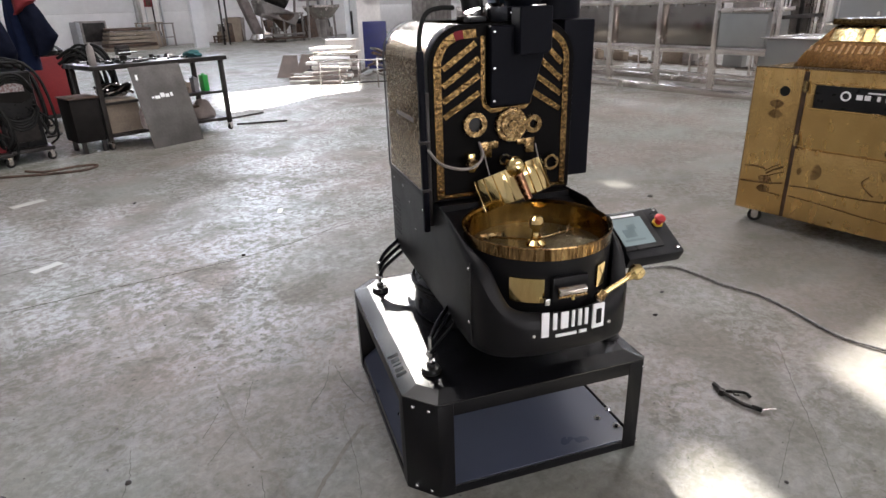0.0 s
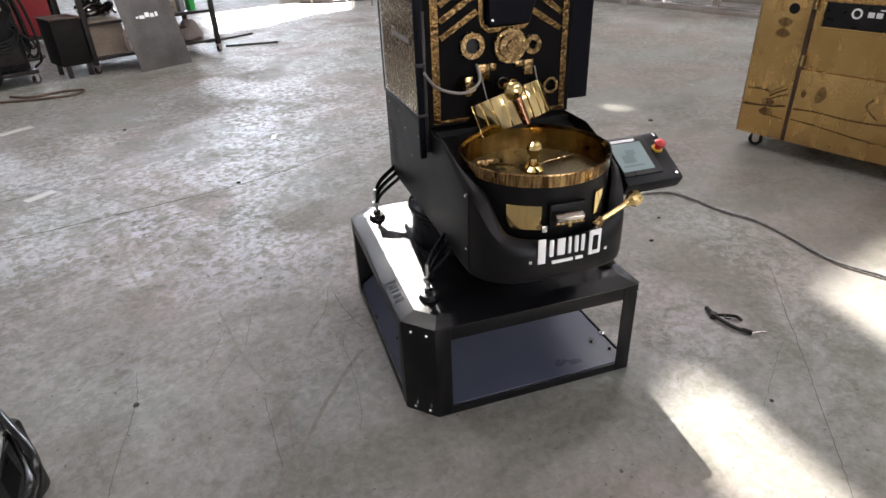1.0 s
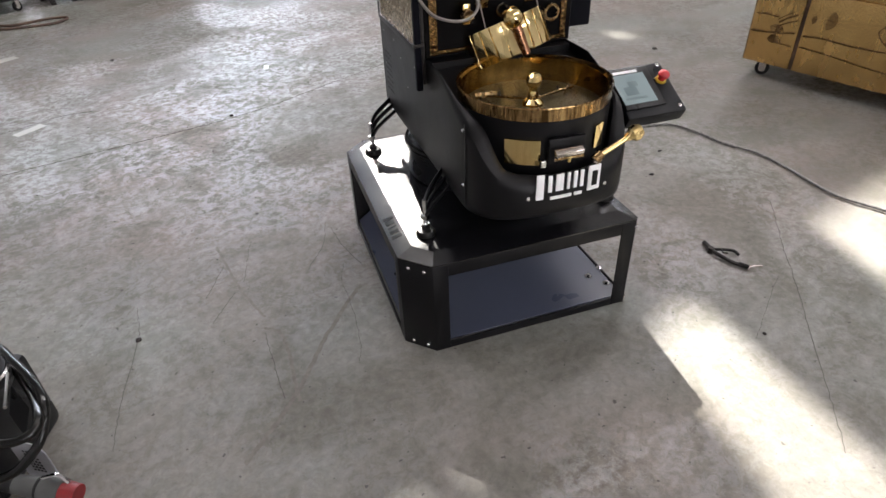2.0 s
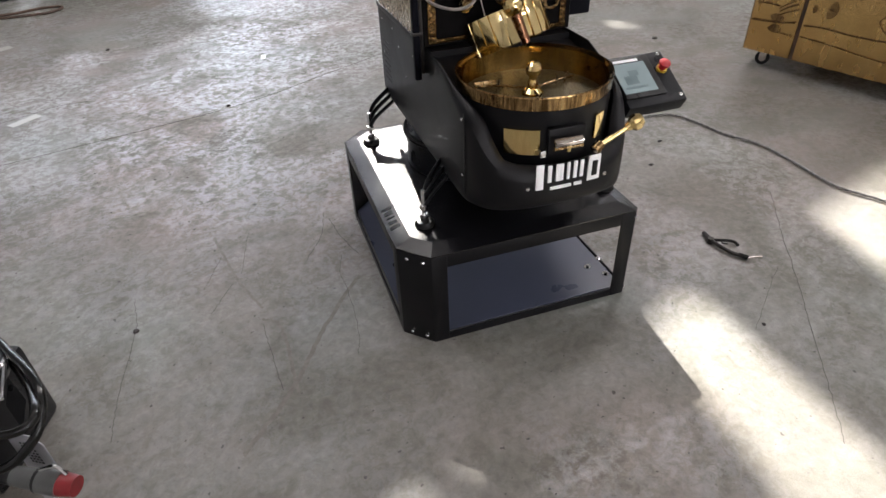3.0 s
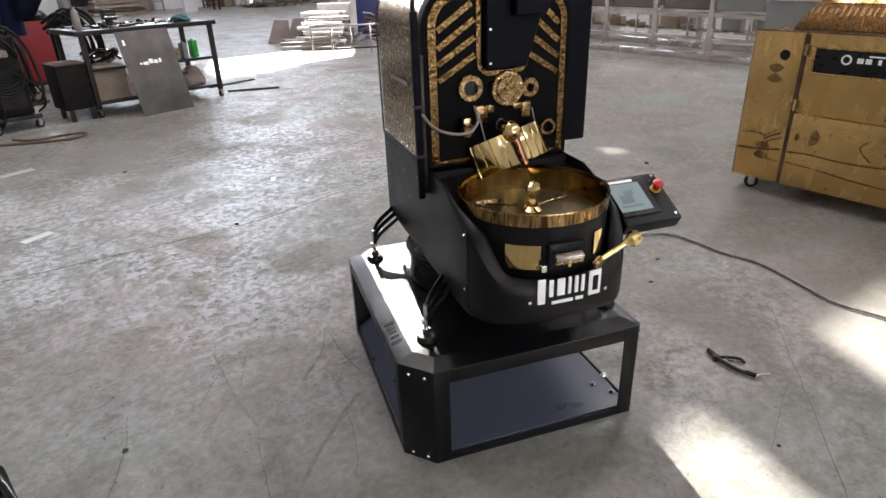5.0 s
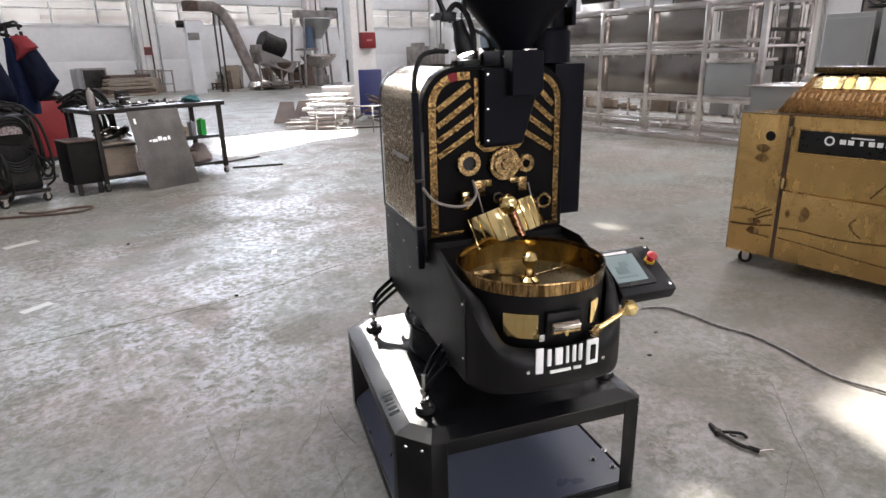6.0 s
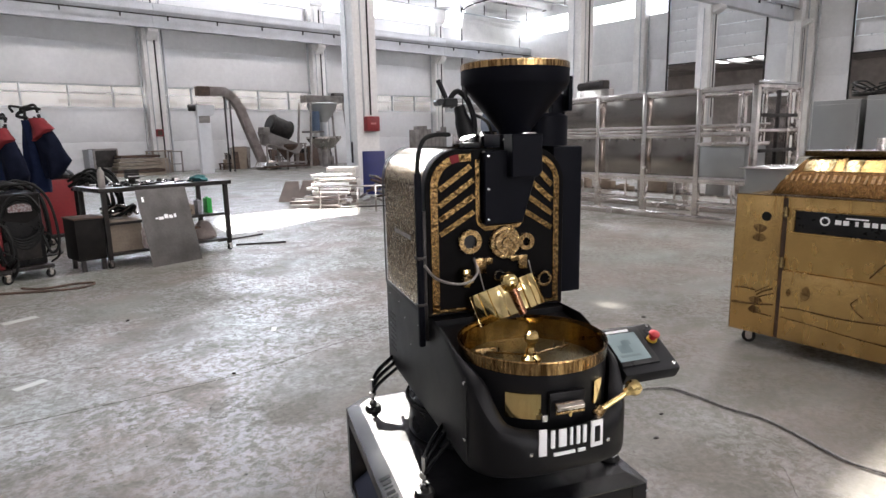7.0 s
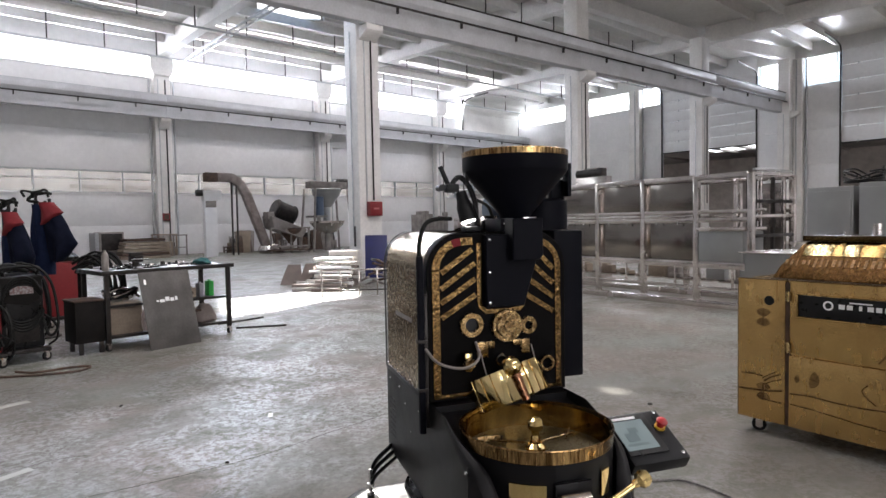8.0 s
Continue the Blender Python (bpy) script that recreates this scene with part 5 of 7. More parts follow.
    part("bin", box((-0.22, 0.5, 0.95), (0.1, 1.0, 1.15), 0.006), SHEET_PALE, g, "bright sheet steel bin beside the hood")
    part("bin_flange", box((-0.25, 0.47, 1.15), (0.13, 1.03, 1.158), 0.002), STEEL, g)
    part("side_handle", tube([(-0.001, 0.1, 0.98), (-0.03, 0.1, 0.96), (-0.03, 0.1, 0.84), (-0.001, 0.1, 0.82)], 0.012, 8, 4), RUBBER, g)
    part("vent_pipe", rod((0.62, 0.5, 1.28), (0.62, 0.5, 1.36), 0.025, seg=14), STEEL, g)
    for x in (0.1, W - 0.1):
        for y in (0.08, D - 0.1):
            castor(g, (x, y, Z0), 0.045)


gold_machine()


# ---- stainless machine frame ----
RACK = pose(9.645, 6.58, 0, 0, 0, -96.6)


def frame_rack():
    r = thing("stainless_frame", RACK, "long stainless steel machine frame with dark sheet panels", "metal frame")
    step, n0, n1, D = 1.005, -3, 3, 1.25
    X = [k * step for k in range(n0, n1)] + [(n1 - 1) * step + 0.88]
    t = 0.085
    for y in (0.0, D):
        for x in X:
            part("post", box((x - t / 2, y, 0.1), (x + t / 2, y + t, 2.06), 0.004), STEEL, r)
        for a, b in zip(X, X[1:]):
            for z0, z1 in ((2.0, 2.09), (1.47, 1.53), (1.335, 1.41), (0.62, 0.72), (0.28, 0.33)):
                dy = 0.006
                part("rail", box((a + t / 2 + 0.001, y + dy, z0), (b - t / 2 - 0.001, y + t - dy, z1), 0.004), STEEL, r)
        part("base_beam", box((X[0] - 0.1, y - 0.04, 0.0), (X[-1] + 0.1, y + 0.1, 0.1), 0.006), STEEL, r)
    for x in X:
        for z in (2.035, 1.4, 0.64):
            part("cross_rail", box((x - 0.02, t + 0.002, z), (x + 0.02, D - 0.002, z + 0.045), 0.004), STEEL, r)
    for a, b in list(zip(X, X[1:]))[:-1]:
        for z0, z1 in ((1.532, 1.998), (0.722, 1.333)):
            part("sheet", box((a + 0.044, 0.07, z0), (b - 0.044, 0.076, z1), 0.001), STEEL_SHEET, r)
        part("guide", box((a + 0.04, -0.015, 1.42), (b - 0.04, 0.004, 1.455), 0.003), STEEL, r)
        for u in (0.3, 0.7):
            part("bolt", rod((a + (b - a) * u, -0.02, 1.3), (a + (b - a) * u, -0.02, 1.34), 0.012, seg=8), CHROME, r)
    a, b = X[-2], X[-1]
    part("trough", box((a + 0.05, 0.0, 0.72), (b - 0.1, 0.6, 1.2), 0.03), SHEET_PALE, r, "pale sheet steel trough")
    part("trough_lip", box((a + 0.02, -0.03, 1.2), (b - 0.06, 0.62, 1.26), 0.015), STEEL, r)
    for k, y in enumerate((0.3, 0.52, 0.72, 0.95, 1.12)):
        part("inner_post", box((b - 0.42 + k * 0.08, y, 0.72), (b - 0.37 + k * 0.08, y + 0.05, 2.03), 0.004), RAW_STEEL if k % 2 else STEEL, r)
    for z in (1.1, 1.62):
        part("inner_rail", box((b - 0.02, 0.06, z), (b + 0.02, D - 0.01, z + 0.05), 0.004), RAW_STEEL, r)
    part("inner_sheet", box((b - 0.5, 1.18, 0.75), (b - 0.05, 1.19, 1.95), 0.002), STEEL_SHEET, r)
    part("shaft_rail", box((a + 0.1, 0.5, 1.5), (b - 0.03, 0.54, 1.54), 0.004), STEEL, r)
    part("crumpled_film", box((X[-1] - 0.02, 0.1, 2.092), (X[-1] + 0.04, 1.2, 2.14), 0.015), CHROME, r, "crumpled clear film along the end rail")
    for a, b in zip(X, X[1:]):
        part("floor_rail", rod((a + 0.05, 0.6, 0.36), (b - 0.05, 0.62, 0.36), 0.025, seg=10), STEEL, r)
        part("stretcher", box((a + 0.48, 0.2, 0.3), (a + 0.51, 0.23, 0.64), 0.004), STEEL, r)


frame_rack()
random.seed(31)
for k in range(16):
    b = thing("stored_block", RACK @ pose(random.uniform(-2.9, 2.8), random.uniform(0.58, 0.64), 0.386, 0, 0, random.uniform(-25, 25)), "small brown and grey part stored low in the steel frame", "machine part", "parts in the frame")
    w, h = random.uniform(0.08, 0.22), random.uniform(0.06, 0.2)
    mat = random.choice((CARD, RUST, DULL, SHEET_PALE))
    part("block", box((-w, -0.07, 0), (w, 0.07, h), 0.008), mat, b)
    part("cap", box((-w * 0.5, -0.05, h), (w * 0.3, 0.05, h + 0.03), 0.005), mat, b)
roller = thing("steel_roller", pose(12.9, 8.9, 2.62, 0, 0, -97), "dark steel roller drum lying on the frame top", "roller")
part("drum", rod((-0.5, 0, -0.05), (0.2, 0, -0.05), 0.1, seg=24), RAW_STEEL, roller)
part("drum", rod((-0.4, 0.16, 0.02), (0.1, 0.16, 0.02), 0.08, seg=24), STEEL, roller)
part("gearbox", box((0.2, -0.1, -0.14), (0.36, 0.1, 0.06), 0.03), RAW_STEEL, roller)
part("pedestal", box((-0.5, -0.1, -2.62), (0.5, 0.1, -0.15), 0.01), STEEL, roller)


def steel_cabinet(x, y, w, d, h, yaw):
    c = thing("steel_cabinet", pose(x, y, 0, 0, 0, yaw), "plain stainless steel cabinet on short legs", "cabinet", "steel cabinets")
    part("body", box((0, 0, 0.1), (w, d, h), 0.012), SHEET_PALE, c)
    part("door", box((0.02, -0.018, 0.14), (w - 0.02, -0.001, h - 0.05), 0.006), SHEET_PALE, c)
    part("handle", box((w - 0.09, -0.045, h * 0.55), (w - 0.06, -0.018, h * 0.7), 0.006), STEEL, c)
    for lx in (0.04, w - 0.08):
        for ly in (0.04, d - 0.08):
            part("leg", box((lx, ly, 0), (lx + 0.04, ly + 0.04, 0.1), 0.004), STEEL, c)


steel_cabinet(8.2, 2.6, 0.5, 0.7, 1.75, -96)
steel_cabinet(8.15, 2.05, 0.8, 0.7, 1.78, -96)
heap = thing("cable_heap", pose(8.35, 2.05, 1.781), "heap of black cable and hose on top of the steel cabinet", "cable")
for k in range(6):
    a = 0.9 * k
    pts = [(0.16 * math.cos(a + u) * (1 + 0.2 * math.sin(3 * u)), 0.2 * math.sin(a + u), 0.02 + 0.035 * k * abs(math.sin(u + k))) for u in (0, 1.2, 2.4, 3.6, 4.8)]
    part("loop", tube(pts, 0.011, 8, 5), RUBBER, heap)


# ---- the work table and what is on and round it ----
TABLE = pose(1.665, 7.727, 0, 0, 0, 6.0)


SHEETGREY = material("dull_grey_sheet_steel", (0.12, 0.114, 0.107), 0.42, 0.5, spots=(0.075, 0.07, 0.066), scale=4, rough_var=0.1, fine=0.3)


def work_table():
    t = thing("work_table", TABLE, "dark steel work table on castors with two shelves", "work table")
    W, D, H = 1.535, 0.82, 0.93
    part("tabletop", box((-0.04, -0.03, H - 0.05), (W + 0.04, D + 0.03, H), 0.006), RAW_STEEL, t)
    for x in (0, W - 0.05):
        for y in (0, D - 0.05):
            part("leg", box((x, y, 0.1), (x + 0.05, y + 0.05, H - 0.051), 0.004), RAW_STEEL, t)
            castor(t, (x + 0.025, y + 0.025, 0.1), 0.042)
    part("lower_shelf", box((0.052, 0.01, 0.14), (W - 0.052, D - 0.01, 0.17), 0.004), RAW_STEEL, t)
    part("middle_shelf", box((0.83, 0.1, 0.47), (W - 0.01, D - 0.1, 0.5), 0.004), RAW_STEEL, t)
    part("upper_rail", box((0.052, 0.004, 0.5), (0.5, 0.03, 0.53), 0.003), RAW_STEEL, t)
    bin_ = part("bin", box((-0.31, 0.02, 0.13), (-0.005, 0.42, 0.6), 0.012), DARKBIN, t, "blackened steel side bin")
    for x, y in ((-0.27, 0.05), (-0.06, 0.05), (-0.27, 0.36)):
        part("bin_foot", box((x, y, 0.0), (x + 0.045, y + 0.045, 0.13), 0.004), RAW_STEEL, bin_)
    part("bin_top", box((-0.32, 0.01, 0.6), (0.0, 0.43, 0.615), 0.003), RUST, bin_)


work_table()


def on_table(name, x, y, z, label, category, yaw=0.0):
    return thing(name, TABLE @ pose(x, y, z, 0, 0, yaw), label, category)


crate = on_table("carton", 0.07, 0.08, 0.171, "worn beige carton on the table's lower shelf", "carton")
part("box", box((0, 0, 0), (0.36, 0.5, 0.36), 0.01), CARD, crate)
part("flap", box((0.02, 0.0, 0.36), (0.34, 0.16, 0.368), 0.002, pose(0, 0, 0, 6, 0, 0)), CARD, crate)
bag = on_table("plastic_bag", 0.49, 0.06, 0.171, "crumpled pale plastic bag beside the carton", "bag")
bm = bmesh.new()
bmesh.ops.create_icosphere(bm, subdivisions=3, radius=0.1)
for v in bm.verts:
    k = 1 + 0.5 * noise.noise(v.co * 17)
    v.co = Vector((v.co.x * k * 0.7, v.co.y * k * 0.7, max(0.0, v.co.z * 1.6 * k + 0.15)))
part("film", bm, material("pale_crumpled_film", (0.6, 0.55, 0.53), 0.35, spots=(0.35, 0.28, 0.27), scale=25), bag)
hoses = on_table("hose_bundle", 0.28, 0.3, 0.55, "tangle of black hose and silver duct on the carton", "hose")
for k in range(5):
    pts = [(0.2 * math.cos(u + k), 0.15 * math.sin(u * 1.2 + k), 0.03 + 0.1 * abs(math.sin(u + 0.6 * k))) for u in (0, 0.8, 1.6, 2.5, 3.4)]
    part("hose", tube(pts, 0.022, 8, 5), RUBBER if k % 2 else STEEL, hoses)
bottle = on_table("gas_cartridge", 0.04, 0.08, 0.9305, "pale steel bottle standing on the table", "bottle")
part("bottle", lathe([(0, 0), (0.036, 0), (0.038, 0.01), (0.038, 0.17), (0.03, 0.2), (0.014, 0.22), (0.014, 0.24), (0, 0.24)], seg=20), DULL, bottle)
vise = on_table("bench_vise", 0.42, 0.2, 0.9305, "dark cast bench vise on the table", "vise")
part("base", lathe([(0, 0), (0.07, 0), (0.07, 0.02), (0.045, 0.04), (0.04, 0.08), (0, 0.08)], seg=18), RAW_STEEL, vise)
part("body", box((-0.05, -0.12, 0.08), (0.05, 0.1, 0.15), 0.012), RAW_STEEL, vise)
part("jaw", box((-0.07, -0.05, 0.15), (0.07, -0.02, 0.19), 0.006), RAW_STEEL, vise)
part("jaw", box((-0.07, 0.0, 0.15), (0.07, 0.03, 0.19), 0.006), RAW_STEEL, vise)
part("screw_bar", rod((-0.1, -0.15, 0.115), (0.1, -0.15, 0.115), 0.009, seg=8), CHROME, vise)
random.seed(4)
for k in range(22):
    x, y = random.uniform(0.15, 1.15), random.uniform(0.08, 0.65)
    tl = on_table("hand_tool", x, y, 0.931, "small worn steel hand tool lying on the table", "tool", random.uniform(0, 180))
    tl["group"] = "tools on the table"
    n = random.uniform(0.1, 0.2)
    part("shank", box((0, -0.008, 0), (n, 0.008, 0.02), 0.003), random.choice((STEEL, CHROME, RAW_STEEL)), tl)
    part("head", box((n, -0.02, 0), (n + 0.045, 0.02, 0.04), 0.006), random.choice((RAW_STEEL, STEEL, PLASTIC)), tl)
    part("grip", rod((-0.1, 0, 0.012), (0, 0, 0.012), 0.012, seg=8), random.choice((PLASTIC, PLASTIC, RAW_STEEL)), tl)
for k, (x, y, a) in enumerate(((0.83, 0.15, 8), (0.96, 0.3, -12), (0.73, 0.4, 30))):
    pp = on_table("paper_sheet", x, y, 0.931 + 0.003 * k, "white paper sheet lying on the table", "paper", a)
    pp["group"] = "papers"
    part("sheet", box((-0.15, -0.105, 0), (0.15, 0.105, 0.0015)), WHITE, pp)
rag = on_table("rag", 1.26, 0.2, 0.931, "crumpled dark teal rag at the table's end", "rag")
bm = bmesh.new()
bmesh.ops.create_icosphere(bm, subdivisions=3, radius=0.1)
for v in bm.verts:
    k = 1 + 0.5 * noise.noise(v.co * 14)
    v.co = Vector((v.co.x * k * 1.1, v.co.y * k, max(0.0, v.co.z * 0.5 * k + 0.03)))
part("cloth", bm, material("teal_cloth", (0.02, 0.08, 0.09), 0.9, spots=(0.03, 0.12, 0.12), scale=20), rag)
for x, w, h, mat, lb in ((1.06, 0.1, 0.13, CARD, "small brown box on the middle shelf"), (1.2, 0.06, 0.18, GREY_PL, "grey can on the middle shelf"), (1.33, 0.07, 0.2, GREEN, "bright green plastic canister on the middle shelf")):
    b = on_table("canister", x, 0.2, 0.5005, lb, "canister")
    part("body", box((0, 0, 0), (w, 0.12, h), 0.012), mat, b)
    part("cap", box((w * 0.3, 0.04, h), (w * 0.7, 0.08, h + 0.015), 0.003), mat, b)
sack = on_table("cloth_sack", 0.98, 0.3, 0.5005, "dark brown cloth sack slumped on the middle shelf", "sack")
bm = bmesh.new()
bmesh.ops.create_icosphere(bm, subdivisions=3, radius=0.16)
for v in bm.verts:
    k = 1 + 0.45 * noise.noise(v.co * 9)
    v.co = Vector((v.co.x * k * 1.3, v.co.y * k * 0.8, max(0.0, v.co.z * 0.75 * k + 0.07)))
part("cloth", bm, RUST, sack)
heap = on_table("cloth_heap", 1.28, 0.3, 0.171, "grey-brown cloth heap on the lower shelf", "cloth")
bm = bmesh.new()
bmesh.ops.create_icosphere(bm, subdivisions=3, radius=0.15)
for v in bm.verts:
    k = 1 + 0.4 * noise.noise(v.co * 11 + Vector((3, 1, 0)))
    v.co = Vector((v.co.x * k * 1.1 * (1.2 - 2.4 * max(0.0, v.co.z)), v.co.y * k * 0.8, max(0.0, v.co.z * 1.25 * k + 0.03)))
part("cloth", bm, BROWNBOARD, heap)
scrap = on_table("scrap_heap", 1.02, 0.35, 0.171, "heap of brown metal offcuts on the lower shelf", "scrap")
for k in range(9):
    a = random.uniform(0, 180)
    part("offcut", box((-0.13, -0.02, 0), (0.13, 0.02, 0.03), 0.003, pose(random.uniform(-0.1, 0.1), random.uniform(-0.15, 0.1), 0.02 * k, random.uniform(-10, 10), random.uniform(-8, 8), a)), RUST, scrap)

sheet = thing("steel_sheet", Matrix.Translation((2.05, 7.42, 0)) @ pose(0, 0, 0, -16, 0, 11), "grey steel sheet leaning against the work table", "sheet metal")
part("sheet", box((0, 0, 0.003), (0.62, 0.006, 0.93), 0.002), SHEETGREY, sheet)
for x, z, w, h in ((0.2, 0.55, 0.06, 0.035), (0.27, 0.56, 0.05, 0.05), (0.33, 0.555, 0.045, 0.04), (0.39, 0.56, 0.03, 0.045), (0.16, 0.56, 0.03, 0.02)):
    part("stencil_mark", box((x, -0.002, z), (x + w, -0.0005, z + h)), WHITE, sheet)
part("tape", box((0.05, -0.002, 0.78), (0.075, -0.0005, 0.84)), WHITE, sheet)
for p, q, r in (((3.3, 8.65, 0.012), (4.05, 8.8, 0.012), 0.012), ((3.35, 8.15, 0.012), (3.95, 7.85, 0.012), 0.012)):
    bar = thing("steel_bar", Matrix(), "dark steel bar lying on the floor", "bar", "loose bars")
    part("bar", rod(p, q, r, seg=10), RAW_STEEL, bar)


BROWNLABEL = material("worn_red_grey_label", (0.16, 0.09, 0.085), 0.5, spots=(0.3, 0.28, 0.28), scale=45, mix=0.15)


def welder(x, y, yaw, h, mat, label, bare=False):
    w = thing("welding_machine", pose(x, y, 0, 0, 0, yaw), label, "welding machine", "welding machines")
    part("cart", box((-0.24, -0.4, 0.11), (0.24, 0.4, 0.15), 0.008), RAW_STEEL, w)
    for cx, cy in ((-0.2, -0.36), (0.2, -0.36), (-0.2, 0.36), (0.2, 0.36)):
        castor(w, (cx, cy, 0.11), 0.05)
    part("case", box((-0.2, -0.33, 0.151), (0.2, 0.33, h), 0.03), mat, w)
    if bare:
        part("panel_seam", box((-0.201, -0.3, h * 0.62), (0.201, 0.3, h * 0.635), 0.002), RAW_STEEL, w)
        for k in range(5):
            part("draped_lead", tube([(0.15, -0.25 + 0.09 * k, h + 0.02), (0.26, -0.3 + 0.1 * k, h - 0.05), (0.3 - 0.02 * k, -0.3 + 0.08 * k, h * 0.65), (0.24, -0.25 + 0.06 * k, h * 0.4)], 0.03, 8, 5), RUBBER, w)
        return w
    part("front_plate", box((-0.17, -0.345, h * 0.5), (0.17, -0.331, h - 0.05), 0.008), PLASTIC, w)
    part("label_bar", box((-0.11, -0.381, h * 0.79), (0.1, -0.3755, h * 0.88)), BROWNLABEL, w)
    part("vent", box((-0.15, -0.342, 0.22), (0.15, -0.331, h * 0.42), 0.004), RAW_STEEL, w)
    part("handle", tube([(-0.15, -0.3, h), (-0.15, -0.34, h + 0.08), (0.15, -0.34, h + 0.08), (0.15, -0.3, h)], 0.016, 8, 4), RUBBER, w)
    for k in range(4):
        pts = [(0.19 * math.cos(u), -0.37 - 0.012 * k, h * 0.68 + (0.2 + 0.03 * k) * math.sin(u)) for u in [0.4 + 0.7 * j for j in range(9)]]
        part("cable_coil", tube(pts, 0.014, 8, 3), RUBBER, w)
    random.seed(int(x * 100))
    for k in range(9):
        sx = random.choice((-1, 1))
        w0, dz = random.uniform(0.03, 0.1), random.uniform(0.25, 0.6)
        yy = random.uniform(-0.42, 0.1)
        pts = [(-sx * 0.1, yy + 0.1, h + 0.03), (sx * 0.08, yy + 0.03, h + random.uniform(0.05, 0.12)), (sx * (0.23 + 0.3 * w0), yy - 0.04, h - 0.08), (sx * (0.25 + w0 * 0.6), yy - 0.08, h - dz),
               (sx * (0.2 + 0.2 * w0), yy - 0.06, h - dz - 0.12), (sx * 0.16, -0.37, h - dz * 0.7)]
        part("draped_lead", tube(pts, random.uniform(0.014, 0.022), 8, 5), RUBBER, w)
    part("cover_flap", plate([(-0.19, h - 0.02), (0.19, h - 0.02), (0.16, h * 0.72), (0.05, h * 0.66), (-0.17, h * 0.7)], 0.012, "xz", -0.362, 0.003), DARKBIN, w)
    part("torch_lead", tube([(0.12, -0.35, h * 0.6), (0.27, -0.42, h * 0.45), (0.3, -0.4, 0.25), (0.24, -0.3, 0.16)], 0.012, 8, 5), RUBBER, w)
    return w


welder(0.86, 8.12, 4, 0.94, PLASTIC, "black welding machine with coiled cables on a castor cart")
welder(0.52, 8.02, -6, 0.66, RED_PAINT, "red welding machine on a castor cart")
welder(1.6, 10.62, 15, 0.94, RED_PAINT, "tall red welding machine draped with black leads", True)
tangle = thing("lead_bundle", pose(1.86, 8.32, 0.0), "bundle of black welding leads hung behind the work table", "cable")
random.seed(19)
for k in range(12):
    x0, top, low = random.uniform(-0.15, 0.15), random.uniform(0.95, 1.12), random.uniform(0.012, 0.5)
    part("lead", tube([(x0 - 0.18, 0.6, top - 0.1), (x0 - 0.02, 0.5, top), (x0 + 0.12, 0.42, top - 0.12), (x0 + 0.17, 0.4, (top + low) / 2), (x0 + 0.1, 0.38, low), (x0 - 0.05, 0.4, low + 0.12)], random.uniform(0.014, 0.026), 8, 5), RUBBER, tangle)
part("hook_post", box((-0.2, 0.58, 0.0), (-0.16, 0.62, 1.05), 0.004), RAW_STEEL, tangle)
lid = thing("welding_helmet", pose(1.8, 10.48, 0.941), "black welding gear heaped on the red machine", "welding gear")
for k in range(4):
    part("bag", lathe([(0, 0), (0.14, 0.01), (0.16, 0.06), (0.1, 0.12), (0, 0.14)], (0.14 * math.cos(k * 1.7) - 0.15, 0.14 * math.sin(k * 1.7) + 0.1, 0.0), 14), RUBBER, lid)


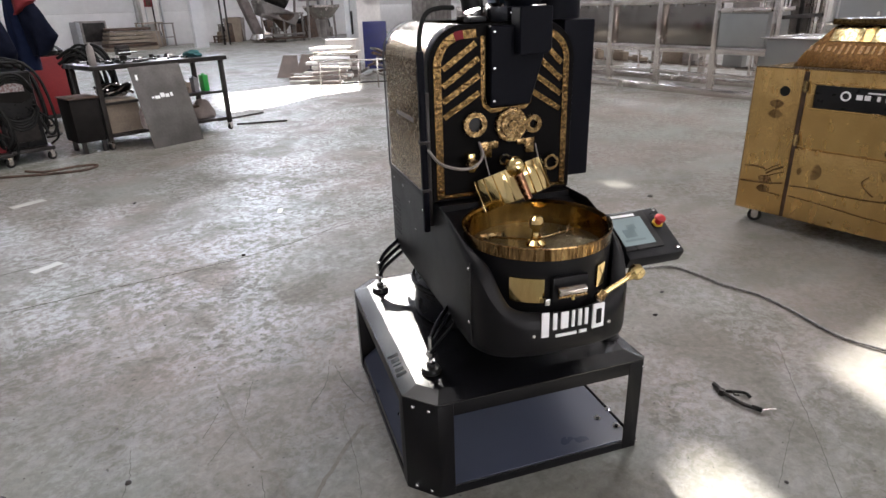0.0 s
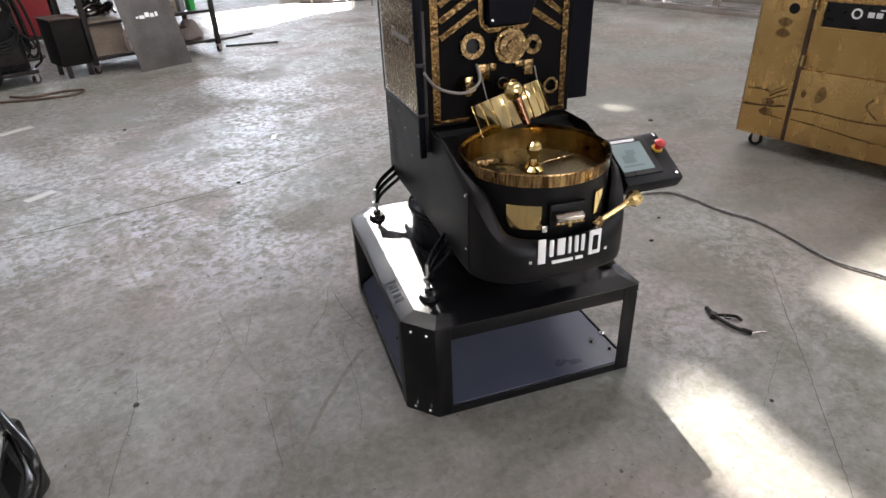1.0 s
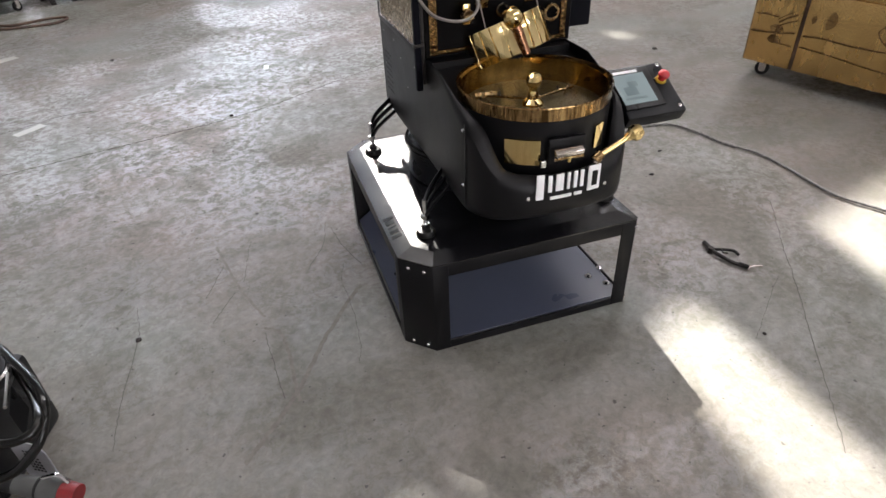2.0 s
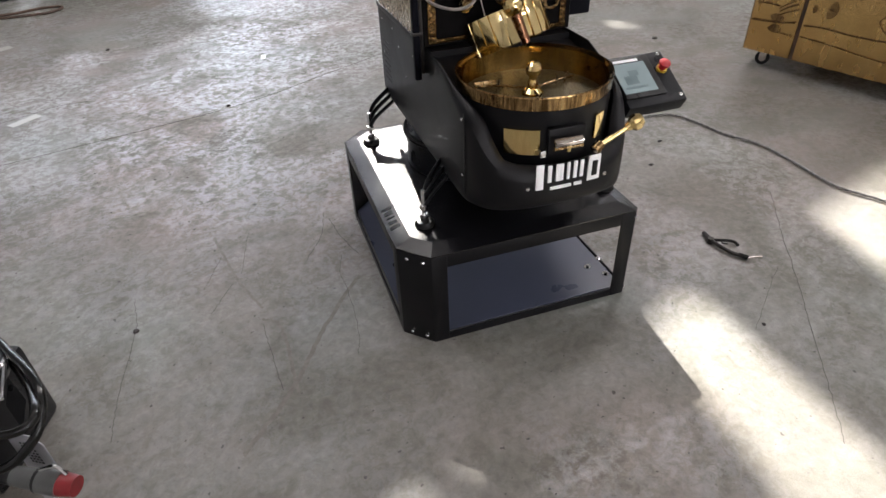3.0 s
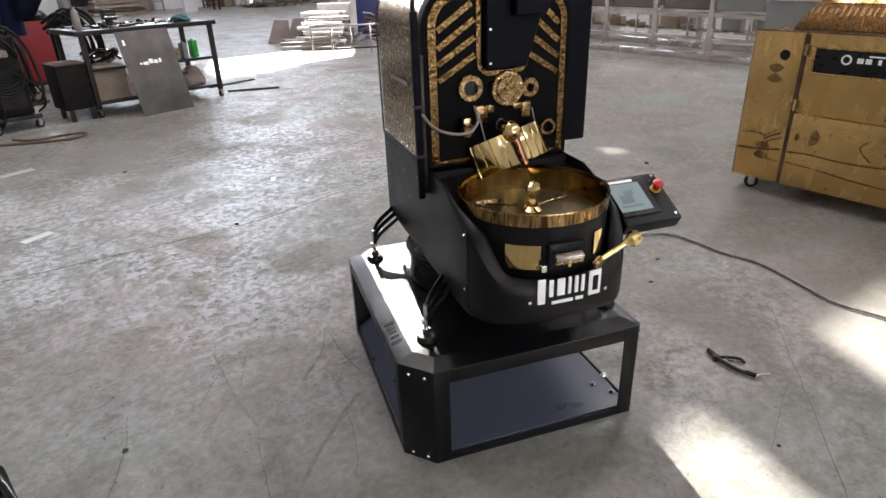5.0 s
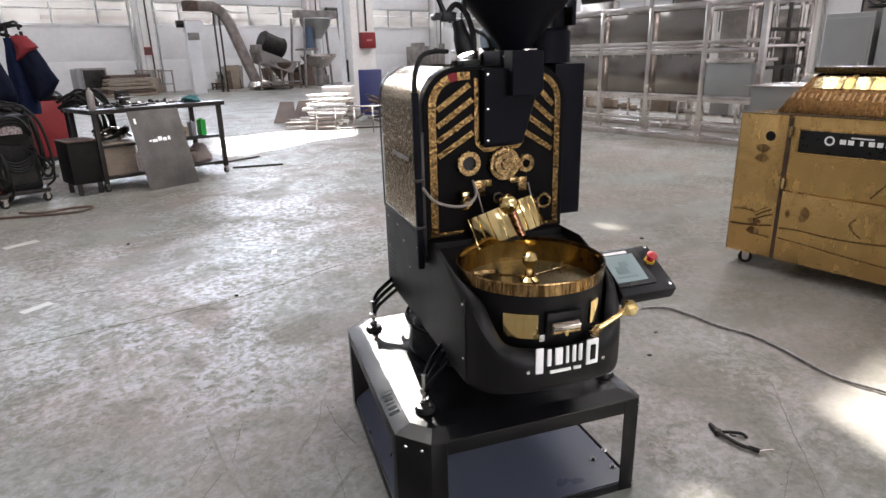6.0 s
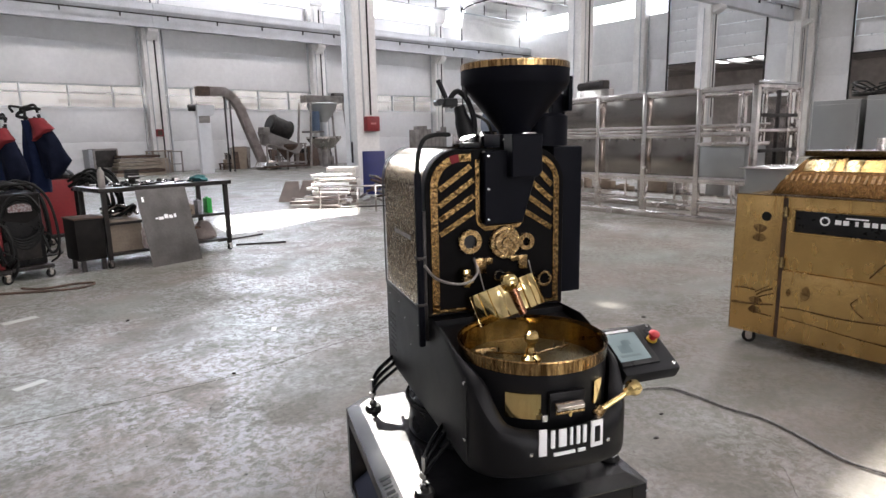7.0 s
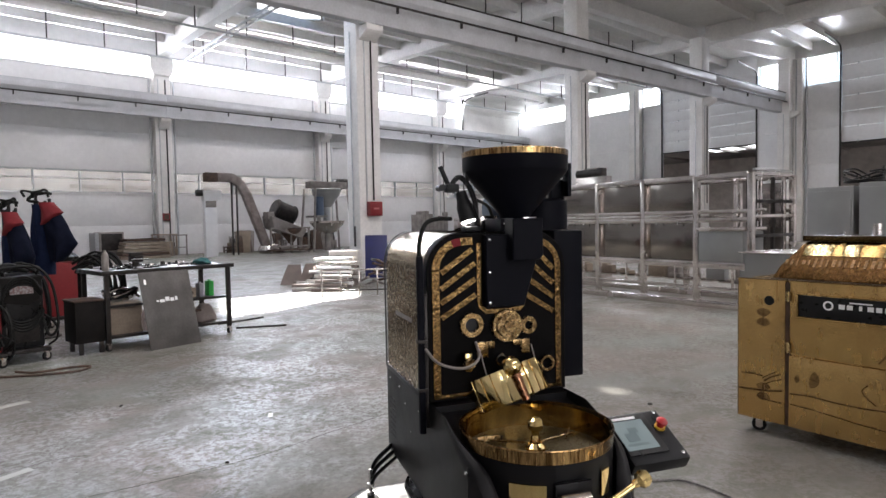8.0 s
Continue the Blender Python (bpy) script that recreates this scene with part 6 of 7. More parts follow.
def hung_jacket(x, y, yaw, top, label, collar):
    j = thing("work_jacket", pose(x, y, 0, 0, 0, yaw), label, "jacket", "hung jackets")
    part("pole", rod((0, 0.05, 0.03), (0, 0.05, top + 0.03), 0.018, seg=10), RAW_STEEL, j)
    part("pole_foot", lathe([(0, 0.0), (0.22, 0.0), (0.22, 0.02), (0.03, 0.035), (0, 0.035)], (0, 0.05, 0), 20), RAW_STEEL, j)
    part("hook", tube([(-0.14, 0.05, top - 0.02), (-0.16, 0.03, top + 0.06), (0, 0.05, top + 0.04), (0.14, 0.03, top + 0.07), (0.17, 0.03, top - 0.03)], 0.016, 8, 4), RUBBER, j)

    def cloth(name, mat, outline, fold, seed):
        """A hanging fold of cloth: half-widths down its height, pulled to one side, waved."""
        bm = bmesh.new()
        rows, n = [], 26
        for u in range(17):
            f = u / 16
            lo, hi, z, dy = outline(f)
            row = []
            for k in range(n):
                a = 2 * math.pi * k / n
                px = (lo + hi) / 2 + (hi - lo) / 2 * math.cos(a)
                py = dy + (0.07 + 0.03 * f) * math.sin(a)
                w = noise.noise(Vector((px * 6, seed, z * 3 + a)))
                row.append(bm.verts.new((px + 0.015 * w, py + fold * math.sin(px * 38 + seed) * f + 0.03 * w, z + 0.02 * w * f)))
            rows.append(row)
        for p, q in zip(rows, rows[1:]):
            for k in range(n):
                bm.faces.new((p[k], p[(k + 1) % n], q[(k + 1) % n], q[k]))
        bm.faces.new(rows[0])
        bm.faces.new(rows[-1])
        return part(name, bm, mat, j, smooth=60)

    cloth("trousers", BLUE, lambda f: (-0.04 - 0.03 * f, 0.17 + 0.04 * f, top - 0.12 - 0.92 * f, 0.02), 0.02, 1.0)
    cloth("jacket_body", NAVY, lambda f: (0.1 + 0.12 * f, 0.3 + 0.27 * min(1, f / 0.7) - 0.2 * max(0, f - 0.7) / 0.3, top - 0.14 - 0.72 * f, -0.05), 0.02, 4.0)
    cloth("yoke", collar, lambda f: (0.12 + 0.03 * f, 0.29 + 0.11 * min(1, 2 * f) - 0.2 * max(0, f - 0.5) * 2, top - 0.1 - 0.28 * f, -0.085), 0.008, 7.0)
    for k in range(5):
        a = 0.5 + 1.1 * k
        part("strap", tube([(0.1 + 0.12 * math.cos(a), 0.03, top - 0.02 + 0.07 * math.sin(a)), (0.1 + 0.16 * math.cos(a + 0.6), -0.02, top - 0.06 + 0.1 * math.sin(a + 0.5)), (0.1 + 0.1 * math.cos(a + 1.6), 0.0, top - 0.05 + 0.06 * math.sin(a + 1.3))], 0.02, 8, 4), RUBBER, j)


NAVY = material("navy_fabric", (0.004, 0.006, 0.014), 0.9, spots=(0.008, 0.01, 0.022), scale=9, bump=0.5, bump_scale=90, fine=0.4)
NAVY.node_tree.nodes["Principled BSDF"].inputs["Specular IOR Level"].default_value = 0.1
hung_jacket(1.25, 9.44, -38, 1.87, "dark blue work jacket with red yoke hung on a pole", RED_CLOTH)
hung_jacket(0.92, 9.25, -62, 1.74, "dark work jacket with red shoulders hung on a pole", RED_CLOTH)

lead = thing("floor_cable", Matrix(), "thin brown welding cable looped on the floor", "cable")
part("cable", tube([(0.3, 7.3, 0.012), (0.6, 7.15, 0.012), (0.9, 6.98, 0.012), (1.2, 6.88, 0.012), (1.35, 7.02, 0.012), (1.2, 7.12, 0.012), (0.9, 7.12, 0.012), (0.75, 7.3, 0.012)], 0.011, 8, 6), RUST, lead)


# ---- the near welding unit at the camera's feet ----
def near_unit():
    place = pose(-0.155, 1.576, 0, 0, 0, -40.5)
    u = thing("power_unit", place, "black power unit with coiled cable and red plug on the floor", "power unit")
    back = pose(-0.13, 1.59, 0, 0, 0, -40.5).inverted()
    hall = lambda pts: [back @ Vector(p) for p in pts]
    part("case", box((-0.42, -0.1, 0.0), (-0.03, 0.2, 0.27), 0.02), PLASTIC, u)
    part("top_plate", box((-0.4, -0.08, 0.27), (-0.05, 0.18, 0.276), 0.003), PLASTIC, u)
    part("reel", lathe([(0.05, 0.27), (0.085, 0.275), (0.094, 0.3), (0.085, 0.325), (0.05, 0.33)], (-0.07, 0.05, 0.006), 28), PLASTIC, u, "black cable reel drum")
    part("reel_ring", lathe([(0.09, 0.32), (0.095, 0.323), (0.09, 0.328), (0.087, 0.323), (0.09, 0.32)], (-0.07, 0.05, 0.006), 28), CHROME, u)
    bm = bmesh.new()
    vs = [bm.verts.new(p) for p in hall([(-0.074, 1.579, 0.32), (-0.06, 1.485, 0.3), (-0.095, 1.446, 0.25), (-0.104, 1.525, 0.28)])]
    bm.faces.new(vs)
    bmesh.ops.solidify(bm, geom=list(bm.faces), thickness=0.004)
    part("guard_plate", bm, PLASTIC, u)
    pm = back @ pose(-0.148, 1.575, 0, 0, 0, -55.3)
    side = part("side_plate", plate([(0.0, 0.0), (0.112, 0.0), (0.112, 0.145), (0.088, 0.175), (0.0, 0.175)], 0.004, "xz", 0.0, 0.001), GREY_PL, u, "grey perforated steel plate", pm)
    for k in range(7):
        for j in range(4):
            part("hole", rod((0.04 + j * 0.011, -0.0005, 0.06 + k * 0.013), (0.04 + j * 0.011, -0.002, 0.06 + k * 0.013), 0.0032, seg=8), RUBBER, side)
    part("bail", rod(*hall([(-0.069, 1.606, 0.335), (-0.099, 1.485, 0.335)]), 0.005, seg=10), CHROME, u)
    for pts in ([(-0.2, 1.86, 0.3), (-0.083, 1.779, 0.32), (-0.048, 1.642, 0.33), (-0.026, 1.503, 0.33), (-0.034, 1.434, 0.31), (-0.066, 1.399, 0.27), (-0.11, 1.4, 0.23), (-0.155, 1.415, 0.2), (-0.24, 1.46, 0.18)],
                [(-0.26, 1.52, 0.28), (-0.156, 1.431, 0.3), (-0.11, 1.387, 0.31), (-0.07, 1.378, 0.318), (-0.048, 1.41, 0.325), (-0.045, 1.55, 0.3), (-0.075, 1.7, 0.3), (-0.2, 1.8, 0.28)]):
        part("cable_coil", tube(hall(pts), 0.0115, 12, 6), GLOSSY_HOSE, u)
    plug = part("plug", rod((0.065, -0.125, 0.128), (0.13, -0.136, 0.122), 0.024, 0.028, 20), PLUGGREY, u, "grey industrial plug")
    part("plug_end", rod((0.03, -0.12, 0.13), (0.066, -0.125, 0.128), 0.021, 0.024, 16), PLASTIC, plug)
    part("plug_ring", rod((0.128, -0.1355, 0.1222), (0.136, -0.1365, 0.1218), 0.0315, seg=20), PLASTIC, plug)
    part("plug_collar", rod((0.136, -0.1365, 0.1218), (0.188, -0.146, 0.117), 0.032, seg=20), PLUGGREY, plug)
    part("plug_nose", rod((0.188, -0.146, 0.117), (0.226, -0.152, 0.113), 0.03, 0.026, seg=20), RED_PAINT, plug, "red plug sleeve")
    part("plug_lid", tube([(0.14, -0.128, 0.153), (0.178, -0.126, 0.158), (0.205, -0.138, 0.14)], 0.006, 8, 4), CHROME, plug)
    part("plug_cable", tube([(0.03, -0.12, 0.13), (-0.02, -0.13, 0.145), (-0.1, -0.15, 0.16), (-0.3, -0.15, 0.16)], 0.014, 10, 5), GLOSSY_HOSE, u)
    part("plug_bracket", box((0.09, -0.12, 0.0), (0.115, -0.105, 0.092), 0.003), GREY_PL, u)


PLUGGREY = material("plug_grey_plastic", (0.085, 0.09, 0.088), 0.42, spots=(0.06, 0.06, 0.058), scale=20)
near_unit()

# ---- small things on the floor ----
pl = thing("cutting_pliers", pose(2.105, 0.82, 0.0, 0, 0, 0), "dark worn pliers lying open on the concrete", "pliers")
part("jaw", tube([(0.03, 0.045, 0.012), (0.015, 0.02, 0.014), (0, 0, 0.014)], 0.0095, 8, 4), RAW_STEEL, pl)
part("pivot", rod((0.0, 0.0, 0.0), (0.0, 0.0, 0.024), 0.012, seg=14), RAW_STEEL, pl)
part("handle", tube([(0, 0, 0.014), (-0.012, -0.045, 0.014), (-0.018, -0.1, 0.013), (-0.005, -0.155, 0.012)], 0.0078, 10, 5), RAW_STEEL, pl)
part("handle", tube([(0, 0, 0.014), (0.03, -0.03, 0.014), (0.055, -0.065, 0.013), (0.045, -0.09, 0.012)], 0.0062, 10, 5), RUBBER, pl)
part("grip_end", tube([(-0.012, -0.12, 0.013), (-0.005, -0.155, 0.012)], 0.0095, 8, 3), RUBBER, pl)
part("spring", tube([(0.012, -0.01, 0.018), (0.022, -0.03, 0.02), (0.008, -0.045, 0.018), (0.018, -0.06, 0.018)], 0.003, 6, 4), RAW_STEEL, pl)
part("spring_wire", tube([(-0.005, -0.155, 0.012), (0.02, -0.165, 0.01), (0.045, -0.185, 0.008)], 0.003, 6, 4), STEEL, pl)

CABLEGREY = material("worn_grey_cable", (0.11, 0.105, 0.1), 0.5, spots=(0.2, 0.19, 0.18), scale=60, mix=0.2)
cab = thing("power_cable", Matrix(), "grey power cable running over the concrete from the roaster", "cable")
part("cable", tube([(1.62, 1.05, 0.73), (1.66, 1.12, 0.55), (1.72, 1.25, 0.25), (1.85, 1.4, 0.02), (2.3, 1.6, 0.01), (2.8, 1.7, 0.01), (3.05, 1.6, 0.01), (3.07, 1.42, 0.01), (3.04, 1.25, 0.01), (3.05, 1.08, 0.01), (2.99, 0.9, 0.01),
                    (2.91, 0.73, 0.01), (2.88, 0.62, 0.01), (2.89, 0.5, 0.01), (2.9, 0.3, 0.01), (2.95, -0.1, 0.01)], 0.0068, 8, 6), CABLEGREY, cab)

CRACK = material("dark_crack", (0.06, 0.054, 0.048), 0.9, spots=(0.09, 0.082, 0.073), scale=30)
STAIN = material("dark_trail_stain", (0.115, 0.102, 0.086), 0.6, spots=(0.16, 0.147, 0.127), scale=40, mix=0.3)
random.seed(11)
for layer, (pts, w) in enumerate((
    ([(-0.6, 3.8), (0.13, 3.71), (1.38, 3.53), (2.13, 3.59), (3.2, 3.7)], 0.007),
    ([(0.0, 4.33), (0.23, 4.33), (0.42, 4.34), (0.61, 4.36), (0.78, 4.3)], 0.008),
    ([(0.69, 2.27), (0.66, 2.11), (0.63, 1.93), (0.62, 1.72)], 0.014),
    ([(0.59, 1.67), (0.62, 1.61), (0.59, 1.49), (0.56, 1.42), (0.51, 1.29)], 0.015),
    ([(0.98, 1.63), (0.87, 1.57), (0.7, 1.46), (0.57, 1.36), (0.46, 1.29), (0.34, 1.23), (0.28, 1.2)], 0.02),
    ([(1.13, 2.11), (1.02, 1.96), (0.89, 1.86)], 0.003),
    ([(1.12, 2.05), (1.08, 1.9), (1.06, 1.74)], 0.004),
    ([(1.01, 1.79), (0.94, 1.7), (0.9, 1.59), (0.8, 1.38), (0.74, 1.3)], 0.0025),
    ([(0.58, 1.64), (0.53, 1.49), (0.48, 1.33)], 0.0035),
    ([(0.61, 1.93), (0.47, 1.82)], 0.0025),
    ([(0.81, 2.2), (0.66, 1.96)], 0.0025),
    ([(0.65, 2.12), (0.51, 1.97)], 0.0025),
    ([(0.3, 2.1), (0.239, 1.92), (0.109, 1.69), (0.02, 1.5)], 0.0025),
    ([(2.65, 0.83), (2.36, 0.65), (2.15, 0.51), (1.85, 0.32), (1.6, 0.16), (1.5, 0.1)], 0.003),
    ([(2.14, 0.57), (1.76, 0.47)], 0.0025),
)):
    line = smooth_path([(x, y, 0) for x, y in pts], 12)
    line = [(p.x + random.gauss(0, 0.0015), p.y + random.gauss(0, 0.0015)) for p in line]
    c = part("crack", plate(ribbon(line, w * (0.75 if w > 0.01 else 0.55)), 0.0008, "xy", 0.0002 + 0.00006 * layer), STAIN if w > 0.01 else CRACK, floor, smooth=0)
random.seed(21)
bm = bmesh.new()
for k in range(420):
    x, y = random.uniform(-1, 5), random.uniform(-0.3, 7)
    s = random.uniform(0.001, 0.0032) * (1 + 0.1 * y)
    bmesh.ops.create_icosphere(bm, subdivisions=1, radius=s, matrix=Matrix.Translation((x, y, s * 0.4)) @ Matrix.Diagonal((1.3, 0.8, 0.5, 1)))
tagged(part("floor_grit", bm, CRACK, None, "scattered dark grit on the concrete floor"), category="grit", kind="stuff")
for x, y, r in ((1.22, 5.3, 0.016), (1.38, 3.56, 0.012), (2.75, 1.45, 0.011), (2.5, 1.34, 0.012), (1.8, 0.46, 0.008), (4.2, 2.4, 0.02), (0.24, 1.92, 0.01)):
    p = thing("debris_bit", pose(x, y, 0, 0, 0, random.uniform(0, 180)), "small dark scrap lying on the concrete", "debris", "floor debris")
    bm = bmesh.new()
    bmesh.ops.create_icosphere(bm, subdivisions=2, radius=r)
    for v in bm.verts:
        v.co *= 1 + 0.6 * noise.noise(v.co * 60 + Vector((x, y, 0)))
        v.co.z = max(0.0, v.co.z * 0.5 + r * 0.2)
    part("scrap", bm, RAW_STEEL, p)
for x, y, w, a in ((0.41, 4.26, 0.09, 20), (1.98, 4.23, 0.05, 60), (0.57, 5.97, 0.13, 15)):
    p = thing("paper_scrap", pose(x, y, 0.0012, 0, 0, a), "pale scrap of tape stuck to the concrete", "paper", "floor scraps")
    part("scrap", box((-w, -w * 0.35, 0), (w, w * 0.35, 0.0015)), material("pale_tape", (0.4, 0.39, 0.36), 0.6), p)

# ---- by the first column: metal stacks ----
PALE = material("pale_laminate", (0.62, 0.6, 0.57), 0.5, spots=(0.5, 0.47, 0.44), scale=6)
stack = thing("profile_stack", pose(7.15, 11.85, 0, 0, 0, -44), "stack of bright aluminium profiles on the floor", "metal profiles")
random.seed(8)
for k in range(64):
    lay, col = divmod(k, 8)
    z = 0.005 + lay * 0.085
    y = -0.85 + col * (0.17 - 0.014 * lay) + random.uniform(-0.04, 0.04) + 0.13 * lay
    part("profile", box((random.uniform(-0.85, -0.3) if lay < 2 else random.uniform(-0.42, -0.3), -0.035, 0), (random.uniform(0.3, 0.5), 0.035, 0.06), 0.008, pose(random.uniform(-0.1, 0.1), y, z, 0, random.uniform(-2, 2), random.uniform(-9, 9))), random.choice((STEEL, WHITE, PALE, PALE, BROWNBOARD, RAW_STEEL)), stack)
for x in (-0.22, 0.2):
    part("cross_profile", box((-0.03, -0.75, 0), (0.03, 0.72, 0.05), 0.006, pose(x, 0.12, 0.36, 20, 0, 8)), PALE, stack)
fence = thing("low_rail_frame", pose(6.4, 10.2, 0, 0, 0, -33), "low bare steel rail frame standing on the floor", "rail frame")
for k in range(6):
    part("post", box((-0.45 + 0.36 * k, 0, 0), (-0.42 + 0.36 * k, 0.03, 0.5), 0.003), STEEL, fence)
part("rail", box((-0.46, -0.002, 0.5), (1.4, 0.032, 0.53), 0.003), STEEL, fence)
part("rail", box((-0.05, 0.001, 0.1), (1.38, 0.029, 0.125), 0.003), RAW_STEEL, fence)
for x, y, w, h, yaw, lean in ((6.75, 13.1, 0.5, 0.5, -48, -18), (7.05, 12.7, 0.55, 0.52, -40, -14)):
    c = thing("leaning_board", Matrix.Translation((x, y, 0)) @ pose(0, 0, 0, lean, 0, yaw), "grey-brown board propped up beside the metal stack", "board", "propped boards")
    part("board", plate([(-w * 0.55, 0.004), (w * 0.55, 0.004), (w * 0.4, h), (-w * 0.25, h)], 0.03, "xz", 0.0, 0.004), BROWNBOARD, c)
    part("prop", box((-0.02, 0.031, 0.004), (0.02, 0.06, h * 0.95), 0.003), RAW_STEEL, c)
tall = thing("panel_bundle", pose(7.8, 12.5, 0, 0, 0, -44), "bundle of pale boxed panels standing by the column", "panels")
for k in range(3):
    part("panel", box((-0.45 + 0.09 * k, -0.22, 0.004 + 0.27 * k), (0.42 + 0.03 * (k % 2), 0.22, 0.25 + 0.27 * k), 0.012), (BROWNBOARD, PALE, PALE)[k], tall)
blue = thing("blue_sheet", Matrix.Translation((9.15, 13.0, 0)) @ pose(0, 0, 0, -6, 0, -40), "dark blue plastic sheet standing against the column", "sheet")
part("sheet", box((-0.3, 0, 0.003), (0.28, 0.05, 1.12), 0.02), BLUE_SHEET, blue)
junk = thing("scrap_heap", pose(8.3, 11.6, 0), "heap of dark metal scrap by the column", "scrap")
for k in range(16):
    part("scrap", box((-0.2, -0.03, 0), (0.2, 0.03, 0.05), 0.006, pose(random.uniform(-0.4, 0.4), random.uniform(-0.4, 0.4), 0.035 * k, random.uniform(-25, 25), random.uniform(-20, 20), random.uniform(0, 180))), random.choice((RAW_STEEL, RUST, DULL)), junk)


# ---- machines along the far wall ----
def elevator(x, y):
    e = thing("bucket_elevator", pose(x, y, 0), "dusty steel inclined elevator with a bent top", "elevator")
    line = [Vector((0.1, 0, 3.77)), Vector((1.0, 0, 3.77)), Vector((1.45, 0, 3.5)), Vector((1.75, 0, 3.0)), Vector((2.75, 0, 0.35))]
    for p, q in zip(line, line[1:]):
        turn = (q - p).to_track_quat("Z", "Y").to_matrix().to_4x4()
        n = (q - p).length
        part("casing", box((-0.19, -0.2, -0.03), (0.19, 0.2, n + 0.03), 0.02, Matrix.Translation(p) @ turn), CASING, e)
        for u in (-0.13, 0.11):
            part("casing_rib", box((u, -0.215, 0.05), (u + 0.03, -0.2, n - 0.05), 0.004, Matrix.Translation(p) @ turn), DULL, e)
    part("head", box((-0.25, -0.24, 3.55), (0.3, 0.24, 3.97), 0.03), RUST, e)
    part("boot", lathe([(0, 0), (0.5, 0), (0.62, 0.15), (0.5, 0.4), (0.2, 0.5), (0, 0.5)], (2.95, 0, 0), 20), STEEL, e)
    part("boot_chute", box((3.1, -0.35, 0.1), (4.1, 0.35, 0.3), 0.03), DULL, e)
    for px, top in ((1.0, 3.55), (1.25, 3.5)):
        part("strut", box((px, -0.04, 0), (px + 0.06, 0.04, top), 0.006), RAW_STEEL, e)


elevator(10.9, 29.0)
post = thing("tall_cabinet", pose(10.66, 28.5, 0, 0, 0, -8), "narrow tall pale machine cabinet with a wider head", "cabinet")
part("body", box((-0.27, -0.25, 0), (0.27, 0.25, 2.62), 0.02), WALL, post)
part("display", box((-0.24, -0.262, 2.3), (0.24, -0.251, 2.6), 0.01), DULL, post)
part("head", plate([(-0.3, 2.62), (0.3, 2.62), (0.48, 2.7), (0.48, 3.1), (-0.3, 3.1)], 0.6, "xz", -0.3, 0.01), WALL, post)
part("motor", rod((-0.6, 0, 2.98), (-0.31, 0, 2.98), 0.15, seg=14), RAW_STEEL, post)


def mixer(x, y):
    m = thing("tumble_mixer", pose(x, y, 0), "dusty steel tilted mixing drum on a tube frame", "mixer")
    for px in (0.0, 1.1, 2.1):
        for py in (-0.5, 0.5):
            part("leg", box((px, py, 0), (px + 0.08, py + 0.08, 1.3), 0.006), DULL, m)
    for z in (0.3, 1.22):
        part("rail", box((0, -0.55, z), (2.2, -0.47, z + 0.08), 0.006), DULL, m)
    tilt = pose(0.1, 0, 1.72, 0, 20, 0)
    part("trough", plate([(-0.1, 0.15), (2.0, 0.15), (1.85, -0.4), (0.25, -0.4)], 1.1, "xz", -0.55, 0.02), DULL, m, "", tilt)
    part("drum", lathe([(0.0, 0.0), (0.42, 0.0), (0.48, 0.06), (0.48, 1.15), (0.44, 1.2), (0.0, 1.2)], seg=28), RAW_STEEL, m, "dark drum", Matrix.Translation((0.45, 0, 2.3)) @ pose(0, 0, 0, 0, 112, 0))
    for u in (0.12, 1.05):
        part("drum_band", lathe([(0.48, 0.0), (0.52, 0.0), (0.52, 0.06), (0.48, 0.06), (0.48, 0.0)], seg=28), RAW_STEEL, m, "", Matrix.Translation((0.45, 0, 2.3)) @ pose(0, 0, 0, 0, 112, 0) @ Matrix.Translation((0, 0, u)))
    part("cone", lathe([(0.08, 0.45), (0.12, 0.5), (0.6, 1.15), (0.6, 1.25), (0.56, 1.25), (0.0, 0.55)], (1.3, -0.1, 0), 24), RUST, m)
    part("tray", box((-0.1, -0.6, 0.12), (2.3, 0.6, 0.2), 0.02), RUST, m)
    part("drive_box", box((0.0, -0.3, 1.75), (0.35, 0.3, 2.1), 0.03), DULL, m)


mixer(13.55, 28.8)
hop = thing("weigh_hopper", pose(17.2, 29.0, 0), "dusty steel weighing hopper on tall legs", "hopper")
part("bin", lathe([(0.25, 2.35), (0.72, 3.0), (0.8, 3.3), (0.76, 3.35), (0.0, 3.2)], (0, 0, 0), 20), SHEET_PALE, hop)
part("pan", lathe([(0.1, 0.9), (0.5, 1.0), (0.95, 1.5), (0.95, 1.6), (0, 1.3)], (0, 0, 0), 20), STEEL, hop)
part("cross_beam", box((-1.1, -0.3, 3.36), (1.15, 0.3, 3.72), 0.03), DULL, hop)
part("down_pipe", rod((0, 0, 1.45), (0, 0, 2.4), 0.2, seg=14), GALV, hop)
part("blue_motor", rod((-0.62, -0.3, 1.9), (-0.62, -0.3, 2.9), 0.24, seg=14), MOTORBLUE, hop, "dark blue motor housing")
part("motor_shelf", box((-0.95, -0.6, 1.8), (-0.3, 0.6, 1.9), 0.01), DULL, hop)
part("gear_motor", rod((0.7, 0, 3.65), (1.35, 0, 3.65), 0.25, seg=14), RAW_STEEL, hop)
for px in (-1.0, 0.95):
    for py in (-0.6, 0.6):
        part("leg", rod((px * 1.25, py * 1.2, 0), (px, py, 3.35), 0.06, seg=8), DULL, hop)
part("discharge", rod((0, 0, 0.0), (0, 0, 1.0), 0.16, seg=14), DULL, hop)


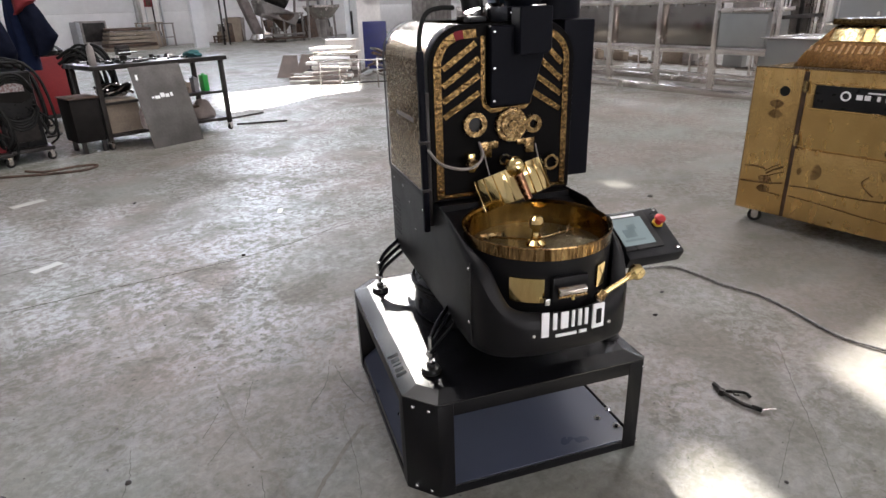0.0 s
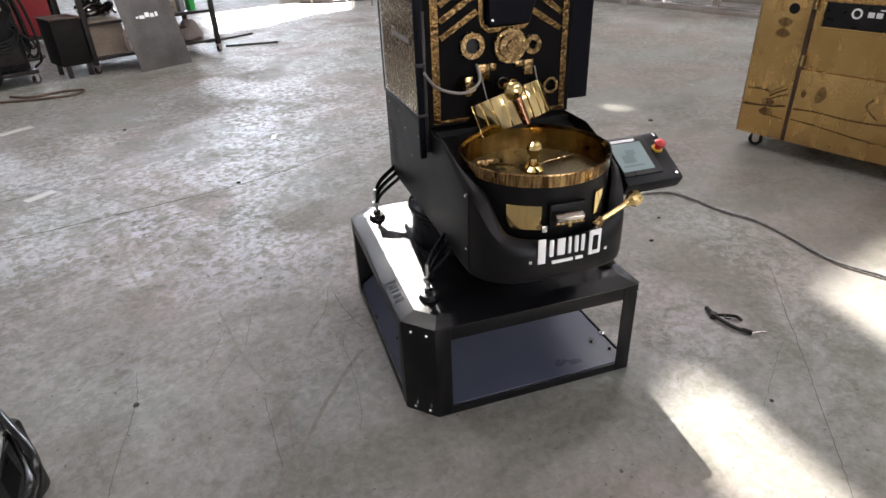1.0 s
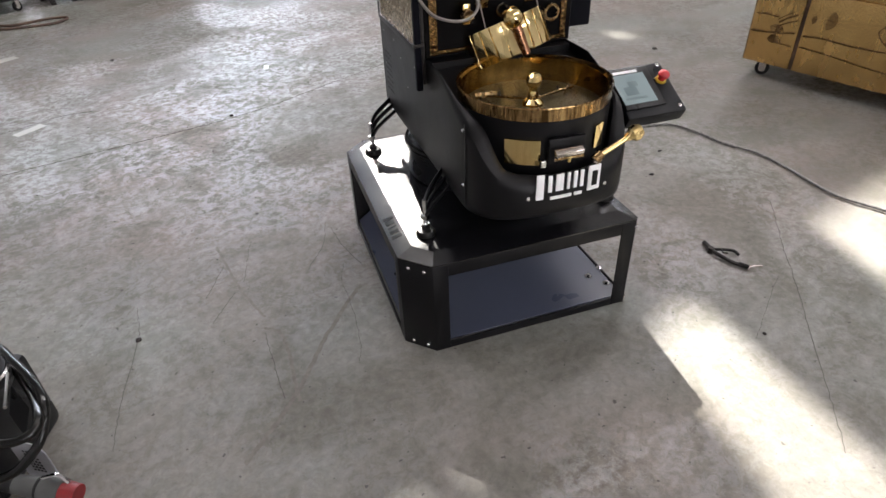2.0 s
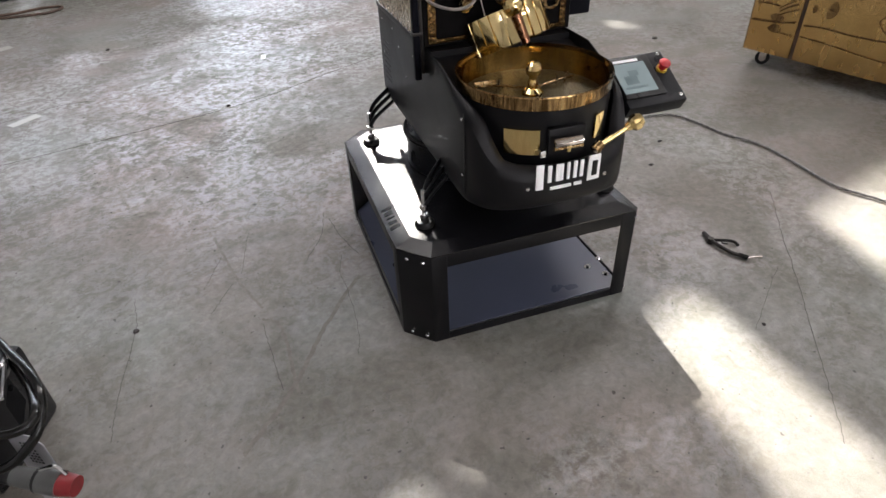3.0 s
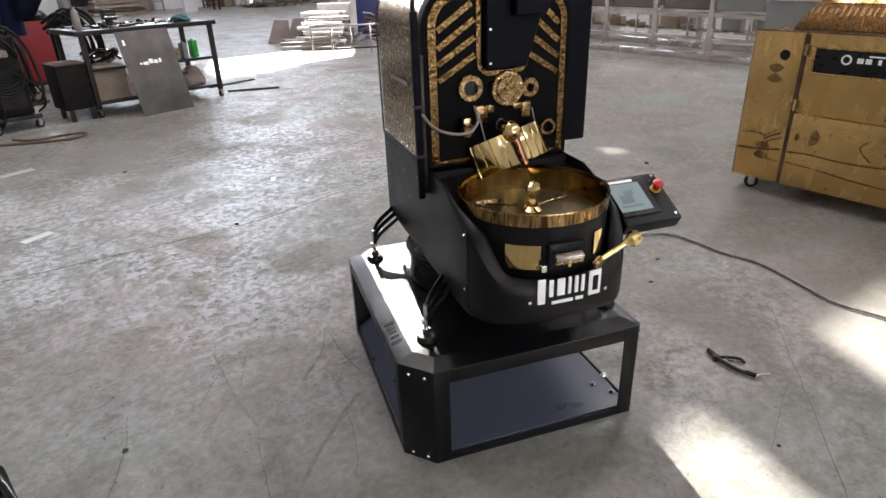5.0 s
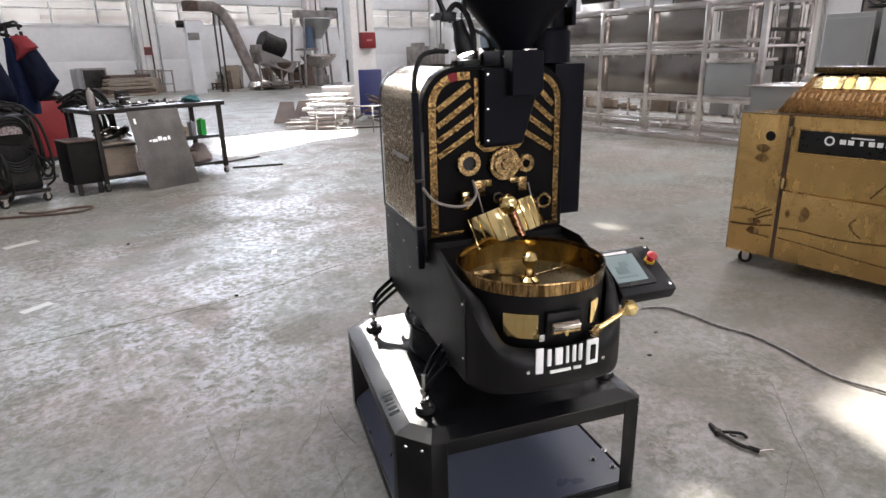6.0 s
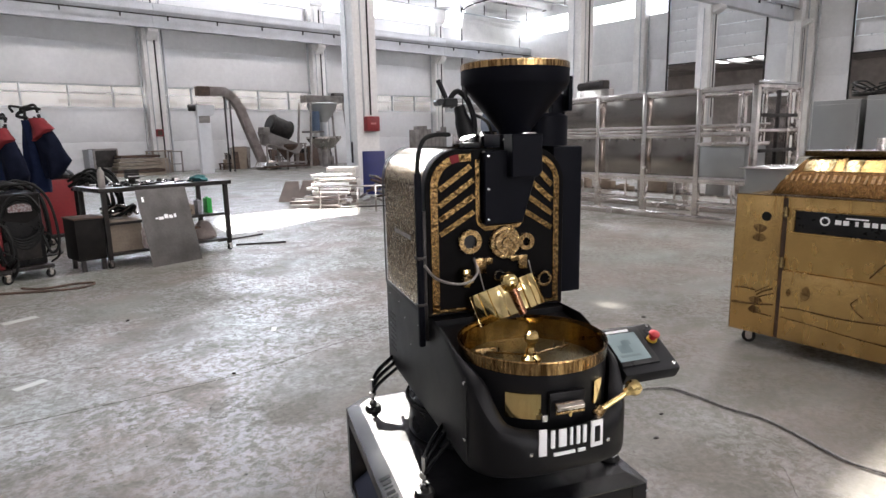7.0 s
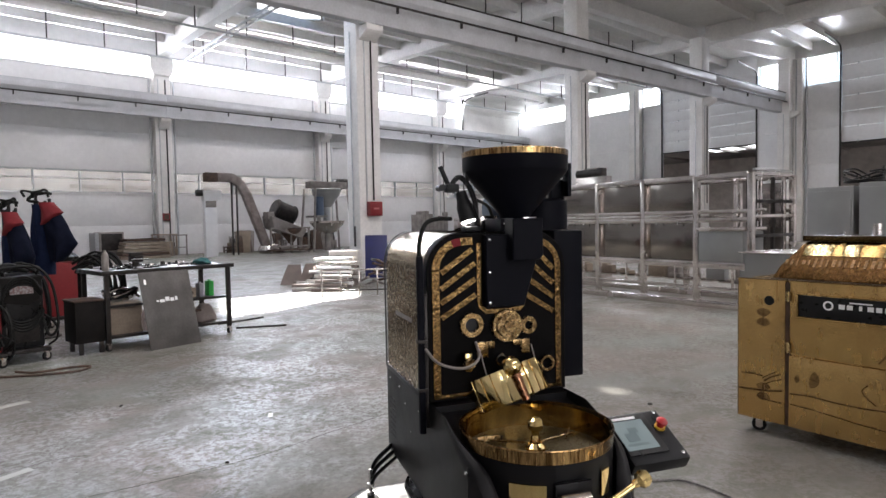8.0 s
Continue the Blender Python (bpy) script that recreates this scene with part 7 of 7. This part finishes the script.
def clutter(x0, x1, y, n, seed, label, mats):
    random.seed(seed)
    for k in range(n):
        x = random.uniform(x0, x1)
        c = thing("stored_part", pose(x, y + random.uniform(-0.6, 0.5), 0, 0, 0, random.uniform(-25, 25)), label, "machine part", "stored parts")
        w, d, h = random.uniform(0.4, 1.0), random.uniform(0.3, 0.6), random.uniform(0.25, 1.1)
        mat = random.choice(mats)
        if k % 3 == 0:
            for px in (-w / 2, w / 2):
                for py in (-d / 2, d / 2):
                    part("leg", box((px - 0.03, py - 0.03, 0), (px + 0.03, py + 0.03, h), 0.004), mat, c)
            part("top", box((-w / 2 - 0.05, -d / 2 - 0.05, h), (w / 2 + 0.05, d / 2 + 0.05, h + 0.05), 0.006), mat, c)
            part("shelf", box((-w / 2 + 0.031, -d / 2 + 0.031, h * 0.4), (w / 2 - 0.031, d / 2 - 0.031, h * 0.4 + 0.04), 0.006), mat, c)
        elif k % 3 == 1:
            part("body", box((-w / 2, -d / 2, 0), (w / 2, d / 2, h * 0.7), 0.03), mat, c)
            part("drum", rod((-w / 3, 0, h * 0.7 + 0.12), (w / 3, 0, h * 0.7 + 0.12), 0.14, seg=14), RAW_STEEL, c)
        else:
            for j in range(5):
                part("board", box((-w / 2, -0.02, 0), (w / 2, 0.02, h + 0.3), 0.004, pose(0.05 * j, -d / 2 + 0.09 * j, 0.0, -8, random.uniform(-6, 6), 0)), random.choice(mats), c)


clutter(8.6, 10.2, 31.6, 4, 5, "leaning boards and metal parts stored by the wall", (CARD, RUST, DULL))
clutter(11.6, 13.6, 31.4, 6, 6, "dusty metal parts stored by the wall", (RUST, DULL, CARD))
clutter(14.0, 19.0, 31.3, 9, 7, "dusty machine parts stored by the wall", (DULL, RUST, RAW_STEEL))
crate = thing("grey_case", pose(6.95, 31.2, 0, 0, 0, 5), "grey steel case standing by the wall", "case")
part("body", box((-0.5, -0.4, 0.25), (0.55, 0.4, 1.25), 0.03), DULL, crate)
part("side", box((-0.68, -0.42, 0.0), (-0.51, 0.42, 1.22), 0.02), GREY_PL, crate)
part("door", box((-0.42, -0.43, 0.4), (0.47, -0.402, 1.17), 0.01), RAW_STEEL, crate)
part("plinth", box((-0.505, -0.41, 0.0), (0.56, 0.41, 0.248), 0.01), GREY_PL, crate)
pallet = thing("pallet_stack", pose(8.2, 30.3, 0), "stack of boards on pallets by the wall", "pallets")
for k in range(6):
    part("board", box((-1.1 + 0.05 * k, -0.6, 0.16 * k), (1.0 - 0.04 * k, 0.6, 0.16 * k + 0.12), 0.01), random.choice((CARD, RUST, CARD)), pallet)
stack2 = thing("sheet_stack", pose(24.6, 29.0, 0), "upright grey metal sheets stored by the far wall", "sheet metal")
for k in range(8):
    part("sheet", box((-1.3 + 0.36 * k, -0.3 + 0.05 * k, 0), (-1.0 + 0.36 * k, 0.3, 1.9 + 0.25 * math.sin(k)), 0.02), DULL, stack2)

# ---- the work lamp clipped on the roaster ----
lampthing = thing("work_lamp", SPOT @ pose(-0.04, 0.42, 1.386), "black clamp-on work lamp shining down, standing on the roaster", "lamp")
part("foot", box((-0.015, -0.025, 0.0), (0.04, 0.025, 0.018), 0.005), BLACK, lampthing)
part("stem", rod((0.02, 0, 0.018), (0.02, 0.0, 0.06), 0.012, seg=12), BLACK, lampthing)
head = part("lamp_head", lathe([(0.0, 0.0), (0.027, 0.0), (0.029, 0.01), (0.027, 0.05), (0.021, 0.07), (0.018, 0.1), (0.0, 0.1)], seg=24), BLACK, lampthing, "black lamp head", Matrix.Translation((0.0, -0.01, 0.035)) @ pose(0, 0, 0, -14, -10, 0))
part("lamp_face", lathe([(0.0, -0.002), (0.024, -0.002), (0.024, 0.001), (0, 0.001)], seg=24), LAMPGLOW, head, "lit lamp face")
part("neck", tube([(-0.035, 0.02, 0.13), (-0.045, 0.02, 0.155), (-0.02, 0.02, 0.18), (0.012, 0.02, 0.155), (0.03, 0.01, 0.1), (0.03, 0.0, 0.05), (0.022, 0.0, 0.02)], 0.009, 10, 5), BLACK, lampthing)
part("clamp", box((-0.07, 0.0, 0.13), (-0.025, 0.035, 0.158), 0.006), BLACK, lampthing)
part("clamp_arm", rod((-0.055, 0.02, 0.15), (-0.085, 0.02, 0.215), 0.008, seg=10), BLACK, lampthing)
part("clamp_knob", rod((-0.085, 0.0, 0.145), (-0.085, 0.04, 0.145), 0.011, seg=12), BLACK, lampthing)
part("fin", box((0.0, 0.01, 0.155), (0.012, 0.03, 0.195), 0.003), BLACK, lampthing)
